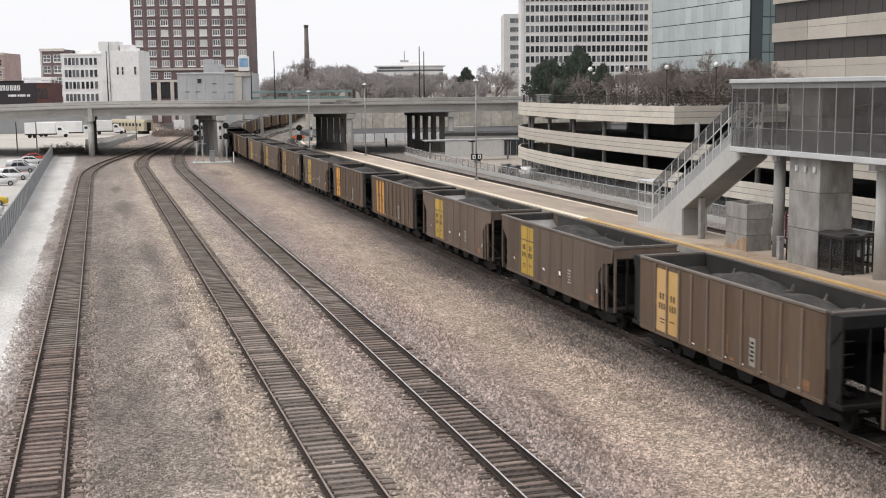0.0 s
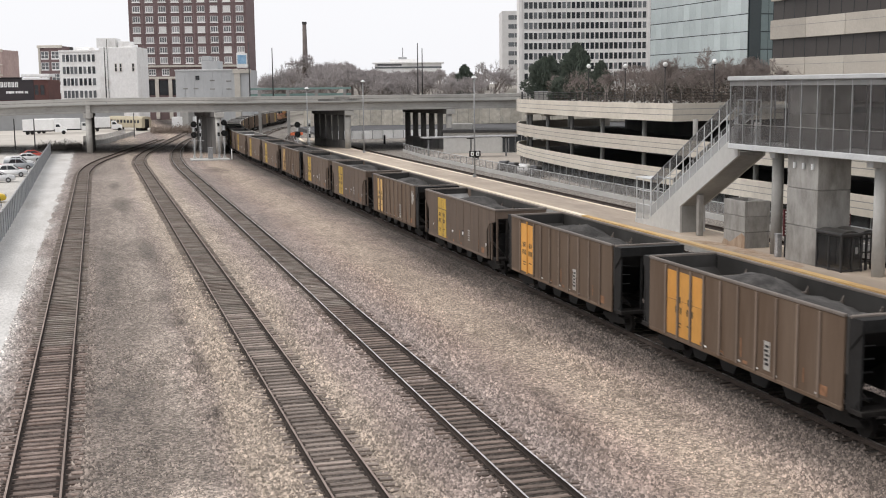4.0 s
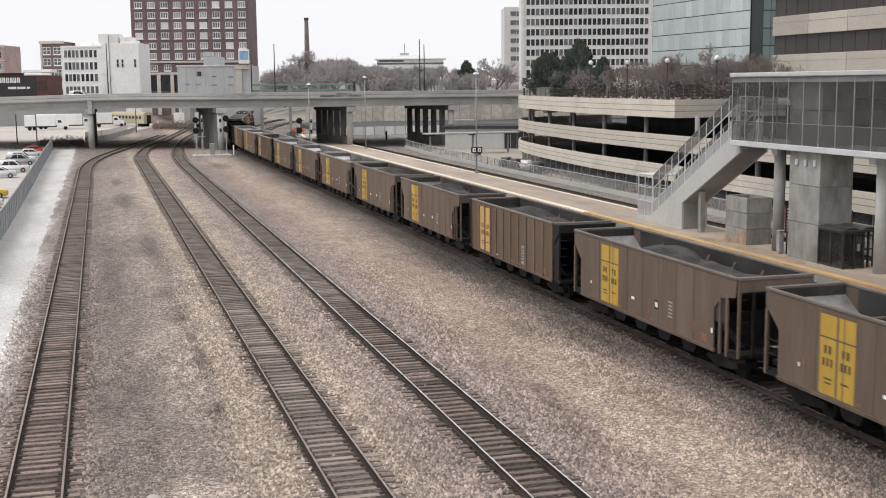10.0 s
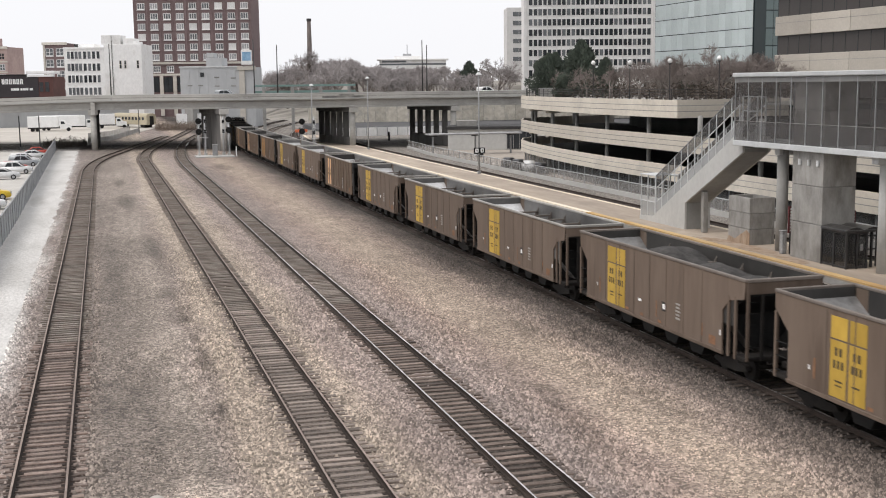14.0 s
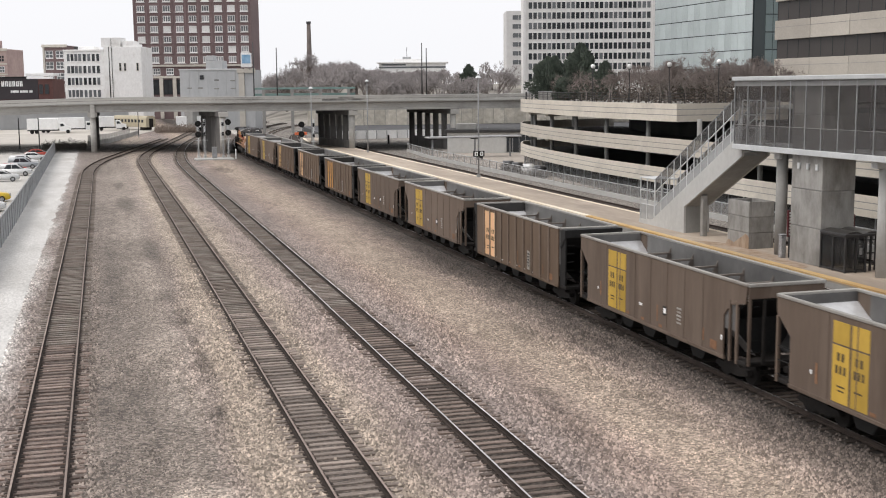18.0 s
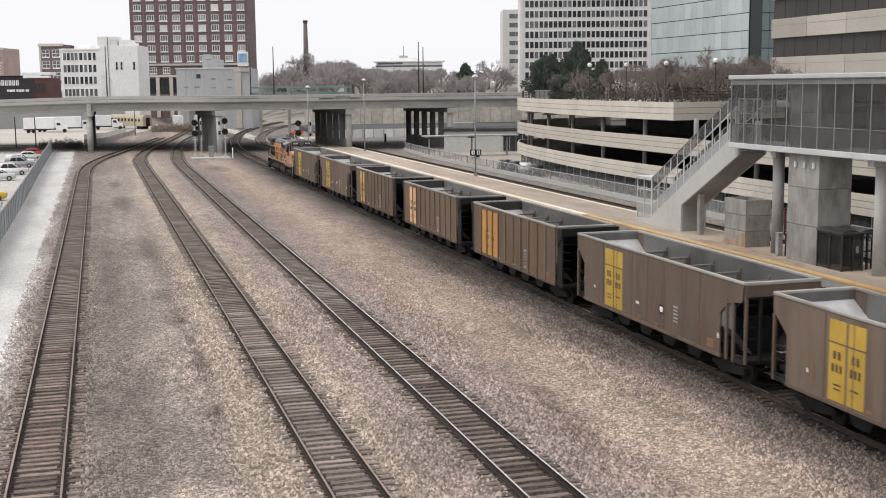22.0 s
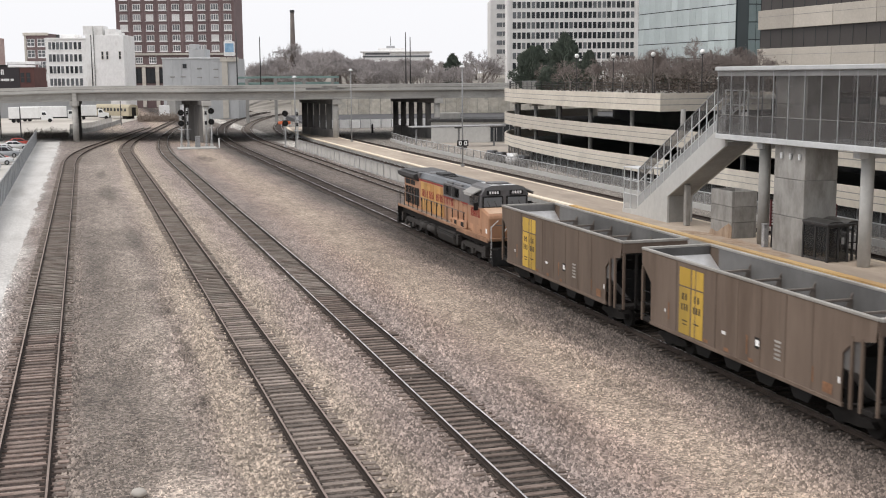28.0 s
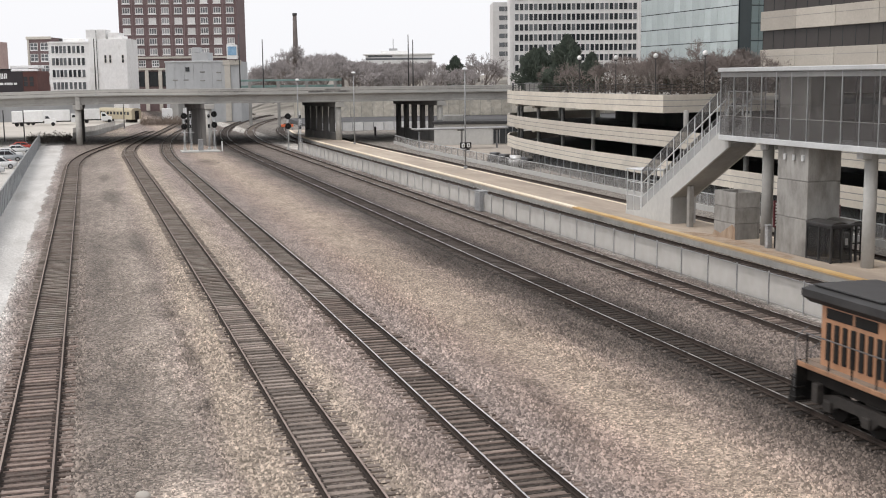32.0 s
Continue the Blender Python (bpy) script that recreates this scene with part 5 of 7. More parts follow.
spots = []
for k in range(440):
    y = rr.uniform(350, 670)
    u = rr.uniform(0.115, 0.36)
    if u > 0.295 and rr.random() < 0.5:
        continue
    top = 11.25 + crown_line(u) * y * rr.uniform(0.72, 1.0)
    tall = top - hill_z(u * y, y)
    if tall > 4 and hill_z(u * y, y) > 1.5:
        spots.append((u * y, y, hill_z(u * y, y), tall / 15.0))
spots += [(75.2, 446, 8.5, 1.36), (136.5, 400, 4.6, 1.2), (151, 450, 9.5, 1.0), (70, 440, 7.5, 0.95)]
put(big, spots, 6)
pine = conifer("dark evergreen tree on the hillside", 13.0, 4.2, 35, 2600)
pine.matrix_basis = pose(131.6, 420, hill_z(131.6, 420), 0, 0, 0)

# white globe lamps on the terrace
for x, y, h in ((54.5, 126.1, 4.25), (53.9, 115.0, 4.05), (55.7, 109.4, 4.11), (58.8, 104.9, 4.28)):
    p = thing("globe_lamp", "dark lamp post with a white globe on the garage terrace", "lamp post", "globe lamps on the terrace", (x, y, TZ, 0))
    b = bmesh.new()
    cyl(b, (0, 0, 0), (0, 0, h - 0.2), 0.06, 10, 0.045)
    part("shaft", b, STEEL_D, p)
    b = bmesh.new()
    bmesh.ops.create_icosphere(b, subdivisions=3, radius=0.25, matrix=Matrix.Translation((0, 0, h)))
    part("globe", b, WHITE, p, "white globe", True)
    b = bmesh.new()
    cyl(b, (0, 0, h - 0.36), (0, 0, h - 0.24), 0.12, 10, 0.16)
    part("collar", b, STEEL_D, p)
b = thing("plant_unit", "low grey metal plant unit at the edge of the terrace", "plant unit", "", (58.6, 154, TZ, -20))
block(b, "housing", -0.2, 2.2, -0.8, 0.8, 0, 1.25, CONC_D)
block(b, "lid", -0.25, 2.25, -0.85, 0.85, 1.25, 1.32, GALV)

# teal railing viaduct behind the bridge
TEAL = surface("teal_paint", (0.15, 0.24, 0.22), (0.20, 0.30, 0.28), 0.6, 0.3, 3, 0.02)
vd = tagged(new("far_viaduct"), "teal steel viaduct rails behind the road bridge", "viaduct", "", "structure")
vd.matrix_basis = pose(38, 306, 0, 0, 0, -10)
for z0, z1 in ((9.4, 10.0), (11.0, 11.5)):
    b = bmesh.new()
    cbox(b, 0, 26, -0.2, 0.2, z0, z1, 0.03)
    part("beam", b, TEAL, vd)
for k in range(4):
    b = bmesh.new()
    cbox(b, 2 + 7.3 * k, 2.8 + 7.3 * k, -0.4, 0.4, -0.3, 11.0, 0.05)
    part("column", b, CONC_D, vd)


# ---- the coal train ----
BROWN = surface("weathered_brown_paint", (0.122, 0.09, 0.07), (0.157, 0.119, 0.094), 0.7, 0.9, 5, 0.03, 0, (1, 1, 0.14), (0.083, 0.058, 0.043), 0.5, False, 0.02, (0.85, 1.15))
BROWN_W = surface("rusty_brown_paint", (0.118, 0.08, 0.055), (0.15, 0.107, 0.077), 0.7, 0.9, 5, 0.03, 0, (1, 1, 0.14), (0.09, 0.056, 0.034), 0.5, False, 0.02, (0.85, 1.15))
PANEL_Y = surface("yellow_panel", (0.42, 0.265, 0.033), (0.51, 0.33, 0.052), 0.65, 0.6, 4, 0.03, 0, (1, 1, 0.5), (0.36, 0.25, 0.05), 0.35)
PANEL_O = surface("orange_panel", (0.52, 0.24, 0.045), (0.62, 0.31, 0.07), 0.65, 0.6, 4, 0.03, 0, (1, 1, 0.5), (0.36, 0.19, 0.06), 0.35)
PANEL_C = surface("cream_panel", (0.50, 0.30, 0.10), (0.58, 0.37, 0.14), 0.65, 0.6, 4, 0.03, 0, (1, 1, 0.5), (0.46, 0.31, 0.16), 0.35)
PANEL_P = surface("peach_panel", (0.62, 0.37, 0.20), (0.70, 0.44, 0.25), 0.65, 0.6, 4, 0.03, 0, (1, 1, 0.5), (0.52, 0.31, 0.16), 0.35)
PANEL_A = surface("amber_panel", (0.48, 0.22, 0.04), (0.56, 0.28, 0.06), 0.65, 0.6, 4, 0.03, 0, (1, 1, 0.5), (0.34, 0.17, 0.05), 0.4)
RIM = surface("worn_steel_rim", (0.30, 0.285, 0.26), (0.39, 0.375, 0.35), 0.5, 0.5, 5, 0.03, 0.2, (1, 0.5, 1), (0.22, 0.19, 0.165), 0.4)
RIM_D = surface("dirty_rim", (0.135, 0.112, 0.096), (0.19, 0.163, 0.143), 0.6, 0.5, 5, 0.03, 0.1)
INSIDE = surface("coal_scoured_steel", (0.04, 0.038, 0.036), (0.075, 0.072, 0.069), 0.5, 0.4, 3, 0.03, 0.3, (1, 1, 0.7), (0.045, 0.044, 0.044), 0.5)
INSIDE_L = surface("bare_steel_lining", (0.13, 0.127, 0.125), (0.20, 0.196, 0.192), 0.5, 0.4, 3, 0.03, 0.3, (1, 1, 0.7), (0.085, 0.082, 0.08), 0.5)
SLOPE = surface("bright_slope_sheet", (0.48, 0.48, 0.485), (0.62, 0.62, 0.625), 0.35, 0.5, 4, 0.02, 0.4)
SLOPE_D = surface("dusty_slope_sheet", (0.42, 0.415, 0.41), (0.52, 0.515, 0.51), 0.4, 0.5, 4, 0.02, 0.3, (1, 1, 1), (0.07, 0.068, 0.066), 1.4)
COAL = surface("coal_dust", (0.035, 0.033, 0.032), (0.08, 0.076, 0.073), 0.95, 1.5, 8, 0.5)
INK = surface("faint_lettering", (0.06, 0.042, 0.02), (0.11, 0.075, 0.03), 0.8, 3, 12, 0.0)
RIB = surface("worn_brown_rib", (0.155, 0.117, 0.092), (0.20, 0.156, 0.125), 0.65, 0.6, 4, 0.03, 0, (1, 1, 0.4))
RUSTY = surface("rust_streak", (0.19, 0.095, 0.05), (0.27, 0.135, 0.07), 0.85, 2, 8, 0.03)


# soot and coal dust throw back hardly any gloss
for m in (GRIME, BLACK, COAL, INSIDE, TIE_DARK, RIB, BROWN, BROWN_W, RAIL, BED_DARK):
    m.node_tree.nodes["Principled BSDF"].inputs["Specular IOR Level"].default_value = 0.25


def truck(b):
    """Frame, springs and wheels of a freight bogie, centred on its pivot."""
    for x in (-1.0, 1.0):
        prism(b, [(-1.25, 0.45), (-1.1, 0.62), (-0.55, 0.62), (-0.4, 0.85), (0.4, 0.85), (0.55, 0.62), (1.1, 0.62), (1.25, 0.45), (0.9, 0.36), (0.45, 0.28), (-0.45, 0.28), (-0.9, 0.36)], x - 0.1, x + 0.1, "x")
        for y in (-0.18, 0.18):
            cyl(b, (x, y, 0.36), (x, y, 0.6), 0.09, 8)
    box(b, -1.0, 1.0, -0.22, 0.22, 0.5, 0.75)


def wheelset_mesh(r=0.46):
    b = bmesh.new()
    for x in (-0.752, 0.752):
        s = 1 if x > 0 else -1
        cyl(b, (x - 0.065, 0, 0), (x + 0.065, 0, 0), r, 22)
        cyl(b, (x - s * 0.065, 0, 0), (x - s * 0.09, 0, 0), r + 0.028, 22)
        cyl(b, (x + s * 0.065, 0, 0), (x + s * 0.2, 0, 0), 0.16, 12, 0.11)
    cyl(b, (-0.75, 0, 0), (0.75, 0, 0), 0.09, 10)
    return mesh_of("wheelset", b, GRIME)


WHEELS = wheelset_mesh()


def bars(b, x, y0, y1, z0, z1, rows):
    """Unreadable lettering as plain bars on the side at x."""
    h = (z1 - z0) / rows
    for k in range(rows):
        box(b, x - 0.004, x, y0, y1, z0 + k * h + 0.2 * h, z0 + (k + 1) * h - 0.15 * h)


def hopper(kind, panel, light_rim, coal, stamp=False, body=BROWN):
    """An open-top coal car; y runs along it, the far end is +y. kind a: smooth side, open ends; b: ribbed side, dark caged ends."""
    ins = RIM if light_rim else RIM_D
    words = {PANEL_Y: "yellow", PANEL_O: "orange", PANEL_C: "cream", PANEL_P: "peach", PANEL_A: "amber"}[panel]
    car = thing("coal_car", ("brown open-top coal hopper with " + words + " panel, " + ("dark coal inside" if coal else "empty")) if kind == "a" else ("ribbed brown open-top coal car with " + words + " panel, black ends"), "freight car", "cars of the coal train")
    half = 7.75
    sy0, sy1 = (-7.55, 7.75) if kind == "a" else (-6.75, 6.9)
    zb, zt = 1.0, 4.0
    W = 1.58
    for s in (-1, 1):
        b = bmesh.new()
        if kind == "a":
            # plate with a sloping cut-away at each end
            pts = [(sy0 + 1.45, zb), (sy0 + 1.45, 2.65), (sy0 + 0.95, 3.1), (sy0 - 0.1, 3.3), (sy0 - 0.2, zt), (sy1, zt), (sy1, 3.4), (sy1 - 0.85, 2.7), (sy1 - 0.85, zb)]
        else:
            pts = [(sy0, zb), (sy0, zt), (sy1, zt), (sy1, zb)]
        prism(b, pts, s * W - 0.03, s * W + 0.03, "x")
        side = part("side_sheet", b, body, car)
        if kind == "a":
            for y in (sy0 + 1.0, sy0 + 0.5, sy1 - 0.05):
                b = bmesh.new()
                cbox(b, s * W - 0.05, s * W + 0.05, y - 0.06, y + 0.06, zb - 0.05, 3.3, 0.012)
                part("side_post", b, body, car)
        # ribs
        n = 10 if kind == "a" else 11
        for k in range(1, n):
            y = sy0 + (sy1 - sy0) * k / n if kind == "a" else 5.35 - 1.05 * (k - 1) if k < 5 else 2.2 - 1.28 * (k - 4)
            b = bmesh.new()
            d = 0.02 if kind == "a" else 0.075
            if kind == "a" and k in (1, n - 1):
                continue
            cbox(b, s * (W + 0.03) - (0 if s > 0 else d), s * (W + 0.03) + (d if s > 0 else 0), y - (0.03 if kind == "a" else 0.055), y + (0.03 if kind == "a" else 0.055), zb + 0.05, zt - 0.08, 0.008)
            part("rib", b, body if kind == "a" else panel if stamp == "solid" and k == 2 else RIB, side)
        b = bmesh.new()
        cbox(b, s * W - 0.07, s * W + 0.07, -half - 0.05 if kind == "a" else sy0, half if kind == "a" else sy1, zt - 0.04, zt + 0.07, 0.02)
        part("top_rim", b, ins, car, "bare worn steel rim" if light_rim else "")
        b = bmesh.new()
        cbox(b, s * W - 0.05, s * W + 0.06, sy0 + (1.4 if kind == "a" else 0.05), sy1 - (0.8 if kind == "a" else 0.05), zb - 0.08, zb + 0.06, 0.015)
        part("side_sill", b, body, car)
        # painted panel
        x = s * (W + 0.032)
        py = 3.36 if kind == "a" else 4.2
        wd, cuts = (2.0, 2) if kind == "a" else (2.1, 2)
        if stamp == "three":
            cuts, wd, py = 3, 3.15, 4.2
        if stamp == "solid":
            cuts, wd, py = 1, 2.1, 4.2
        for k in range(cuts):
            for zz0, zz1 in (((1.12, 2.98), (3.04, 3.76)) if kind == "a" and stamp != "solid" else ((1.12, 2.56), (2.58, 3.76)) if cuts == 3 else ((1.12, 3.76),)):
                b = bmesh.new()
                g = wd / cuts
                cbox(b, x - 0.012, x + 0.012, py + 1.15 - (k + 1) * g + (0.1 if cuts == 3 else 0.06), py + 1.15 - k * g - (0.1 if cuts == 3 else 0.06), zz0, zz1, 0.004)
                part("panel", b, panel, side, words + " painted panel")
        xx = x - 0.013
        if s < 0:
            mid = py + 1.15 - wd / 2
            marks = [("letter_bar", INK, mid + o, 2.62, 0.15, 0.27) for o in (0.62, 0.38, -0.34, -0.58)]
            marks += [("letter_bar", INK, mid + o, 2.2, 0.13, 0.27) for o in (0.7, 0.49, 0.28, -0.26, -0.47, -0.68)]
            marks += [("letter_bar", INK, mid - 0.45, 1.66, 0.42, 0.06), ("letter_bar", INK, mid + 0.45, 1.66, 0.42, 0.06), ("letter_bar", INK, mid + 0.45, 1.52, 0.36, 0.05)]
            marks += [("data_line", RIM, -2.55, 1.62 + 0.15 * k, 0.4 - 0.05 * (k % 2), 0.08) for k in range(5)]
            marks += [("stencil", WHITE, yy, zz, w, h) for yy, zz, w, h in ((1.0, 1.8, 0.3, 0.12), (-1.3, 1.9, 0.28, 0.22), (5.6 if kind == "a" else 6.2, 1.78, 0.1, 0.14), (-6.0, 1.75, 0.12, 0.2))]
            marks += [("rust_patch", RUSTY, yy, zz, w, h) for yy, zz, w, h in ((5.3, 1.8, 0.1, 0.7), (-0.6, 1.7, 0.09, 0.7), (-5.7 if kind == "b" else -5.4, 1.35, 0.5, 0.34), (-4.6, 1.6, 0.07, 0.5), (0.8, 1.2, 0.3, 0.12), (-0.9, 1.2, 0.3, 0.12), (2.3, 1.2, 0.3, 0.12))]
            if kind == "a":
                marks += [("data_frame", BLACK, -1.3, 1.9, 0.36, 0.4)]
            else:
                marks = [m for m in marks if m[0] not in ("data_line", "stencil")]
                marks += [("data_panel", RIM, -2.35, 1.75, 0.4, 1.05)] + [("data_bar", BLACK, -2.35 + 0.04 * (k % 2), 1.45 + 0.16 * k, 0.24, 0.09) for k in range(5)]
                marks += [("stencil", WHITE, -5.4 + 1.24 * k, 1.17, 0.2, 0.06) for k in range(8)]
            for nm, mat, yc, zc, w, h in marks:
                b = bmesh.new()
                box(b, xx - (0.001 if nm in ("data_frame", "data_panel") else 0.003), xx, yc - w / 2, yc + w / 2, zc - h / 2, zc + h / 2)
                part(nm, b, mat, side)
        if stamp == "patch" and s < 0:
            b = bmesh.new()
            rr = random.Random(3)
            ring = []
            for k in range(22):
                a, r = k * math.tau / 22, rr.uniform(0.45, 1.1)
                ring.append((-6.15 + 0.42 * r * math.cos(a), 3.15 + 0.62 * r * math.sin(a)))
            prism(b, ring, xx - 0.003, xx, "x")
            part("bare_patch", b, RIM, side, "pale patch of peeled paint")
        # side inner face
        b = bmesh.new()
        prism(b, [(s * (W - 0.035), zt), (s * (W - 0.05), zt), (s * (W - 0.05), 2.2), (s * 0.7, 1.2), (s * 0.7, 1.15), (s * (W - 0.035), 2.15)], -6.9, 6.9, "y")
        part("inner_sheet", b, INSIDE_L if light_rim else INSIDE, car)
    # end slopes, ends and cross members
    for s in (-1, 1):
        b = bmesh.new()
        e = half if kind == "a" else 7.0
        top = 3.62 if kind == "a" else 3.44
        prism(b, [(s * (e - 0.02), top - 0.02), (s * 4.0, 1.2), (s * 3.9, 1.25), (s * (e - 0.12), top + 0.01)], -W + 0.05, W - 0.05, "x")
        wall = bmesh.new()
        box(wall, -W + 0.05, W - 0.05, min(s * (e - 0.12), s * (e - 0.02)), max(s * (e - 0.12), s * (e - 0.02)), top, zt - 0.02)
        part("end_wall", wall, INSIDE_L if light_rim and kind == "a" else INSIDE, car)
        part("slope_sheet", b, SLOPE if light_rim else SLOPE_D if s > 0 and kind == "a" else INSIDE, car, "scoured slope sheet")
        # slope underside coloured black, holding the shade beneath the car's end
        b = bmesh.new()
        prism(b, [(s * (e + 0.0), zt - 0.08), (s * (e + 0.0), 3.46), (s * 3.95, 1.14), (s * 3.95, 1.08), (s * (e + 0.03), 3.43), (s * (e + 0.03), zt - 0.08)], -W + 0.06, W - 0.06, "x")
        part("end_sheet", b, BLACK, car, "underside of the end slope, black for its shade")
        b = bmesh.new()
        cbox(b, -W, W, s * e - 0.1, s * e + 0.06, zt - 0.06, zt + 0.07, 0.02)
        part("end_rim", b, ins, car)
        # end posts and ladder
        if kind == "a":
            for x in (-1.5, -0.9, 0.9, 1.5):
                b = bmesh.new()
                cbox(b, x - 0.06, x + 0.06, s * (e + 0.02) - 0.04, s * (e + 0.02) + 0.04, 1.0, zt - 0.05, 0.012)
                part("end_post", b, body if abs(x) > 1 else GRIME, car)
            b = bmesh.new()
            cbox(b, -W, W, s * (e + 0.05) - 0.02, s * (e + 0.05) + 0.02, 3.5, zt - 0.06, 0.01)
            part("end_beam", b, body, car)
            for k in range(3):
                b = bmesh.new()
                cyl(b, (-W - 0.02, sy1 - 0.08, 1.25 + 0.5 * k), (-W - 0.02, sy1 - 0.8, 1.25 + 0.5 * k), 0.018, 6)
                if s > 0:
                    part("grab_iron", b, BLACK, car)
                else:
                    b.free()
            # black plate added behind the cut-away to stand in for the shade there
            b = bmesh.new()
            box(b, -W + 0.1, W - 0.1, s * (e - 1.6) - 0.03, s * (e - 1.6) + 0.03, 1.0, 3.1)
            part("end_bulkhead", b, BLACK, car)
        else:
            b = bmesh.new()
            prism(b, [(s * 6.95, zt), (s * 7.6, zt), (s * 7.6, 3.6), (s * 7.0, 3.0), (s * 6.95, 3.0)], -W, W, "x")
            part("end_plate", b, BLACK, car, "black end sheet")
            for sx in (-1, 1):
                b = bmesh.new()
                prism(b, [(s * 6.8, 1.0), (s * 6.8, 3.9), (s * 7.58, 3.9), (s * 7.58, 1.9), (s * 7.3, 1.0)], sx * (W - 0.06) - 0.015, sx * (W - 0.06) + 0.015, "x")
                part("end_cheek", b, BLACK, car, "black side of the end cage")
            for x in (-1.5, -0.5, 0.5, 1.5):
                b = bmesh.new()
                cbox(b, x - 0.05, x + 0.05, s * 7.5 - 0.05, s * 7.5 + 0.05, 1.0, 3.7, 0.01)
                part("end_post", b, BLACK, car)
        for x in (-1.35,):
            for k in range(6):
                b = bmesh.new()
                y = s * (e if kind == "a" else 7.6)
                cyl(b, (x * s * -1 - 0.22, y, 1.1 + 0.42 * k), (x * s * -1 + 0.22, y, 1.1 + 0.42 * k), 0.02, 6)
                part("ladder_rung", b, BLACK, car)
        b = bmesh.new()
        cbox(b, -W, W, s * 7.35 - 0.35, s * 7.35 + 0.35, 0.95, 1.12, 0.02)
        part("end_platform", b, GRIME, car)
        b = bmesh.new()
        cbox(b, -0.14, 0.14, s * 7.6 - 0.3, s * 8.66, 0.72, 0.95, 0.03)
        cbox(b, -0.2, 0.2, s * 8.66 - 0.16, s * 8.66, 0.66, 1.0, 0.04)
        part("coupler", b, GRIME, car)
        b = bmesh.new()
        truck(b)
        tr = part("bogie", b, GRIME, car)
        tr.location = (0, s * 5.9, 0)
        for dy in (-0.9, 0.9):
            w = piece("wheelset", WHEELS, tr, pose(0, dy, 0.46))
    for k in range(5):
        y = -4.4 + 2.2 * k
        b = bmesh.new()
        cbox(b, -W + 0.05, W - 0.05, y - 0.05, y + 0.05, 3.38, 3.48, 0.015)
        part("cross_brace", b, RIM_D, car)
        for sx in (-1, 1):
            b = bmesh.new()
            prism(b, [(sx * (W - 0.05), 3.7), (sx * (W - 0.05), 3.1), (sx * (W - 0.32), 3.2)], y - 0.025, y + 0.025, "y")
            part("gusset", b, RIM_D, car)
    b = bmesh.new()
    cbox(b, -0.35, 0.35, -half + 0.3, half - 0.3, 0.75, 1.1, 0.03)
    part("centre_sill", b, GRIME, car)
    for k in range(4):
        y = -3.3 + 2.2 * k
        b = bmesh.new()
        prism(b, [(y - 1.05, 1.25), (y + 1.05, 1.25), (y + 0.4, 0.34), (y - 0.4, 0.34)], -1.15, 1.15, "x")
        part("hopper_chute", b, BLACK, car)
    b = bmesh.new()
    box(b, -0.75, 0.75, -4.2, 4.2, 1.14, 1.2)
    part("hopper_floor", b, INSIDE, car)
    if coal:
        b = bmesh.new()
        rows = []
        for i in range(29):
            y = -6.6 + i * (11.6 / 28)
            row = []
            for j in range(9):
                u = -1 + j / 4
                z = 3.22 + 0.6 * math.cos(u * 1.4) * (0.7 + 0.3 * math.sin(y * 1.9)) + 0.16 * noise.noise((u * 2, y * 1.3, coal)) + 0.38 * math.exp(-((y - 2.2) / 1.7) ** 2) - 0.85 * max(0, y - 2.5)
                row.append(b.verts.new((u * (W - 0.06), y, z)))
            rows.append(row)
        for p, q in zip(rows, rows[1:]):
            for j in range(8):
                b.faces.new((p[j], p[j + 1], q[j + 1], q[j]))
        part("load", b, COAL, car, "dark uneven coal", True)
    return car


KINDS = {
    "a": hopper("a", PANEL_Y, True, 0),
    "d": hopper("a", PANEL_Y, False, 1),
    "c": hopper("b", PANEL_P, True, 0, False, BROWN_W),
    "e": hopper("b", PANEL_C, False, 2, False, BROWN_W),
    "p": hopper("b", PANEL_C, False, 3, "patch", BROWN_W),
    "o": hopper("b", PANEL_C, True, 0, False, BROWN_W),
    "t": hopper("b", PANEL_A, True, 0, "three", BROWN_W),
    "s": hopper("b", PANEL_O, False, 4, "solid", BROWN_W),
    "u": hopper("b", PANEL_A, False, 5, "three", BROWN_W),
}
ORDER = "aaoctaacaaadded" "dpdsu" "dded"
PITCH = 17.498


def run(t):
    """How far the train has come by t seconds."""
    u = t / 10
    return 134.415 * u - 1.0683 * u * u + 0.0868 * u ** 3


MAIN_LEN = [(0.0, MAIN[0])]
for a, b in zip(MAIN, MAIN[1:]):
    MAIN_LEN.append((MAIN_LEN[-1][0] + (Vector(b) - Vector(a)).length, b))


def on_main(s):
    """The place at arc length s from y = 0 on the main track; straight on beyond both ends."""
    s += 12.0
    if s <= 0:
        return Vector((MAIN[0][0], MAIN[0][1] + s))
    lo = min(int(s / 3.0), len(MAIN_LEN) - 2)
    while lo > 0 and MAIN_LEN[lo][0] > s:
        lo -= 1
    while lo < len(MAIN_LEN) - 2 and MAIN_LEN[lo + 1][0] <= s:
        lo += 1
    (a, p), (b, q) = MAIN_LEN[lo], MAIN_LEN[lo + 1]
    return Vector(p).lerp(Vector(q), (s - a) / (b - a)) if s < b else Vector(q) + (Vector(q) - Vector(p)).normalized() * (s - b)


def ride(s, half):
    """Pose of a car whose middle is at s, with bogies half a base before and behind."""
    p, q = on_main(s - half), on_main(s + half)
    d = q - p
    c = (p + q) / 2
    return pose(c.x, c.y, 0, 0, 0, math.degrees(math.atan2(d.y, d.x)) - 90)


TRAIN = []
used = set()
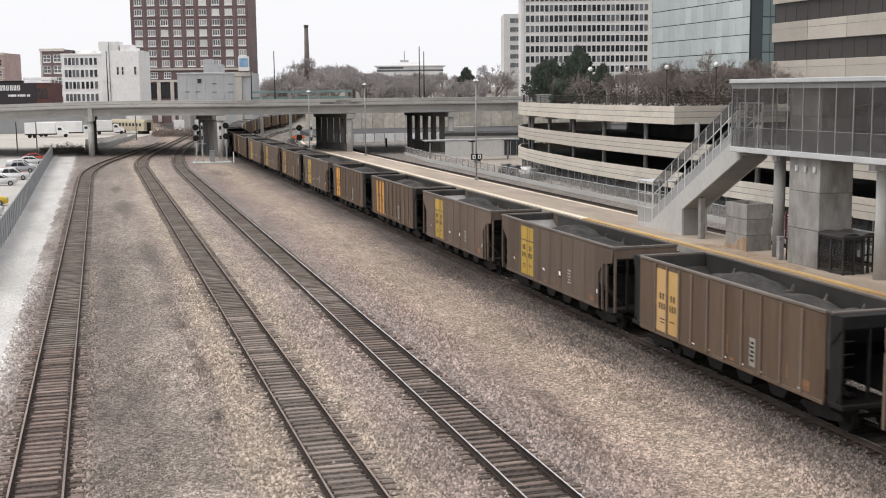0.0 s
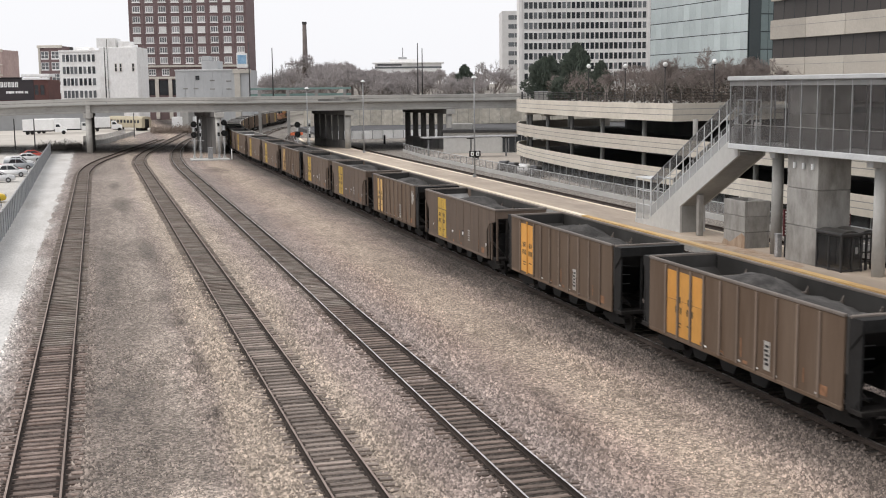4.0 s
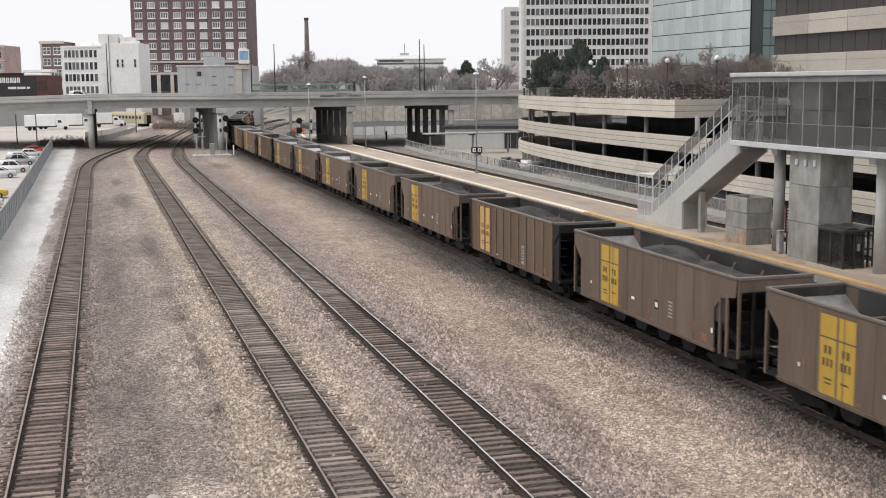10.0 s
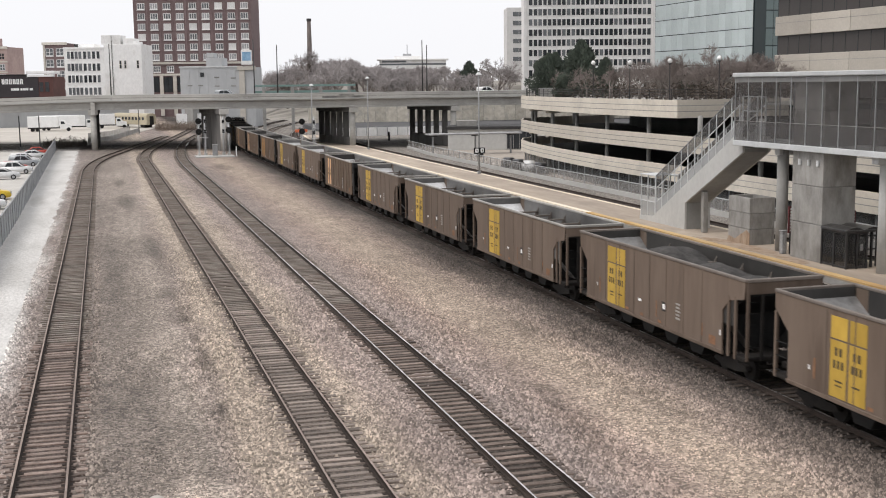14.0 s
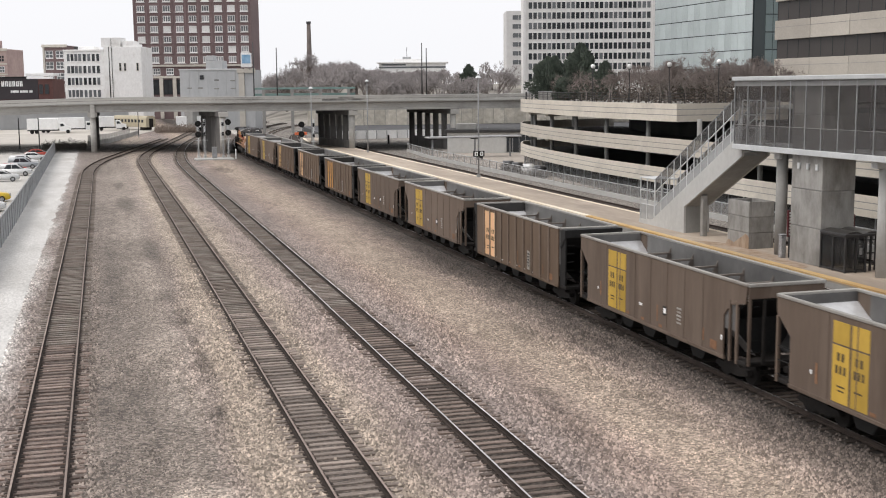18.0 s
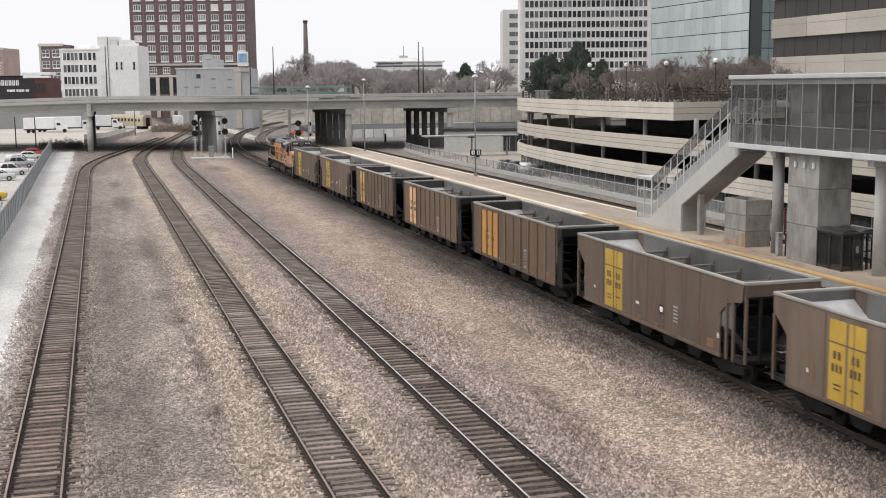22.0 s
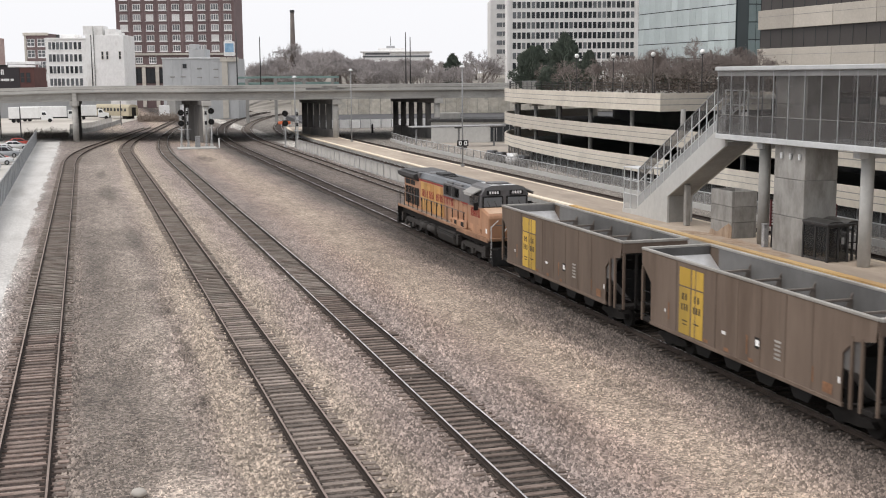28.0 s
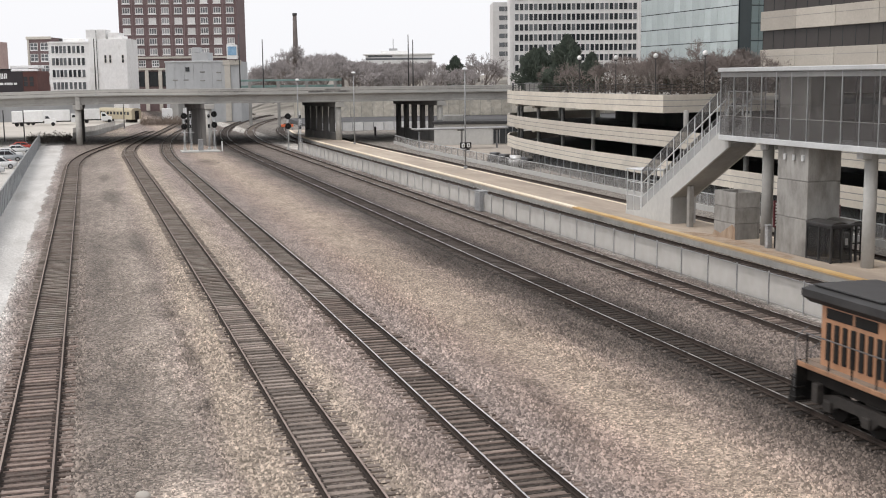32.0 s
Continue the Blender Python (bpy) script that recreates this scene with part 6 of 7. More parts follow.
for i, k in enumerate(ORDER):
    car = copy_thing(KINDS[k], pose(0, 0, 0)) if k in used else KINDS[k]
    used.add(k)
    TRAIN.append((car, 445.90 - PITCH * (i + 1) - 4.45, 5.9))


# ---- locomotive pushing at the end of the train ----
LY = surface("faded_orange_paint", (0.37, 0.19, 0.105), (0.46, 0.25, 0.145), 0.6, 0.8, 5, 0.03, 0, (1, 1, 0.2), (0.29, 0.165, 0.105), 0.6)
LYB = surface("bright_yellow_paint", (0.41, 0.21, 0.062), (0.48, 0.265, 0.09), 0.55, 0.5, 4, 0.03, 0, (1, 1, 0.6), (0.50, 0.30, 0.09), 0.35)
LYD = surface("grimy_orange_paint", (0.22, 0.12, 0.068), (0.36, 0.20, 0.115), 0.7, 1.1, 5, 0.03, 0, (1, 1, 0.6), (0.12, 0.06, 0.035), 0.8)
WALK = surface("dusty_walkway", (0.22, 0.165, 0.125), (0.30, 0.235, 0.185), 0.9, 1.2, 6, 0.05, 0, (1, 1, 1), (0.12, 0.10, 0.085), 0.6)
LGREY = surface("locomotive_grey", (0.085, 0.083, 0.085), (0.14, 0.137, 0.14), 0.55, 0.5, 4, 0.03, 0, (1, 1, 1), (0.085, 0.083, 0.082), 0.45)
LROOF = surface("sooty_roof", (0.02, 0.0195, 0.02), (0.042, 0.041, 0.042), 0.7, 0.7, 5, 0.05)
LRED = surface("faded_red_paint", (0.24, 0.026, 0.02), (0.29, 0.038, 0.028), 0.6, 1, 6, 0.03)
LPALE = surface("pale_peach_paint", (0.50, 0.33, 0.22), (0.58, 0.41, 0.30), 0.6, 1, 6, 0.03)
LTRUCK = surface("dusty_bogie_steel", (0.022, 0.019, 0.017), (0.044, 0.038, 0.034), 0.8, 1.5, 8, 0.1)
VISOR = surface("dusty_visor", (0.25, 0.24, 0.225), (0.32, 0.31, 0.295), 0.7, 1.0, 6, 0.03)
# lighter glass grey holds the windscreen's pale reflection
WSHIELD = glass("pale_windscreen", (0.17, 0.18, 0.19), 0.15)

loco = thing("locomotive", "faded yellow and grey diesel locomotive with a long hood", "locomotive")
# y runs along it: rear (far) at +10.8, cab towards -y
b = bmesh.new()
cbox(b, -1.5, 1.5, -10.75, 10.3, 1.43, 1.62, 0.03)
part("frame", b, LYD, loco, "dirty yellow side sill", False)
b = bmesh.new()
box(b, -1.15, 1.15, -10.4, 10.2, 1.12, 1.64)
part("sill_web", b, GRIME, loco, "black web of the side sill")
for s in (-1, 1):
    b = bmesh.new()
    box(b, s * 1.31 - 0.17, s * 1.31 + 0.17, -6.2, 10.2, 1.615, 1.635)
    part("walkway", b, WALK, loco, "dusty tan walkway")
b = bmesh.new()
box(b, -1.1, 1.1, 9.3, 10.28, 1.616, 1.636)
part("walkway", b, WALK, loco)
b = bmesh.new()
box(b, -1.5, 1.5, 10.31, 10.35, 1.05, 1.8)
part("end_sheet", b, GRIME, loco, "black end sheet")
for a in ((-0.8, -0.3, -8.6, -7.95), (0.0, 0.75, -8.5, -8.0), (-0.7, 0.1, -6.85, -6.3), (0.3, 0.8, -6.8, -6.2)):
    b = bmesh.new()
    box(b, *a, 4.41, 4.425)
    part("worn_patch", b, STEEL_W, loco, "pale worn paint on the cab roof")
b = bmesh.new()
cbox(b, -0.55, 0.55, -5.8, 1.6, 4.2, 4.3, 0.03)
part("roof_hatch", b, LROOF, loco)
b = bmesh.new()
cbox(b, -0.6, 0.6, 4.0, 5.3, 4.2, 4.3, 0.03)
part("roof_hatch", b, LGREY, loco)
b = bmesh.new()
prism(b, [(-1.12, 1.6), (-1.12, 3.85), (-0.95, 4.2), (0.95, 4.2), (1.12, 3.85), (1.12, 1.6)], -5.9, 9.15, "y")
part("long_hood", b, LY, loco)
b = bmesh.new()
prism(b, [(-1.13, 3.84), (-1.15, 3.92), (-0.98, 4.24), (0.98, 4.24), (1.15, 3.92), (1.13, 3.84)], -5.9, 9.2, "y")
part("hood_roof", b, surface("blue_grey_roof", (0.10, 0.108, 0.12), (0.17, 0.18, 0.195), 0.45, 0.6, 4, 0.03, 0.1, (1, 1, 1), (0.07, 0.072, 0.078), 0.5), loco, "blue-grey roof", False)
for s in (-1, 1):
    b = bmesh.new()
    box(b, s * 1.135 - 0.01, s * 1.135 + 0.01, -5.9, 6.4, 3.72, 3.82)
    part("roof_stripe", b, LRED, loco, "thin red stripe")
    # brighter doors on the hood
    for k in range(7):
        b = bmesh.new()
        cbox(b, s * 1.145 - 0.02, s * 1.145 + 0.02, -0.55 + 0.815 * k, 0.2 + 0.815 * k, 1.72, 3.68, 0.012)
        d = part("hood_door", b, LYB, loco)
        b = bmesh.new()
        box(b, s * 1.172 - 0.012, s * 1.172 + 0.012, 0.06 + 0.815 * k, 0.12 + 0.815 * k, 2.3, 2.55)
        part("latch", b, STEEL_D, d)
    for k in range(5):
        b = bmesh.new()
        cbox(b, s * 1.14 - 0.018, s * 1.14 + 0.018, -5.6 + 0.95 * k, -4.75 + 0.95 * k, 1.72, 3.3, 0.012)
        part("hood_door", b, LY, loco)
    # radiator end: dark openings
    for k in range(9):
        b = bmesh.new()
        cbox(b, s * 1.19 - 0.03, s * 1.19 + 0.03, 5.5 + 0.43 * k, 5.5 + 0.43 * k + (0.3 if k < 2 else 0.22), 1.85, 3.1, 0.012)
        part("grille", b, BLACK, loco, "dark radiator grille")
    b = bmesh.new()
    for y0, y1 in ((6.6, 7.7), (7.85, 9.2)):
        box(b, s * 1.18 - 0.01, s * 1.18 + 0.01, y0, y1, 3.24, 3.58)
    part("grille", b, BLACK, loco)
    # the painted name is left as plain red strokes
    for k in range(12):
        y = 4.75 - 0.6 * k if k < 5 else 1.2 - 0.56 * (k - 5)
        strokes = ((0.12, 0.14),) if k in (2, 8, 10) else ((0.0, 0.14), (0.28, 0.14))
        for o, w in strokes:
            b = bmesh.new()
            cbox(b, s * 1.172 - 0.008, s * 1.172 + 0.008, y - o - w, y - o, 2.66, 3.16, 0.004)
            part("flank_mark", b, LRED, loco, "plain red mark")
    for k in range(4):
        for o in (0.0, 0.2):
            b = bmesh.new()
            cbox(b, s * 1.51 - 0.012, s * 1.51 + 0.012, -8.45 + 0.44 * k + o, -8.35 + 0.44 * k + o, 2.48, 3.0, 0.004)
            part("cab_mark", b, LRED, loco, "plain red mark")
    # panel of three tall doors next to the yellow ones, and the red line under the grey band
    for k in range(2):
        b = bmesh.new()
        cbox(b, s * 1.148 - 0.02, s * 1.148 + 0.02, -2.5 + 0.95 * k, -1.62 + 0.95 * k, 1.72, 3.15, 0.012)
        part("hood_door", b, LY, loco)
    for y0, y1 in ((-6.15, -4.7), (-2.7, -0.75)):
        b = bmesh.new()
        box(b, s * 1.2 - 0.075, s * 1.2 + 0.075, y0, y1, 3.12, 3.195)
        part("red_line", b, LRED, loco, "thin red line")
    # dark vents and rusty hatches low on the body beside the cab
    for y0, y1, z0, z1, mat in ((-4.4, -3.9, 1.72, 1.98, BLACK), (-5.9, -5.3, 1.72, 2.0, BLACK), (-3.5, -3.15, 1.74, 1.95, RUSTY)):
        b = bmesh.new()
        cbox(b, s * 1.505 - 0.012, s * 1.505 + 0.012, y0, y1, z0, z1, 0.006)
        part("low_vent", b, mat, loco)
    # grey upper band with dark vents behind the cab
    b = bmesh.new()
    cbox(b, s * 1.2 - 0.07, s * 1.2 + 0.07, -6.15, -0.75, 3.2, 4.1, 0.03)
    band = part("upper_band", b, LGREY, loco, "grey upper band of the hood")
    for y0, y1 in ((-1.5, -0.95), (-3.35, -2.75), (-2.6, -2.0)):
        b = bmesh.new()
        cbox(b, s * 1.275 - 0.012, s * 1.275 + 0.012, y0, y1, 3.32, 3.98, 0.008)
        part("vent", b, BLACK, band)
    b = bmesh.new()
    cbox(b, s * 1.515 - 0.008, s * 1.515 + 0.008, -9.85, -9.62, 1.7, 1.98, 0.004)
    part("white_plate", b, WHITE, loco, "small white plate")
    for k, (y0, z0, w, h) in enumerate(((-9.4, 1.75, 0.5, 0.25), (-5.4, 1.75, 0.7, 0.2), (-7.5, 1.68, 0.6, 0.14), (-3.6, 1.7, 0.4, 0.3))):
        b = bmesh.new()
        xx = 1.508 if y0 < -6.2 else 1.478
        box(b, s * xx - 0.004, s * xx + 0.004, y0, y0 + w, z0, z0 + h)
        part("rust_patch", b, RUSTY, loco, "rust patch")
    # battery boxes and steps beside the cab
    b = bmesh.new()
    cbox(b, s * 1.33 - 0.17, s * 1.33 + 0.17, -6.2, -3.0, 1.62, 2.05, 0.03)
    part("battery_box", b, LY, loco)
    # walkway railing
    b = bmesh.new()
    cyl(b, (s * 1.46, -5.9, 2.62), (s * 1.46, 9.9, 2.62), 0.025, 6)
    part("hand_rail", b, LGREY, loco)
    for k in range(14):
        b = bmesh.new()
        y = -5.8 + 1.2 * k
        cyl(b, (s * 1.46, y, 1.6), (s * 1.46, y, 2.63), 0.032, 6)
        part("rail_post", b, BLACK, loco)
# radiator overhang
b = bmesh.new()
prism(b, [(-1.18, 3.62), (-1.52, 3.86), (-1.52, 4.1), (-0.9, 4.22), (0.9, 4.22), (1.52, 4.1), (1.52, 3.86), (1.18, 3.62)], 5.7, 10.15, "y")
part("radiator", b, LROOF, loco, "dark overhanging radiator housing")
b = bmesh.new()
cbox(b, -1.2, 1.2, 6.4, 9.9, 4.19, 4.26, 0.02)
part("radiator_screen", b, STEEL_D, loco)
b = bmesh.new()
cbox(b, -1.17, 1.17, 5.2, 9.5, 1.6, 3.66, 0.03)
part("radiator_room", b, LY, loco)
b = bmesh.new()
cbox(b, -1.2, 1.2, 5.35, 5.72, 3.9, 4.26, 0.03)
part("radiator_end", b, LGREY, loco)
b = bmesh.new()
cbox(b, -0.45, 0.45, 2.0, 3.7, 4.1, 4.42, 0.04)
part("exhaust", b, LROOF, loco)
b = bmesh.new()
for k in (-0.2, 0.0, 0.2):
    cyl(b, (k, 0.7, 4.3), (k, 1.15, 4.3), 0.06, 10, 0.12)
box(b, -0.25, 0.25, 0.85, 0.95, 4.1, 4.26)
part("horn", b, BLACK, loco)
for y0, y1 in ((-2.4, -1.2), (-4.4, -2.9)):
    b = bmesh.new()
    cbox(b, -1.16, 1.16, y0, y1, 3.4, 4.22, 0.04)
    part("blower_housing", b, LGREY, loco)
    for s in (-1, 1):
        b = bmesh.new()
        cbox(b, s * 1.25 - 0.02, s * 1.25 + 0.02, y0 + 0.2, y1 - 0.2, 3.35, 3.95, 0.01)
        part("vent", b, BLACK, loco)
# cab
b = bmesh.new()
cbox(b, -1.5, 1.5, -8.75, -6.2, 1.44, 3.1, 0.03)
part("cab", b, LY, loco)
b = bmesh.new()
prism(b, [(-1.49, 3.08), (-1.49, 3.86), (-1.18, 4.28), (-0.8, 4.38), (0.8, 4.38), (1.18, 4.28), (1.49, 3.86), (1.49, 3.08)], -8.7, -6.2, "y")
part("cab_upper", b, LGREY, loco, "grey upper cab")
b = bmesh.new()
prism(b, [(-1.5, 3.86), (-1.21, 4.31), (-0.82, 4.42), (0.82, 4.42), (1.21, 4.31), (1.5, 3.86), (1.15, 4.1), (-1.15, 4.1)], -8.75, -6.1, "y")
part("cab_roof", b, LGREY, loco, "grey cab roof")
b = bmesh.new()
cbox(b, -0.6, 0.6, -7.9, -6.9, 4.4, 4.52, 0.04)
part("air_conditioner", b, LGREY, loco)
for s in (-1, 1):
    for y0, y1 in ((-8.35, -7.5), (-7.4, -6.6)):
        b = bmesh.new()
        cbox(b, s * 1.51 - 0.02, s * 1.51 + 0.02, y0, y1, 3.16, 3.8, 0.02)
        part("cab_window", b, W_DARK, loco)
    b = bmesh.new()
    prism(b, [(s * 1.4, 4.14), (s * 1.95, 3.9), (s * 1.97, 3.95), (s * 1.4, 4.22)], -8.5, -6.55, "y")
    vis = part("sun_visor", b, VISOR, loco, "pale grey sun visor")
    b = bmesh.new()
    prism(b, [(s * 1.93, 3.92), (s * 1.98, 3.8), (s * 2.0, 3.81), (s * 1.96, 3.94)], -8.3, -6.9, "y")
    part("visor_flap", b, VISOR, vis)
    b = bmesh.new()
    cbox(b, s * 1.72 - 0.14, s * 1.72 + 0.14, -8.42, -8.38, 2.95, 3.4, 0.01)
    part("mirror", b, BLACK, loco)
    b = bmesh.new()
    cbox(b, s * 0.76 - 0.66, s * 0.76 + 0.66, -8.77, -8.69, 3.1, 3.8, 0.035)
    ws = part("windscreen_frame", b, BLACK, loco, "black rubber-edged windscreen surround")
    b = bmesh.new()
    cbox(b, s * 0.76 - 0.57, s * 0.76 + 0.57, -8.79, -8.76, 3.17, 3.72, 0.012)
    part("windscreen", b, WSHIELD, ws)
    for dx in (-0.2, 0.25):
        b = bmesh.new()
        cyl(b, (s * 0.76 + dx, -8.8, 3.15), (s * 0.76 + dx - 0.16, -8.8, 3.5), 0.012, 5)
        part("wiper", b, BLACK, ws)
    b = bmesh.new()
    cbox(b, s * 0.72 - 0.42, s * 0.72 + 0.42, -8.84, -8.7, 3.88, 4.14, 0.02)
    nb = part("number_board", b, BLACK, loco, "dark number board")
    for k in range(4):
        b = bmesh.new()
        box(b, s * 0.72 - 0.29 + 0.16 * k, s * 0.72 - 0.19 + 0.16 * k, -8.85, -8.841, 3.93, 4.09)
        part("number_bar", b, WHITE, nb)
b = bmesh.new()
prism(b, [(-10.05, 1.4), (-10.05, 2.68), (-9.9, 2.84), (-8.7, 3.1), (-8.7, 1.4)], -1.5, 1.5, "x")
bmesh.ops.bevel(b, geom=b.edges[:], offset=0.07, segments=1, affect="EDGES")
part("nose", b, LY, loco)
# nose top a step paler than the orange sides
b = bmesh.new()
prism(b, [(-9.8, 2.845), (-8.78, 3.07), (-8.78, 3.115), (-9.8, 2.89)], -1.36, 1.36, "x")
part("nose_top", b, LPALE, loco)
for e, nm in ((-10.95, 1), (10.5, -1)):
    b = bmesh.new()
    prism(b, [(e - 0.12 * nm, 1.25), (e + 0.1 * nm, 1.25), (e + 0.1 * nm, 0.35), (e - 0.3 * nm, 0.2), (e - 0.3 * nm, 0.3)], -1.45, 1.45, "x")
    part("pilot", b, BLACK, loco, "black pilot plate")
    for s in (-1, 1):
        for z in (0.45, 0.8, 1.15):
            b = bmesh.new()
            cbox(b, s * 1.3 - 0.22, s * 1.3 + 0.22, e - 0.16, e + 0.16, z, z + 0.05, 0.01)
            part("step", b, LTRUCK if nm > 0 else GRIME, loco)
        b = bmesh.new()
        cyl(b, (s * 1.45, e, 0.5), (s * 1.45, e, 2.3), 0.025, 6)
        cyl(b, (s * 1.45, e, 2.3), (s * 1.0, e - 0.02, 2.7), 0.025, 6)
        part("grab_rail", b, STEEL_W if nm > 0 else LGREY, loco)
    for x in (-0.75, 0.75):
        b = bmesh.new()
        cyl(b, (x, e - 0.12 * nm, 0.75), (x, e - 0.12 * nm, 1.9), 0.025, 6)
        cyl(b, (x, e - 0.12 * nm, 1.9), (x + (0.45 if x < 0 else -0.45), e + 0.3 * nm, 2.3), 0.025, 6)
        part("grab_rail", b, STEEL_W if nm > 0 else LGREY, loco, "bent pale grab rail")
    b = bmesh.new()
    cyl(b, (-1.2, e, 2.4), (1.2, e, 2.4), 0.022, 6)
    part("end_rail", b, LGREY, loco)
    b = bmesh.new()
    cbox(b, -0.2, 0.2, e - 0.65, e + 0.65, 0.7, 1.0, 0.05)
    part("coupler", b, GRIME, loco)
# underframe
b = bmesh.new()
prism(b, [(-1.3, 1.2), (-1.4, 0.9), (-1.2, 0.35), (1.2, 0.35), (1.4, 0.9), (1.3, 1.2)], -3.3, 0.6, "y")
bmesh.ops.bevel(b, geom=b.edges[:], offset=0.08, segments=1, affect="EDGES")
part("fuel_tank", b, LTRUCK, loco)
for s in (-1, 1):
    for y in (0.9, 2.75):
        b = bmesh.new()
        cyl(b, (s * 1.2, y, 0.86), (s * 1.2, y + 1.6, 0.86), 0.3, 16)
        part("air_tank", b, LTRUCK, loco, "", True)
    b = bmesh.new()
    cbox(b, s * 1.2 - 0.2, s * 1.2 + 0.2, 0.65, 0.85, 0.5, 1.2, 0.03)
    part("filter_box", b, GRIME, loco)
LOCO_WHEELS = wheelset_mesh(0.53)
for y in (-6.9, 6.9):
    b = bmesh.new()
    for x in (-1.08, 1.08):
        prism(b, [(-2.5, 0.5), (-2.45, 0.8), (-1.7, 0.98), (1.7, 0.98), (2.45, 0.8), (2.5, 0.5), (2.1, 0.35), (1.5, 0.62), (0.5, 0.62), (0.2, 0.34), (-0.2, 0.34), (-0.5, 0.62), (-1.5, 0.62), (-2.1, 0.35)], x - 0.1, x + 0.1, "x")
    box(b, -1.0, 1.0, -0.4, 0.4, 0.6, 1.05)
    tr = part("bogie", b, LTRUCK, loco)
    tr.location = (0, y, 0)
    for dy in (-2.0, 0, 2.0):
        piece("wheelset", LOCO_WHEELS, tr, pose(0, dy, 0.53))
        for x in (-1.2, 1.2):
            b = bmesh.new()
            cbox(b, x - 0.1, x + 0.1, dy - 0.2, dy + 0.2, 0.36, 0.72, 0.03)
            part("axle_box", b, LTRUCK, tr)
# skirt plates below the cab, pipes and sand boxes
for s in (-1, 1):
    for y0, y1, z0 in ((-10.5, -8.5, 1.5), (-8.5, -6.2, 1.48), (-6.2, -4.4, 1.5)):
        b = bmesh.new()
        cbox(b, s * 1.5 - 0.03, s * 1.5 + 0.03, y0, y1 - 0.03, z0, 1.74, 0.01)
        part("skirt_plate", b, LYD, loco, "dirty rust-marked skirt plate")
    for z, r in ((1.12, 0.04), (0.98, 0.03)):
        b = bmesh.new()
        cyl(b, (s * 1.36, -4.4, z), (s * 1.36, 4.4, z), r, 8)
        part("pipe", b, GRIME, loco)
    for y in (-9.6, -4.2, 4.25, 9.4):
        b = bmesh.new()
        cbox(b, s * 1.28 - 0.14, s * 1.28 + 0.14, y - 0.16, y + 0.16, 0.55, 1.2, 0.03)
        part("sand_box", b, LTRUCK, loco)
    for k in range(3):
        b = bmesh.new()
        cbox(b, s * 1.5 - 0.012, s * 1.5 + 0.045, -9.2 + 1.35 * k, -8.5 + 1.35 * k, 1.72, 2.15, 0.012)
        part("locker_door", b, LY, loco)
# the deck stands above the underframe; the cab and nose are raised again and set forward
CAB = ("cab", "cab_upper", "cab_roof", "air_conditioner", "cab_window", "sun_visor", "mirror", "windscreen_frame", "number_board", "nose", "nose_top", "cab_mark", "white_plate", "worn_patch")
LOW = ("bogie", "fuel_tank", "air_tank", "filter_box", "pilot", "step", "coupler", "pipe", "sand_box", "sill_web", "end_sheet", "skirt_plate")
for ch in loco.children:
    kind = ch.name.split(".")[0]
    if kind in CAB:
        ch.location = (0, -0.55, 0.34)
    elif kind not in LOW:
        ch.location = (0, 0, 0.18)
TRAIN.append((loco, 445.0, 6.9))


# ---- signals on masts ----
def signal(x, y, z1, heads, face, disc=True):
    s = thing("railway_signal", "silver signal mast with black round-backed lights" if disc else "silver signal mast with black heads seen from behind", "railway signal", "signals of the yard", (x, y, -0.21, face))
    b = bmesh.new()
    cyl(b, (0, 0, 0), (0, 0, z1), 0.09, 10, 0.07)
    part("mast", b, STEEL_W, s, "", True)
    b = bmesh.new()
    cbox(b, -0.25, 0.25, -0.25, 0.25, -0.1, 0.35, 0.03)
    part("base", b, CONC, s)
    for z in heads:
        b = bmesh.new()
        if disc:
            cyl(b, (0, -0.26, z), (0, -0.22, z), 0.5, 22)
        cbox(b, -0.2, 0.2, -0.22, 0.12, z - 0.3, z + 0.3, 0.03)
        h = part("head", b, BLACK, s)
        b = bmesh.new()
        cyl(b, (0, -0.27, z), (0, -0.55, z + 0.02), 0.15, 14, 0.14, False)
        part("hood", b, BLACK, h)
        b = bmesh.new()
        cyl(b, (0, -0.262, z), (0, -0.272, z), 0.12, 14)
        part("lens", b, W_DARK, h)
    b = bmesh.new()
    for k in range(int(z1 / 0.35)):
        cyl(b, (-0.2, 0.16, 0.4 + 0.35 * k), (0.2, 0.16, 0.4 + 0.35 * k), 0.014, 5)
    for u in (-0.2, 0.2):
        cyl(b, (u, 0.16, 0.2), (u, 0.16, z1), 0.018, 5)
    part("ladder", b, STEEL_W, s)
    b = bmesh.new()
    cbox(b, -0.5, 0.5, 0.1, 0.45, heads[-1] - 1.0, heads[-1] - 0.95, 0.01)
    part("step", b, STEEL_W, s)
    return s


pad = bmesh.new()
cbox(pad, 14.4, 20.6, 194.2, 198.4, -0.4, -0.02, 0.05)
setting("signal_pad", pad, CONC, "pale concrete pad under the signals", "pad")
for a in (signal(15.1, 197.0, 6.0, (5.65, 3.9), 0), signal(16.2, 198.0, 6.4, (5.6, 3.9), 180, False), signal(20.0, 197.2, 6.2, (5.85, 4.1), 0), signal(19.2, 198.0, 6.3, (5.5, 3.9), 180, False)):
    a.location.z = -0.02
signal(31.6, 193.4, 5.9, (5.55, 3.95), 0)
signal(33.2, 191.0, 6.4, (5.5, 3.8), 180, False)
case = thing("relay_case", "grey metal relay case beside the signals", "relay case", "", (17.6, 196.3, -0.02, 0))
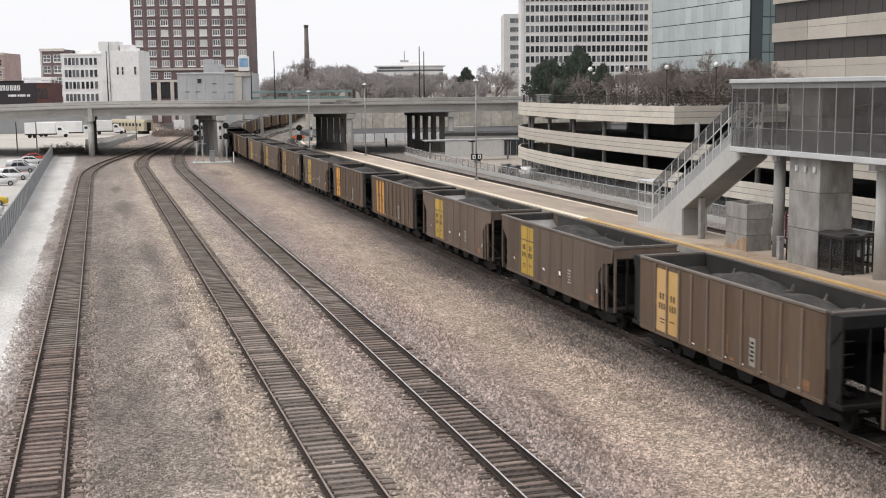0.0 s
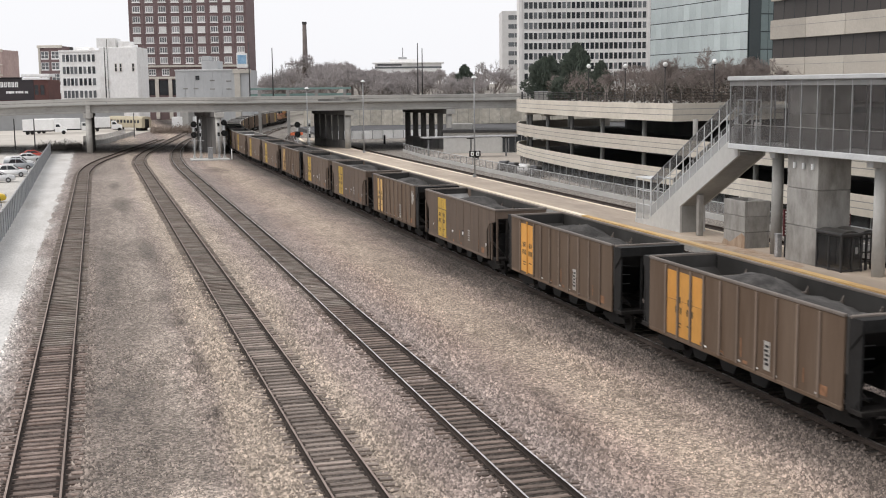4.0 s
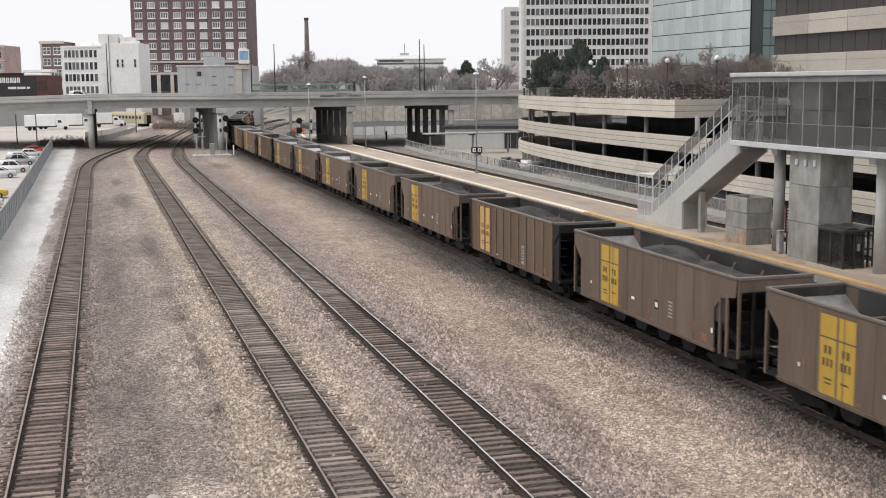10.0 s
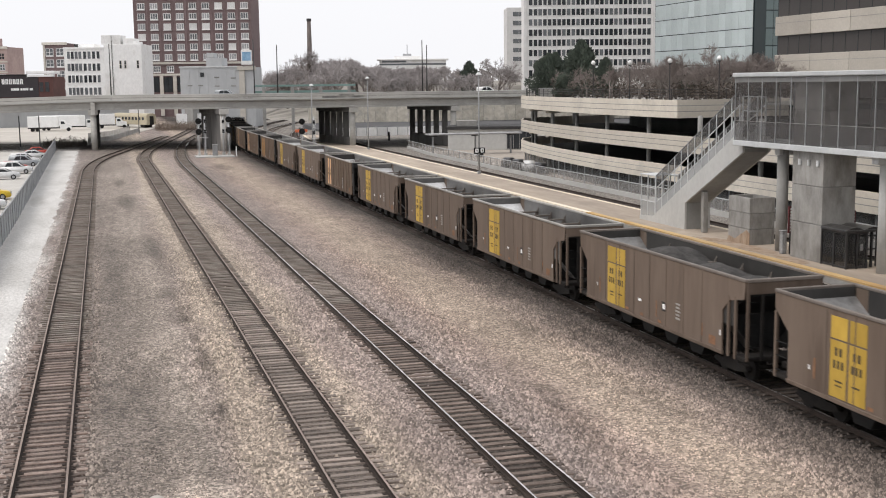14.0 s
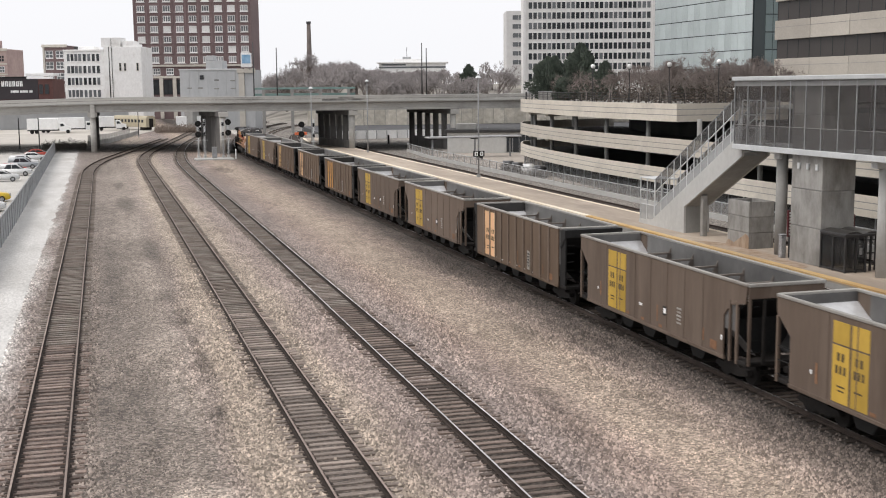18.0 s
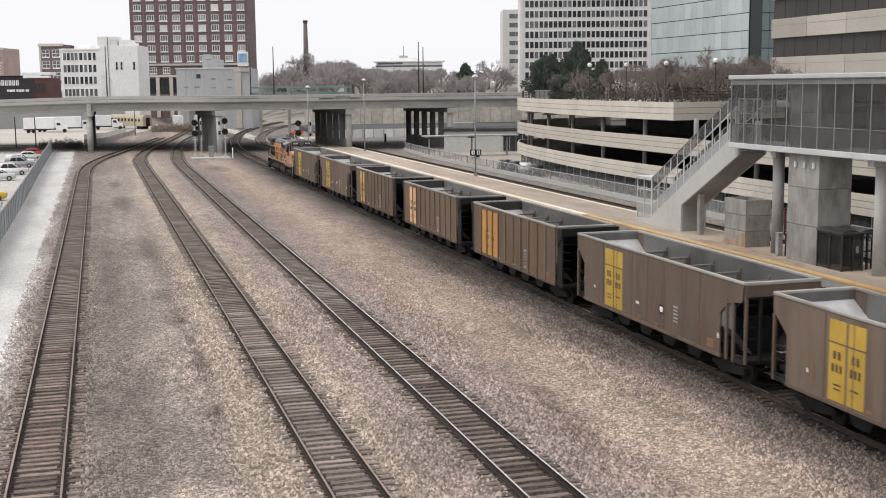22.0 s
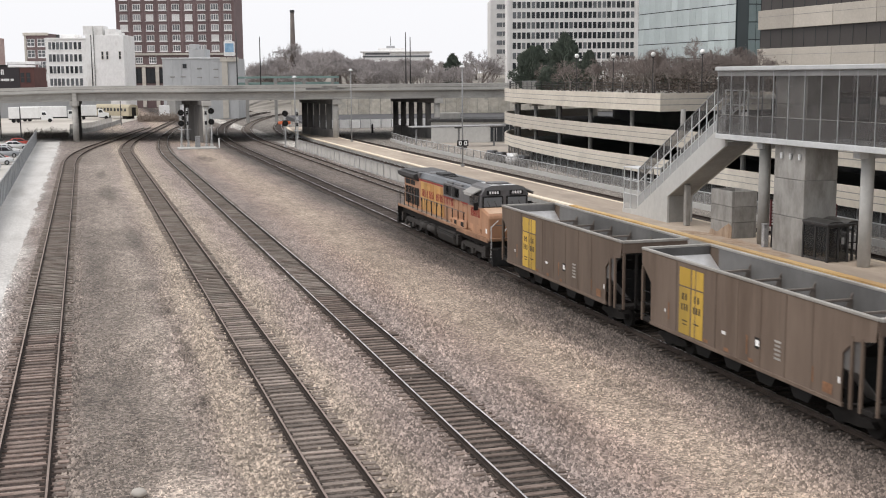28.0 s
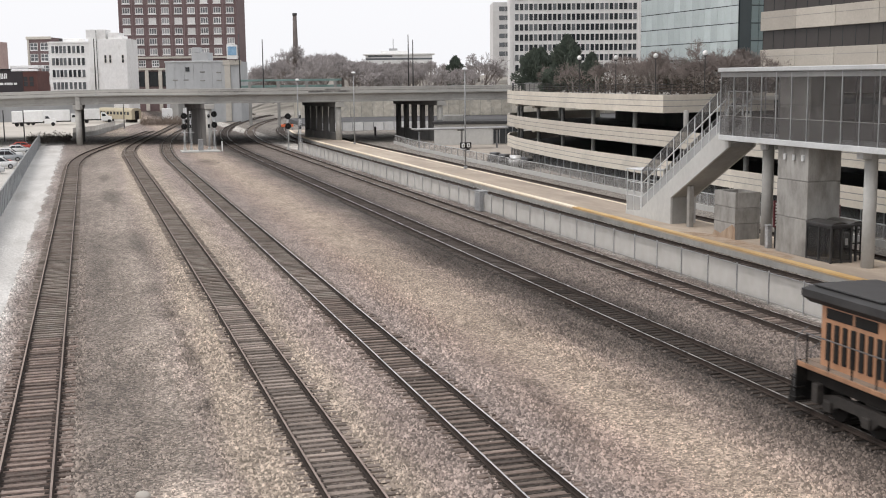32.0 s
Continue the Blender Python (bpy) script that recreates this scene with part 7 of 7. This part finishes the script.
for nm, a in (("body", (-0.4, 0.4, -0.4, 0.4, 0, 1.75)), ("roof", (-0.46, 0.46, -0.46, 0.46, 1.75, 1.83))):
    block(case, nm, *a, GALV)
block(case, "door", -0.3, 0.3, -0.44, -0.41, 0.15, 1.6, POLE)
p = thing("marker_post", "short white marker post", "post", "", (21.0, 195.6, -0.21, 0))
b = bmesh.new()
cyl(b, (0, 0, 0), (0, 0, 1.6), 0.1, 10)
part("shaft", b, WHITE, p)
b = bmesh.new()
cyl(b, (0, 0, 1.6), (0, 0, 1.68), 0.12, 10, 0.03)
part("cap", b, WHITE, p)

# platform sign on the lamp post
sg = thing("platform_sign", "pair of small white track signs on the platform lamp post", "sign", "", (44.0, 136.35, 0.3, 0))
block(sg, "arm", -0.72, 0.72, 0.0, 0.05, 2.5, 3.2, BLACK, "black sign back")
for x in (-0.34, 0.34):
    block(sg, "plate", x - 0.2, x + 0.2, -0.05, 0.0, 2.6, 3.1, WHITE)
    block(sg, "numeral", x - 0.05, x + 0.05, -0.06, -0.051, 2.7, 3.0, BLACK)

# ---- fence and parking lot west of the yard ----
SLAT = surface("blue_grey_slats", (0.29, 0.315, 0.335), (0.36, 0.385, 0.40), 0.6, 0.4, 10, 0.06, 0.1, (1, 0.4, 1), (0.19, 0.21, 0.22), 0.3)
lotfence = thing("slatted_fence", "tall blue-grey slatted fence along the gravel road", "fence")
path = [(-7.55, 70), (-7.6, 105), (-7.8, 135), (-8.1, 166), (-8.35, 200), (-8.55, 229)]
for i, (x, y, h) in enumerate(along(path, 2.4)):
    b = bmesh.new()
    cyl(b, (x, y, -0.25), (x, y, 2.0), 0.05, 8)
    part("post", b, POLE, lotfence)
    nx, ny = x + math.cos(h) * 2.4, y + math.sin(h) * 2.4
    if y < 227:
        b = bmesh.new()
        sweep(b, [(x, y), (nx, ny)], [(-0.04, -0.15), (-0.04, 1.9), (0.0, 1.9), (0.0, -0.15)])
        part("panel", b, SLAT, lotfence)
b = bmesh.new()
sweep(b, path, [(-0.07, 1.88), (-0.07, 1.96), (0.05, 1.96), (0.05, 1.88)])
part("top_rail", b, POLE, lotfence)
ASPHALT = surface("pale_worn_asphalt", (0.42, 0.40, 0.37), (0.50, 0.48, 0.45), 0.95, 0.2, 9, 0.2, 0, (1, 1, 1), (0.27, 0.26, 0.24), 0.4)
b = bmesh.new()
box(b, -60, -8.9, 70, 226, -0.5, -0.14)
setting("parking_lot", b, ASPHALT, "pale worn asphalt parking lot", "parking lot")


def saloon(paint, label, kind="saloon"):
    """A parked car, lengthwise on x, nose to +x."""
    ob = thing("car", label, "car", "cars in the parking lot")
    H = 1.45 if kind == "saloon" else 1.65
    b = bmesh.new()
    low = [(-2.2, 0.35), (-2.25, 0.75), (-2.1, 0.95), (-1.5, 1.0), (1.1, 0.98), (1.95, 0.85), (2.2, 0.65), (2.22, 0.35), (1.85, 0.22), (-1.85, 0.22)]
    prism(b, low, -0.86, 0.86, "y")
    bmesh.ops.bevel(b, geom=b.edges[:], offset=0.06, segments=2, affect="EDGES")
    body = part("body", b, paint, ob, "", True)
    b = bmesh.new()
    top = [(-1.75 if kind == "saloon" else -2.1, 0.96), (-1.15 if kind == "saloon" else -1.95, H - 0.05), (-0.9, H), (0.15, H), (0.35, H - 0.04), (1.15, 0.96)]
    prism(b, top, -0.7, 0.7, "y")
    bmesh.ops.bevel(b, geom=b.edges[:], offset=0.06, segments=2, affect="EDGES")
    part("cabin", b, paint, ob, "", True)
    for s in (-1, 1):
        b = bmesh.new()
        prism(b, [(-1.35, 1.0), (-1.0, H - 0.14), (-0.42, H - 0.12), (-0.42, 1.0)], s * 0.7 - 0.02, s * 0.7 + 0.02, "y")
        part("side_window", b, W_DARK, ob)
        b = bmesh.new()
        prism(b, [(-0.34, 1.0), (-0.34, H - 0.12), (0.2, H - 0.14), (0.85, 1.0)], s * 0.7 - 0.02, s * 0.7 + 0.02, "y")
        part("side_window", b, W_DARK, ob)
    b = bmesh.new()
    prism(b, [(0.42, H - 0.1), (1.12, 1.0), (1.16, 1.0), (0.46, H - 0.08)], -0.6, 0.6, "y")
    part("windscreen", b, W_DARK, ob)
    b = bmesh.new()
    prism(b, [(2.16, 0.62), (2.24, 0.62), (2.2, 0.76), (2.1, 0.78)], -0.8, -0.45, "y")
    part("headlight", b, GALV, ob)
    b = bmesh.new()
    prism(b, [(2.16, 0.62), (2.24, 0.62), (2.2, 0.76), (2.1, 0.78)], 0.45, 0.8, "y")
    part("headlight", b, GALV, ob)
    for x in (-1.35, 1.35):
        for y in (-0.82, 0.82):
            b = bmesh.new()
            cyl(b, (x, y - 0.1, 0.32), (x, y + 0.1, 0.32), 0.32, 18)
            w = part("wheel", b, BLACK, ob)
            b = bmesh.new()
            cyl(b, (x, y - 0.11, 0.32), (x, y + 0.11, 0.32), 0.19, 14)
            part("rim", b, GALV, w)
    return ob


def paint(name, c, rough=0.3):
    return surface(name, c, tuple(k * 0.93 for k in c), rough, 0.8, 20, 0.0, 0.1)


silver = saloon(paint("silver_paint", (0.66, 0.66, 0.66)), "silver saloon car parked beside the slatted fence")
white = saloon(paint("white_car_paint", (0.78, 0.78, 0.78)), "white estate car parked beside the slatted fence", "estate")
redc = saloon(paint("red_car_paint", (0.40, 0.06, 0.04)), "dull red car parked beside the slatted fence")
yellow = saloon(paint("yellow_car_paint", (0.75, 0.52, 0.05)), "bright yellow car parked beside the slatted fence")
blue = saloon(paint("grey_blue_paint", (0.38, 0.40, 0.42)), "grey-blue estate car parked beside the slatted fence", "estate")
LZ = -0.14
silver.matrix_basis = pose(-12.6, 158.5, LZ, 0, 0, 4)
white.matrix_basis = pose(-11.6, 168.5, LZ, 0, 0, 0)
redc.matrix_basis = pose(-12.4, 173, LZ, 0, 0, 2)
blue.matrix_basis = pose(-11.5, 184, LZ, 0, 0, 0)
yellow.matrix_basis = pose(-11.7, 129.5, LZ, 0, 0, 3)
copy_thing(white, pose(-11.8, 190, LZ, 0, 0, -2))
copy_thing(silver, pose(-11.0, 203, LZ, 0, 0, 2))
copy_thing(redc, pose(-10.8, 213, LZ, 0, 0, 2))
copy_thing(white, pose(-11.4, 119, LZ, 0, 0, 2))
copy_thing(silver, pose(-19.5, 168, LZ, 0, 0, 2))
dark_car = saloon(paint("black_car_paint", (0.03, 0.031, 0.034)), "black saloon car parked in front of the garage")
dark_car.matrix_basis = pose(52.6, 150.2, -0.16, 0, 0, 75)
for x, y, rz, c in ((51.6, 146.5, 75, dark_car), (51.9, 143.2, 75, silver), (52.2, 139.8, 75, dark_car)):
    tagged(copy_thing(c, pose(x + 1.0, y, -0.16, 0, 0, rz)), "parked car beside the ground floor of the garage", "car", "cars in the garage")

# ---- beyond the bridge, west: lorries, an old carriage, fences and yard ----
PALE = surface("pale_dirt", (0.40, 0.37, 0.33), (0.50, 0.47, 0.425), 0.95, 0.1, 4, 0.1, 0, (1, 1, 1), (0.36, 0.33, 0.30), 0.4)
b = bmesh.new()
prism(b, [(-60, 264), (-3, 258), (1.5, 268), (6.5, 300), (14, 340), (16, 378), (-60, 378)], -0.4, -0.13, "z")
setting("dirt_lot", b, PALE, "pale dirt lot beyond the bridge", "dirt lot")
lot2 = thing("retaining_kerb", "low concrete wall round the dirt lot", "wall")
b = bmesh.new()
sweep(b, [(-3, 258), (1.5, 268), (6.5, 300), (9, 318)], [(-0.15, -0.3), (-0.15, 0.75), (0.15, 0.75), (0.15, -0.3)])
part("wall", b, CONC_D, lot2)
for x, y, h in along([(-3, 258), (1.5, 268), (6.5, 300)], 4.0):
    b = bmesh.new()
    cyl(b, (x, y, 0.7), (x, y, 1.9), 0.04, 6)
    part("post", b, GALV, lot2)
b = bmesh.new()
sweep(b, [(-3, 258), (1.5, 268), (6.5, 300)], [(-0.02, 0.75), (-0.02, 1.85), (0.0, 1.85), (0.0, 0.75)])
part("mesh", b, CHAIN, lot2)


def lorry(x, y, rz, length, label):
    ob = thing("lorry", label, "lorry", "white lorries on the dirt lot", (x, y, -0.13, rz))
    block(ob, "box", -length, 0, -1.25, 1.25, 1.1, 4.0, WHITE, "white cargo box")
    block(ob, "chassis", -length, 2.6, -0.5, 0.5, 0.75, 1.08, STEEL_D)
    b = bmesh.new()
    prism(b, [(0.3, 0.6), (0.3, 2.9), (1.5, 2.9), (2.0, 2.0), (3.2, 1.75), (3.3, 0.6)], -1.1, 1.1, "y")
    bmesh.ops.bevel(b, geom=b.edges[:], offset=0.06, segments=1, affect="EDGES")
    part("cab", b, WHITE, ob)
    for s in (-1, 1):
        b = bmesh.new()
        prism(b, [(0.6, 1.9), (0.6, 2.6), (1.35, 2.6), (1.7, 1.95)], s * 1.1 - 0.02, s * 1.1 + 0.02, "y")
        part("side_window", b, W_DARK, ob)
    for wx in (2.5, -length + 1.2, -length + 2.4):
        for wy in (-1.0, 1.0):
            b = bmesh.new()
            cyl(b, (wx, wy - 0.15, 0.5), (wx, wy + 0.15, 0.5), 0.5, 16)
            part("wheel", b, BLACK, ob)
    return ob


lorry(-11.3, 331, 0, 7.8, "white box lorry parked on the dirt lot")
lorry(-4.6, 339, 0, 12.0, "white articulated lorry parked behind the box lorry")
lorry(3.4, 347, 0, 6.0, "white trailer lorry parked at the back of the lot")
car = thing("old_carriage", "old tan passenger carriage standing on a siding", "railway carriage", "", (13.2, 341, -0.2, -64))
TAN = surface("faded_tan_paint", (0.36, 0.315, 0.225), (0.43, 0.38, 0.28), 0.7, 0.3, 6, 0.05)
b = bmesh.new()
prism(b, [(-1.5, 1.0), (-1.5, 3.4), (-1.2, 3.9), (-0.6, 4.15), (0.6, 4.15), (1.2, 3.9), (1.5, 3.4), (1.5, 1.0)], -20, 0, "y", Matrix.Rotation(radians(-90), 4, "Z"))
part("body", b, TAN, car)
for k in range(9):
    for s in (-1, 1):
        b = bmesh.new()
        box(b, -18.6 + 2.0 * k, -17.5 + 2.0 * k, s * 1.52 - 0.02, s * 1.52 + 0.02, 2.3, 3.1)
        part("window", b, W_DARK, car)
for xx in (-17, -3):
    b = bmesh.new()
    box(b, xx - 1.4, xx + 1.4, -1.1, 1.1, 0.2, 0.95)
    part("bogie", b, GRIME, car)
b = bmesh.new()
box(b, -0.05, 0.5, -0.5, 0.5, 1.0, 3.4)
part("vestibule", b, GRIME, car)
# low dark shed under the bridge on the west side
ob, L = building("warehouse_shed", "long low grey warehouse with a dark doorway beyond the bridge", "building", (-60, 366), (8, 374), 5, -0.3, 5.6, GREYWALL)
block(ob, "roof_edge", -0.3, L, -1.5, 0.5, 5.6, 6.1, STEEL_D)
block(ob, "doorway", 20, 23, -0.1, 0.1, 0, 3.4, BLACK)
ob, L = building("pale_wall", "long pale concrete wall at the end of the yard", "wall", (24, 330), (47, 352), 3, -0.3, 5.6, CONC_D)
block(ob, "coping", -0.2, L, -0.2, 0.3, 5.5, 5.9, CONC)
scr = bmesh.new()
for k in range(5200):
    x, y = rr.uniform(-11.5, -3.2), rr.uniform(236, 254)
    z = abs(rr.gauss(0, 0.5 + 0.3 * noise.noise((x * 0.4, y * 0.3, 1))))
    s = rr.uniform(0.06, 0.22)
    a = rr.uniform(0, math.tau)
    v = [scr.verts.new((x + math.cos(a + c) * s * 0.5, y + math.sin(a + c) * s * 0.5, z - 0.25 + rr.uniform(0, s * 2.5))) for c in (0, 2.1, 4.2)]
    scr.faces.new(v)
tagged(part("brushwood", scr, surface("dark_brush", (0.075, 0.066, 0.056), (0.13, 0.115, 0.098), 0.95, 1, 4, 0, 0, (1, 1, 1), None, 0.5, True)), "dark winter brushwood beside the bridge pier", "bushes", "", "stuff")
sc2 = bmesh.new()
for k in range(5200):
    x, y = rr.uniform(13.5, 24), rr.uniform(318, 330)
    s = rr.uniform(0.1, 0.3)
    z = abs(rr.gauss(0, 0.8))
    a = rr.uniform(0, math.tau)
    sc2.faces.new([sc2.verts.new((x + math.cos(a + c) * s * 0.5, y + math.sin(a + c) * s * 0.5, z - 0.25 + rr.uniform(0, s * 2.5))) for c in (0, 2.1, 4.2)])
tagged(part("scrub", sc2, surface("brown_scrub", (0.17, 0.135, 0.11), (0.26, 0.21, 0.175), 0.95, 1, 4, 0, 0, (1, 1, 1), None, 0.5, True)), "brown winter scrub at the end of the yard", "bushes", "", "stuff")
for x, y, w in ((19.6, 332, 3.8), (25.2, 331, 3.0)):
    tr = thing("box_trailer", "white box trailer parked at the end of the yard", "trailer", "trailers at the end of the yard", (x, y, -0.2, -8))
    block(tr, "box", 0, w, 0, 2.4, 1.1, 4.1, WHITE)
    block(tr, "chassis", 0.2, w - 0.2, 0.3, 2.1, 0.8, 1.1, STEEL_D)
    for wx in (0.7, w - 0.7):
        b = bmesh.new()
        cyl(b, (wx, 0.15, 0.45), (wx, 2.25, 0.45), 0.45, 14)
        part("axle", b, BLACK, tr)
for x, y, h in ((-11.2, 228, 6.5), (-15.4, 240, 6.3), (8.6, 300, 6.0), (26.5, 290, 6.0)):
    p = thing("wooden_pole", "thin dark pole standing beyond the bridge", "pole", "poles beyond the bridge", (x, y, -0.2, 0))
    b = bmesh.new()
    cyl(b, (0, 0, 0), (0, 0, h), 0.12, 8, 0.09)
    part("shaft", b, STEEL_D, p)
    block(p, "foot", -0.18, 0.18, -0.18, 0.18, 0, 0.3, CONC_D)

# ---- beyond the bridge, east: panelled wall, road, white fence ----
PANELST = surface("stone_panel", (0.46, 0.42, 0.355), (0.60, 0.56, 0.49), 0.9, 0.9, 5, 0.2, 0, (1, 1, 1), (0.33, 0.315, 0.285), 0.5)
wall = tagged(new("panel_wall"), "tall retaining wall of stone-patterned concrete panels", "wall", "", "structure")
wall.matrix_basis = pose(54, 319, 0, 0, 0, -6)
b = bmesh.new()
cbox(b, 0.03, 3.0, -0.15, 0.15, 1.0, 8.4, 0.04)
for cz in (2.9, 6.6):
    prism(b, [(1.51 + 1.0 * math.cos(k * math.tau / 8 + 0.39), cz + 1.0 * math.sin(k * math.tau / 8 + 0.39)) for k in range(8)], -0.2, -0.14, "y")
me = mesh_of("wall_panel", b, PANELST)
for k in range(32):
    piece("wall_panel", me, wall, pose(3.05 * k, 0, 0))
b = bmesh.new()
box(b, 0, 98, 0.02, 0.6, -0.3, 8.3)
part("backing", b, CONC_D, wall)
ROAD = surface("dark_road", (0.085, 0.085, 0.09), (0.12, 0.12, 0.125), 0.9, 0.2, 6, 0.1)
b = bmesh.new()
prism(b, [(276, -0.4), (280, -0.12), (317, 1.05), (317, -0.4)], 52, 150, "x")
setting("road", b, ROAD, "dark asphalt road rising behind the bridge", "road")
wf = thing("white_fence", "low white boarded fence beyond the bridge", "fence")
for k in range(16):
    x = 50 + 2.4 * k
    block(wf, "post", x - 0.06, x + 0.06, 259.9, 260.1, -0.25, 1.9, POLE)
    block(wf, "board", x + 0.08, x + 2.32, 260.0, 260.05, -0.2, 1.7, WHITE)
lit = thing("traffic_barrier", "orange traffic barrier at the end of the platform", "barrier", "", (44.3, 272, -0.2, 10))
ORANGE = surface("orange_plastic", (0.75, 0.16, 0.06), (0.85, 0.22, 0.09), 0.5, 1, 8, 0.02)
block(lit, "board", -1.5, 1.5, -0.06, 0.06, 0.7, 1.35, ORANGE)
for x in (-1.2, 1.2):
    block(lit, "leg", x - 0.06, x + 0.06, -0.4, 0.4, 0, 0.1, STEEL_D)
    block(lit, "upright", x - 0.04, x + 0.04, -0.04, 0.04, 0.1, 1.4, STEEL_D)
bo = thing("bollard", "short black bollard beside the track", "bollard", "", (56.6, 236, -0.2, 0))
b = bmesh.new()
cyl(b, (0, 0, 0), (0, 0, 1.7), 0.22, 12, 0.2)
part("shaft", b, BLACK, bo)
b = bmesh.new()
cyl(b, (0, 0, 1.7), (0, 0, 1.85), 0.2, 12, 0.05)
part("cap", b, BLACK, bo)
# small canopy and station hut beside the garage
can = thing("platform_canopy", "thin flat pale canopy on slim posts", "canopy")
block(can, "roof", 50.2, 66.0, 181.6, 184.6, 3.05, 3.28, GALV)
for x in (51.2, 58.4, 64.5):
    block(can, "post", x - 0.13, x + 0.13, 183, 183.26, -0.25, 3.0, POLE)
    block(can, "arm", x - 0.7, x + 0.7, 182.9, 183.3, 2.8, 3.0, STEEL_D)
ob, L = building("station_hut", "low pale station hut with a dark glazed entrance", "building", (57.5, 196), (74, 190), 8, -0.3, 3.4, CONC)
block(ob, "roof_edge", -0.3, L, -0.4, 8.2, 3.4, 3.9, STEEL_D)
block(ob, "entrance", 10.2, 14.8, -0.12, 0.02, 0, 2.9, W_DARK, "dark glazed entrance")
for k in range(5):
    block(ob, "glazing_bar", 10.2 + 1.1 * k, 10.3 + 1.1 * k, -0.2, -0.1, 0, 2.9, GALV)
block(ob, "roof_plant", 1.5, 5.0, 1, 4, 3.9, 4.9, CONC_D)
b = bmesh.new()
prism(b, [(52.5, 120), (53, 150), (53, 195), (80, 195), (80, 120)], -0.4, -0.16, "z")
setting("forecourt", b, surface("tan_paving", (0.34, 0.30, 0.26), (0.42, 0.37, 0.32), 0.9, 0.3, 6, 0.1), "tan paved forecourt beside the garage", "paving")
# bench and bin under the canopy
bn = thing("rubbish_bin", "dark rubbish bin under the canopy", "bin", "", (57.0, 176.5, -0.16, 0))
block(bn, "body", -0.5, 0.5, -0.4, 0.4, 0.05, 1.1, STEEL_D)
block(bn, "lid", -0.55, 0.55, -0.45, 0.45, 1.1, 1.25, BLACK)
# white pale patch and boulder near the camera
st = bmesh.new()
bmesh.ops.create_icosphere(st, subdivisions=2, radius=0.22)
for v in st.verts:
    v.co *= 1 + 0.25 * noise.noise(v.co * 3)
    v.co.z *= 0.6
ob = tagged(part("boulder", st, PALE, None, "", True), "pale boulder lying on the gravel", "boulder")
ob.location = (0.92, 32.3, -0.12)


# ---- ties that can be picked apart ----
TIE_MESH = {}
for track, wood, m, k in TIE_PIECES:
    if (wood, k) not in TIE_MESH:
        TIE_MESH[wood, k] = mesh_of("tie", tie_mesh(k), wood)
    piece("tie", TIE_MESH[wood, k], track, m)


# ---- what moves ----
def on_bridge(x):
    """Pose of a car on the bridge deck, four metres behind the near edge, heading east."""
    for a, b in zip(bl, bl[1:]):
        if a[0] <= x <= b[0]:
            u = (x - a[0]) / (b[0] - a[0])
            return pose(x, a[1] + (b[1] - a[1]) * u + 4.0, a[2] + (b[2] - a[2]) * u - 0.85, 0, 0, math.degrees(math.atan2(b[1] - a[1], b[0] - a[0])))


BRIDGE_CARS = []
for model, label, x0, speed, t0 in ((white, "white car driving across the road bridge", -3.2, 18.3, 10.0), (blue, "grey car driving across the road bridge", -6.9, 14.5, 12.0)):
    BRIDGE_CARS.append((tagged(copy_thing(model, on_bridge(-84)), label, "car", "cars on the bridge"), x0, speed, t0))


def motions():
    times = [k * 0.5 for k in range(65)]
    for car, c, half in TRAIN:
        walk(car, [(t, ride(c - run(t), half)) for t in times])
    for car, x0, speed, t0 in BRIDGE_CARS:
        first, last = t0 + (-84 - x0) / speed, t0 + (122 - x0) / speed
        n = 16
        keys = [first + (last - first) * k / n for k in range(n + 1)]
        walk(car, [(0.0, on_bridge(-84))] + [(t, on_bridge(x0 + speed * (t - t0))) for t in keys] + [(32.0, on_bridge(122))])


motions()
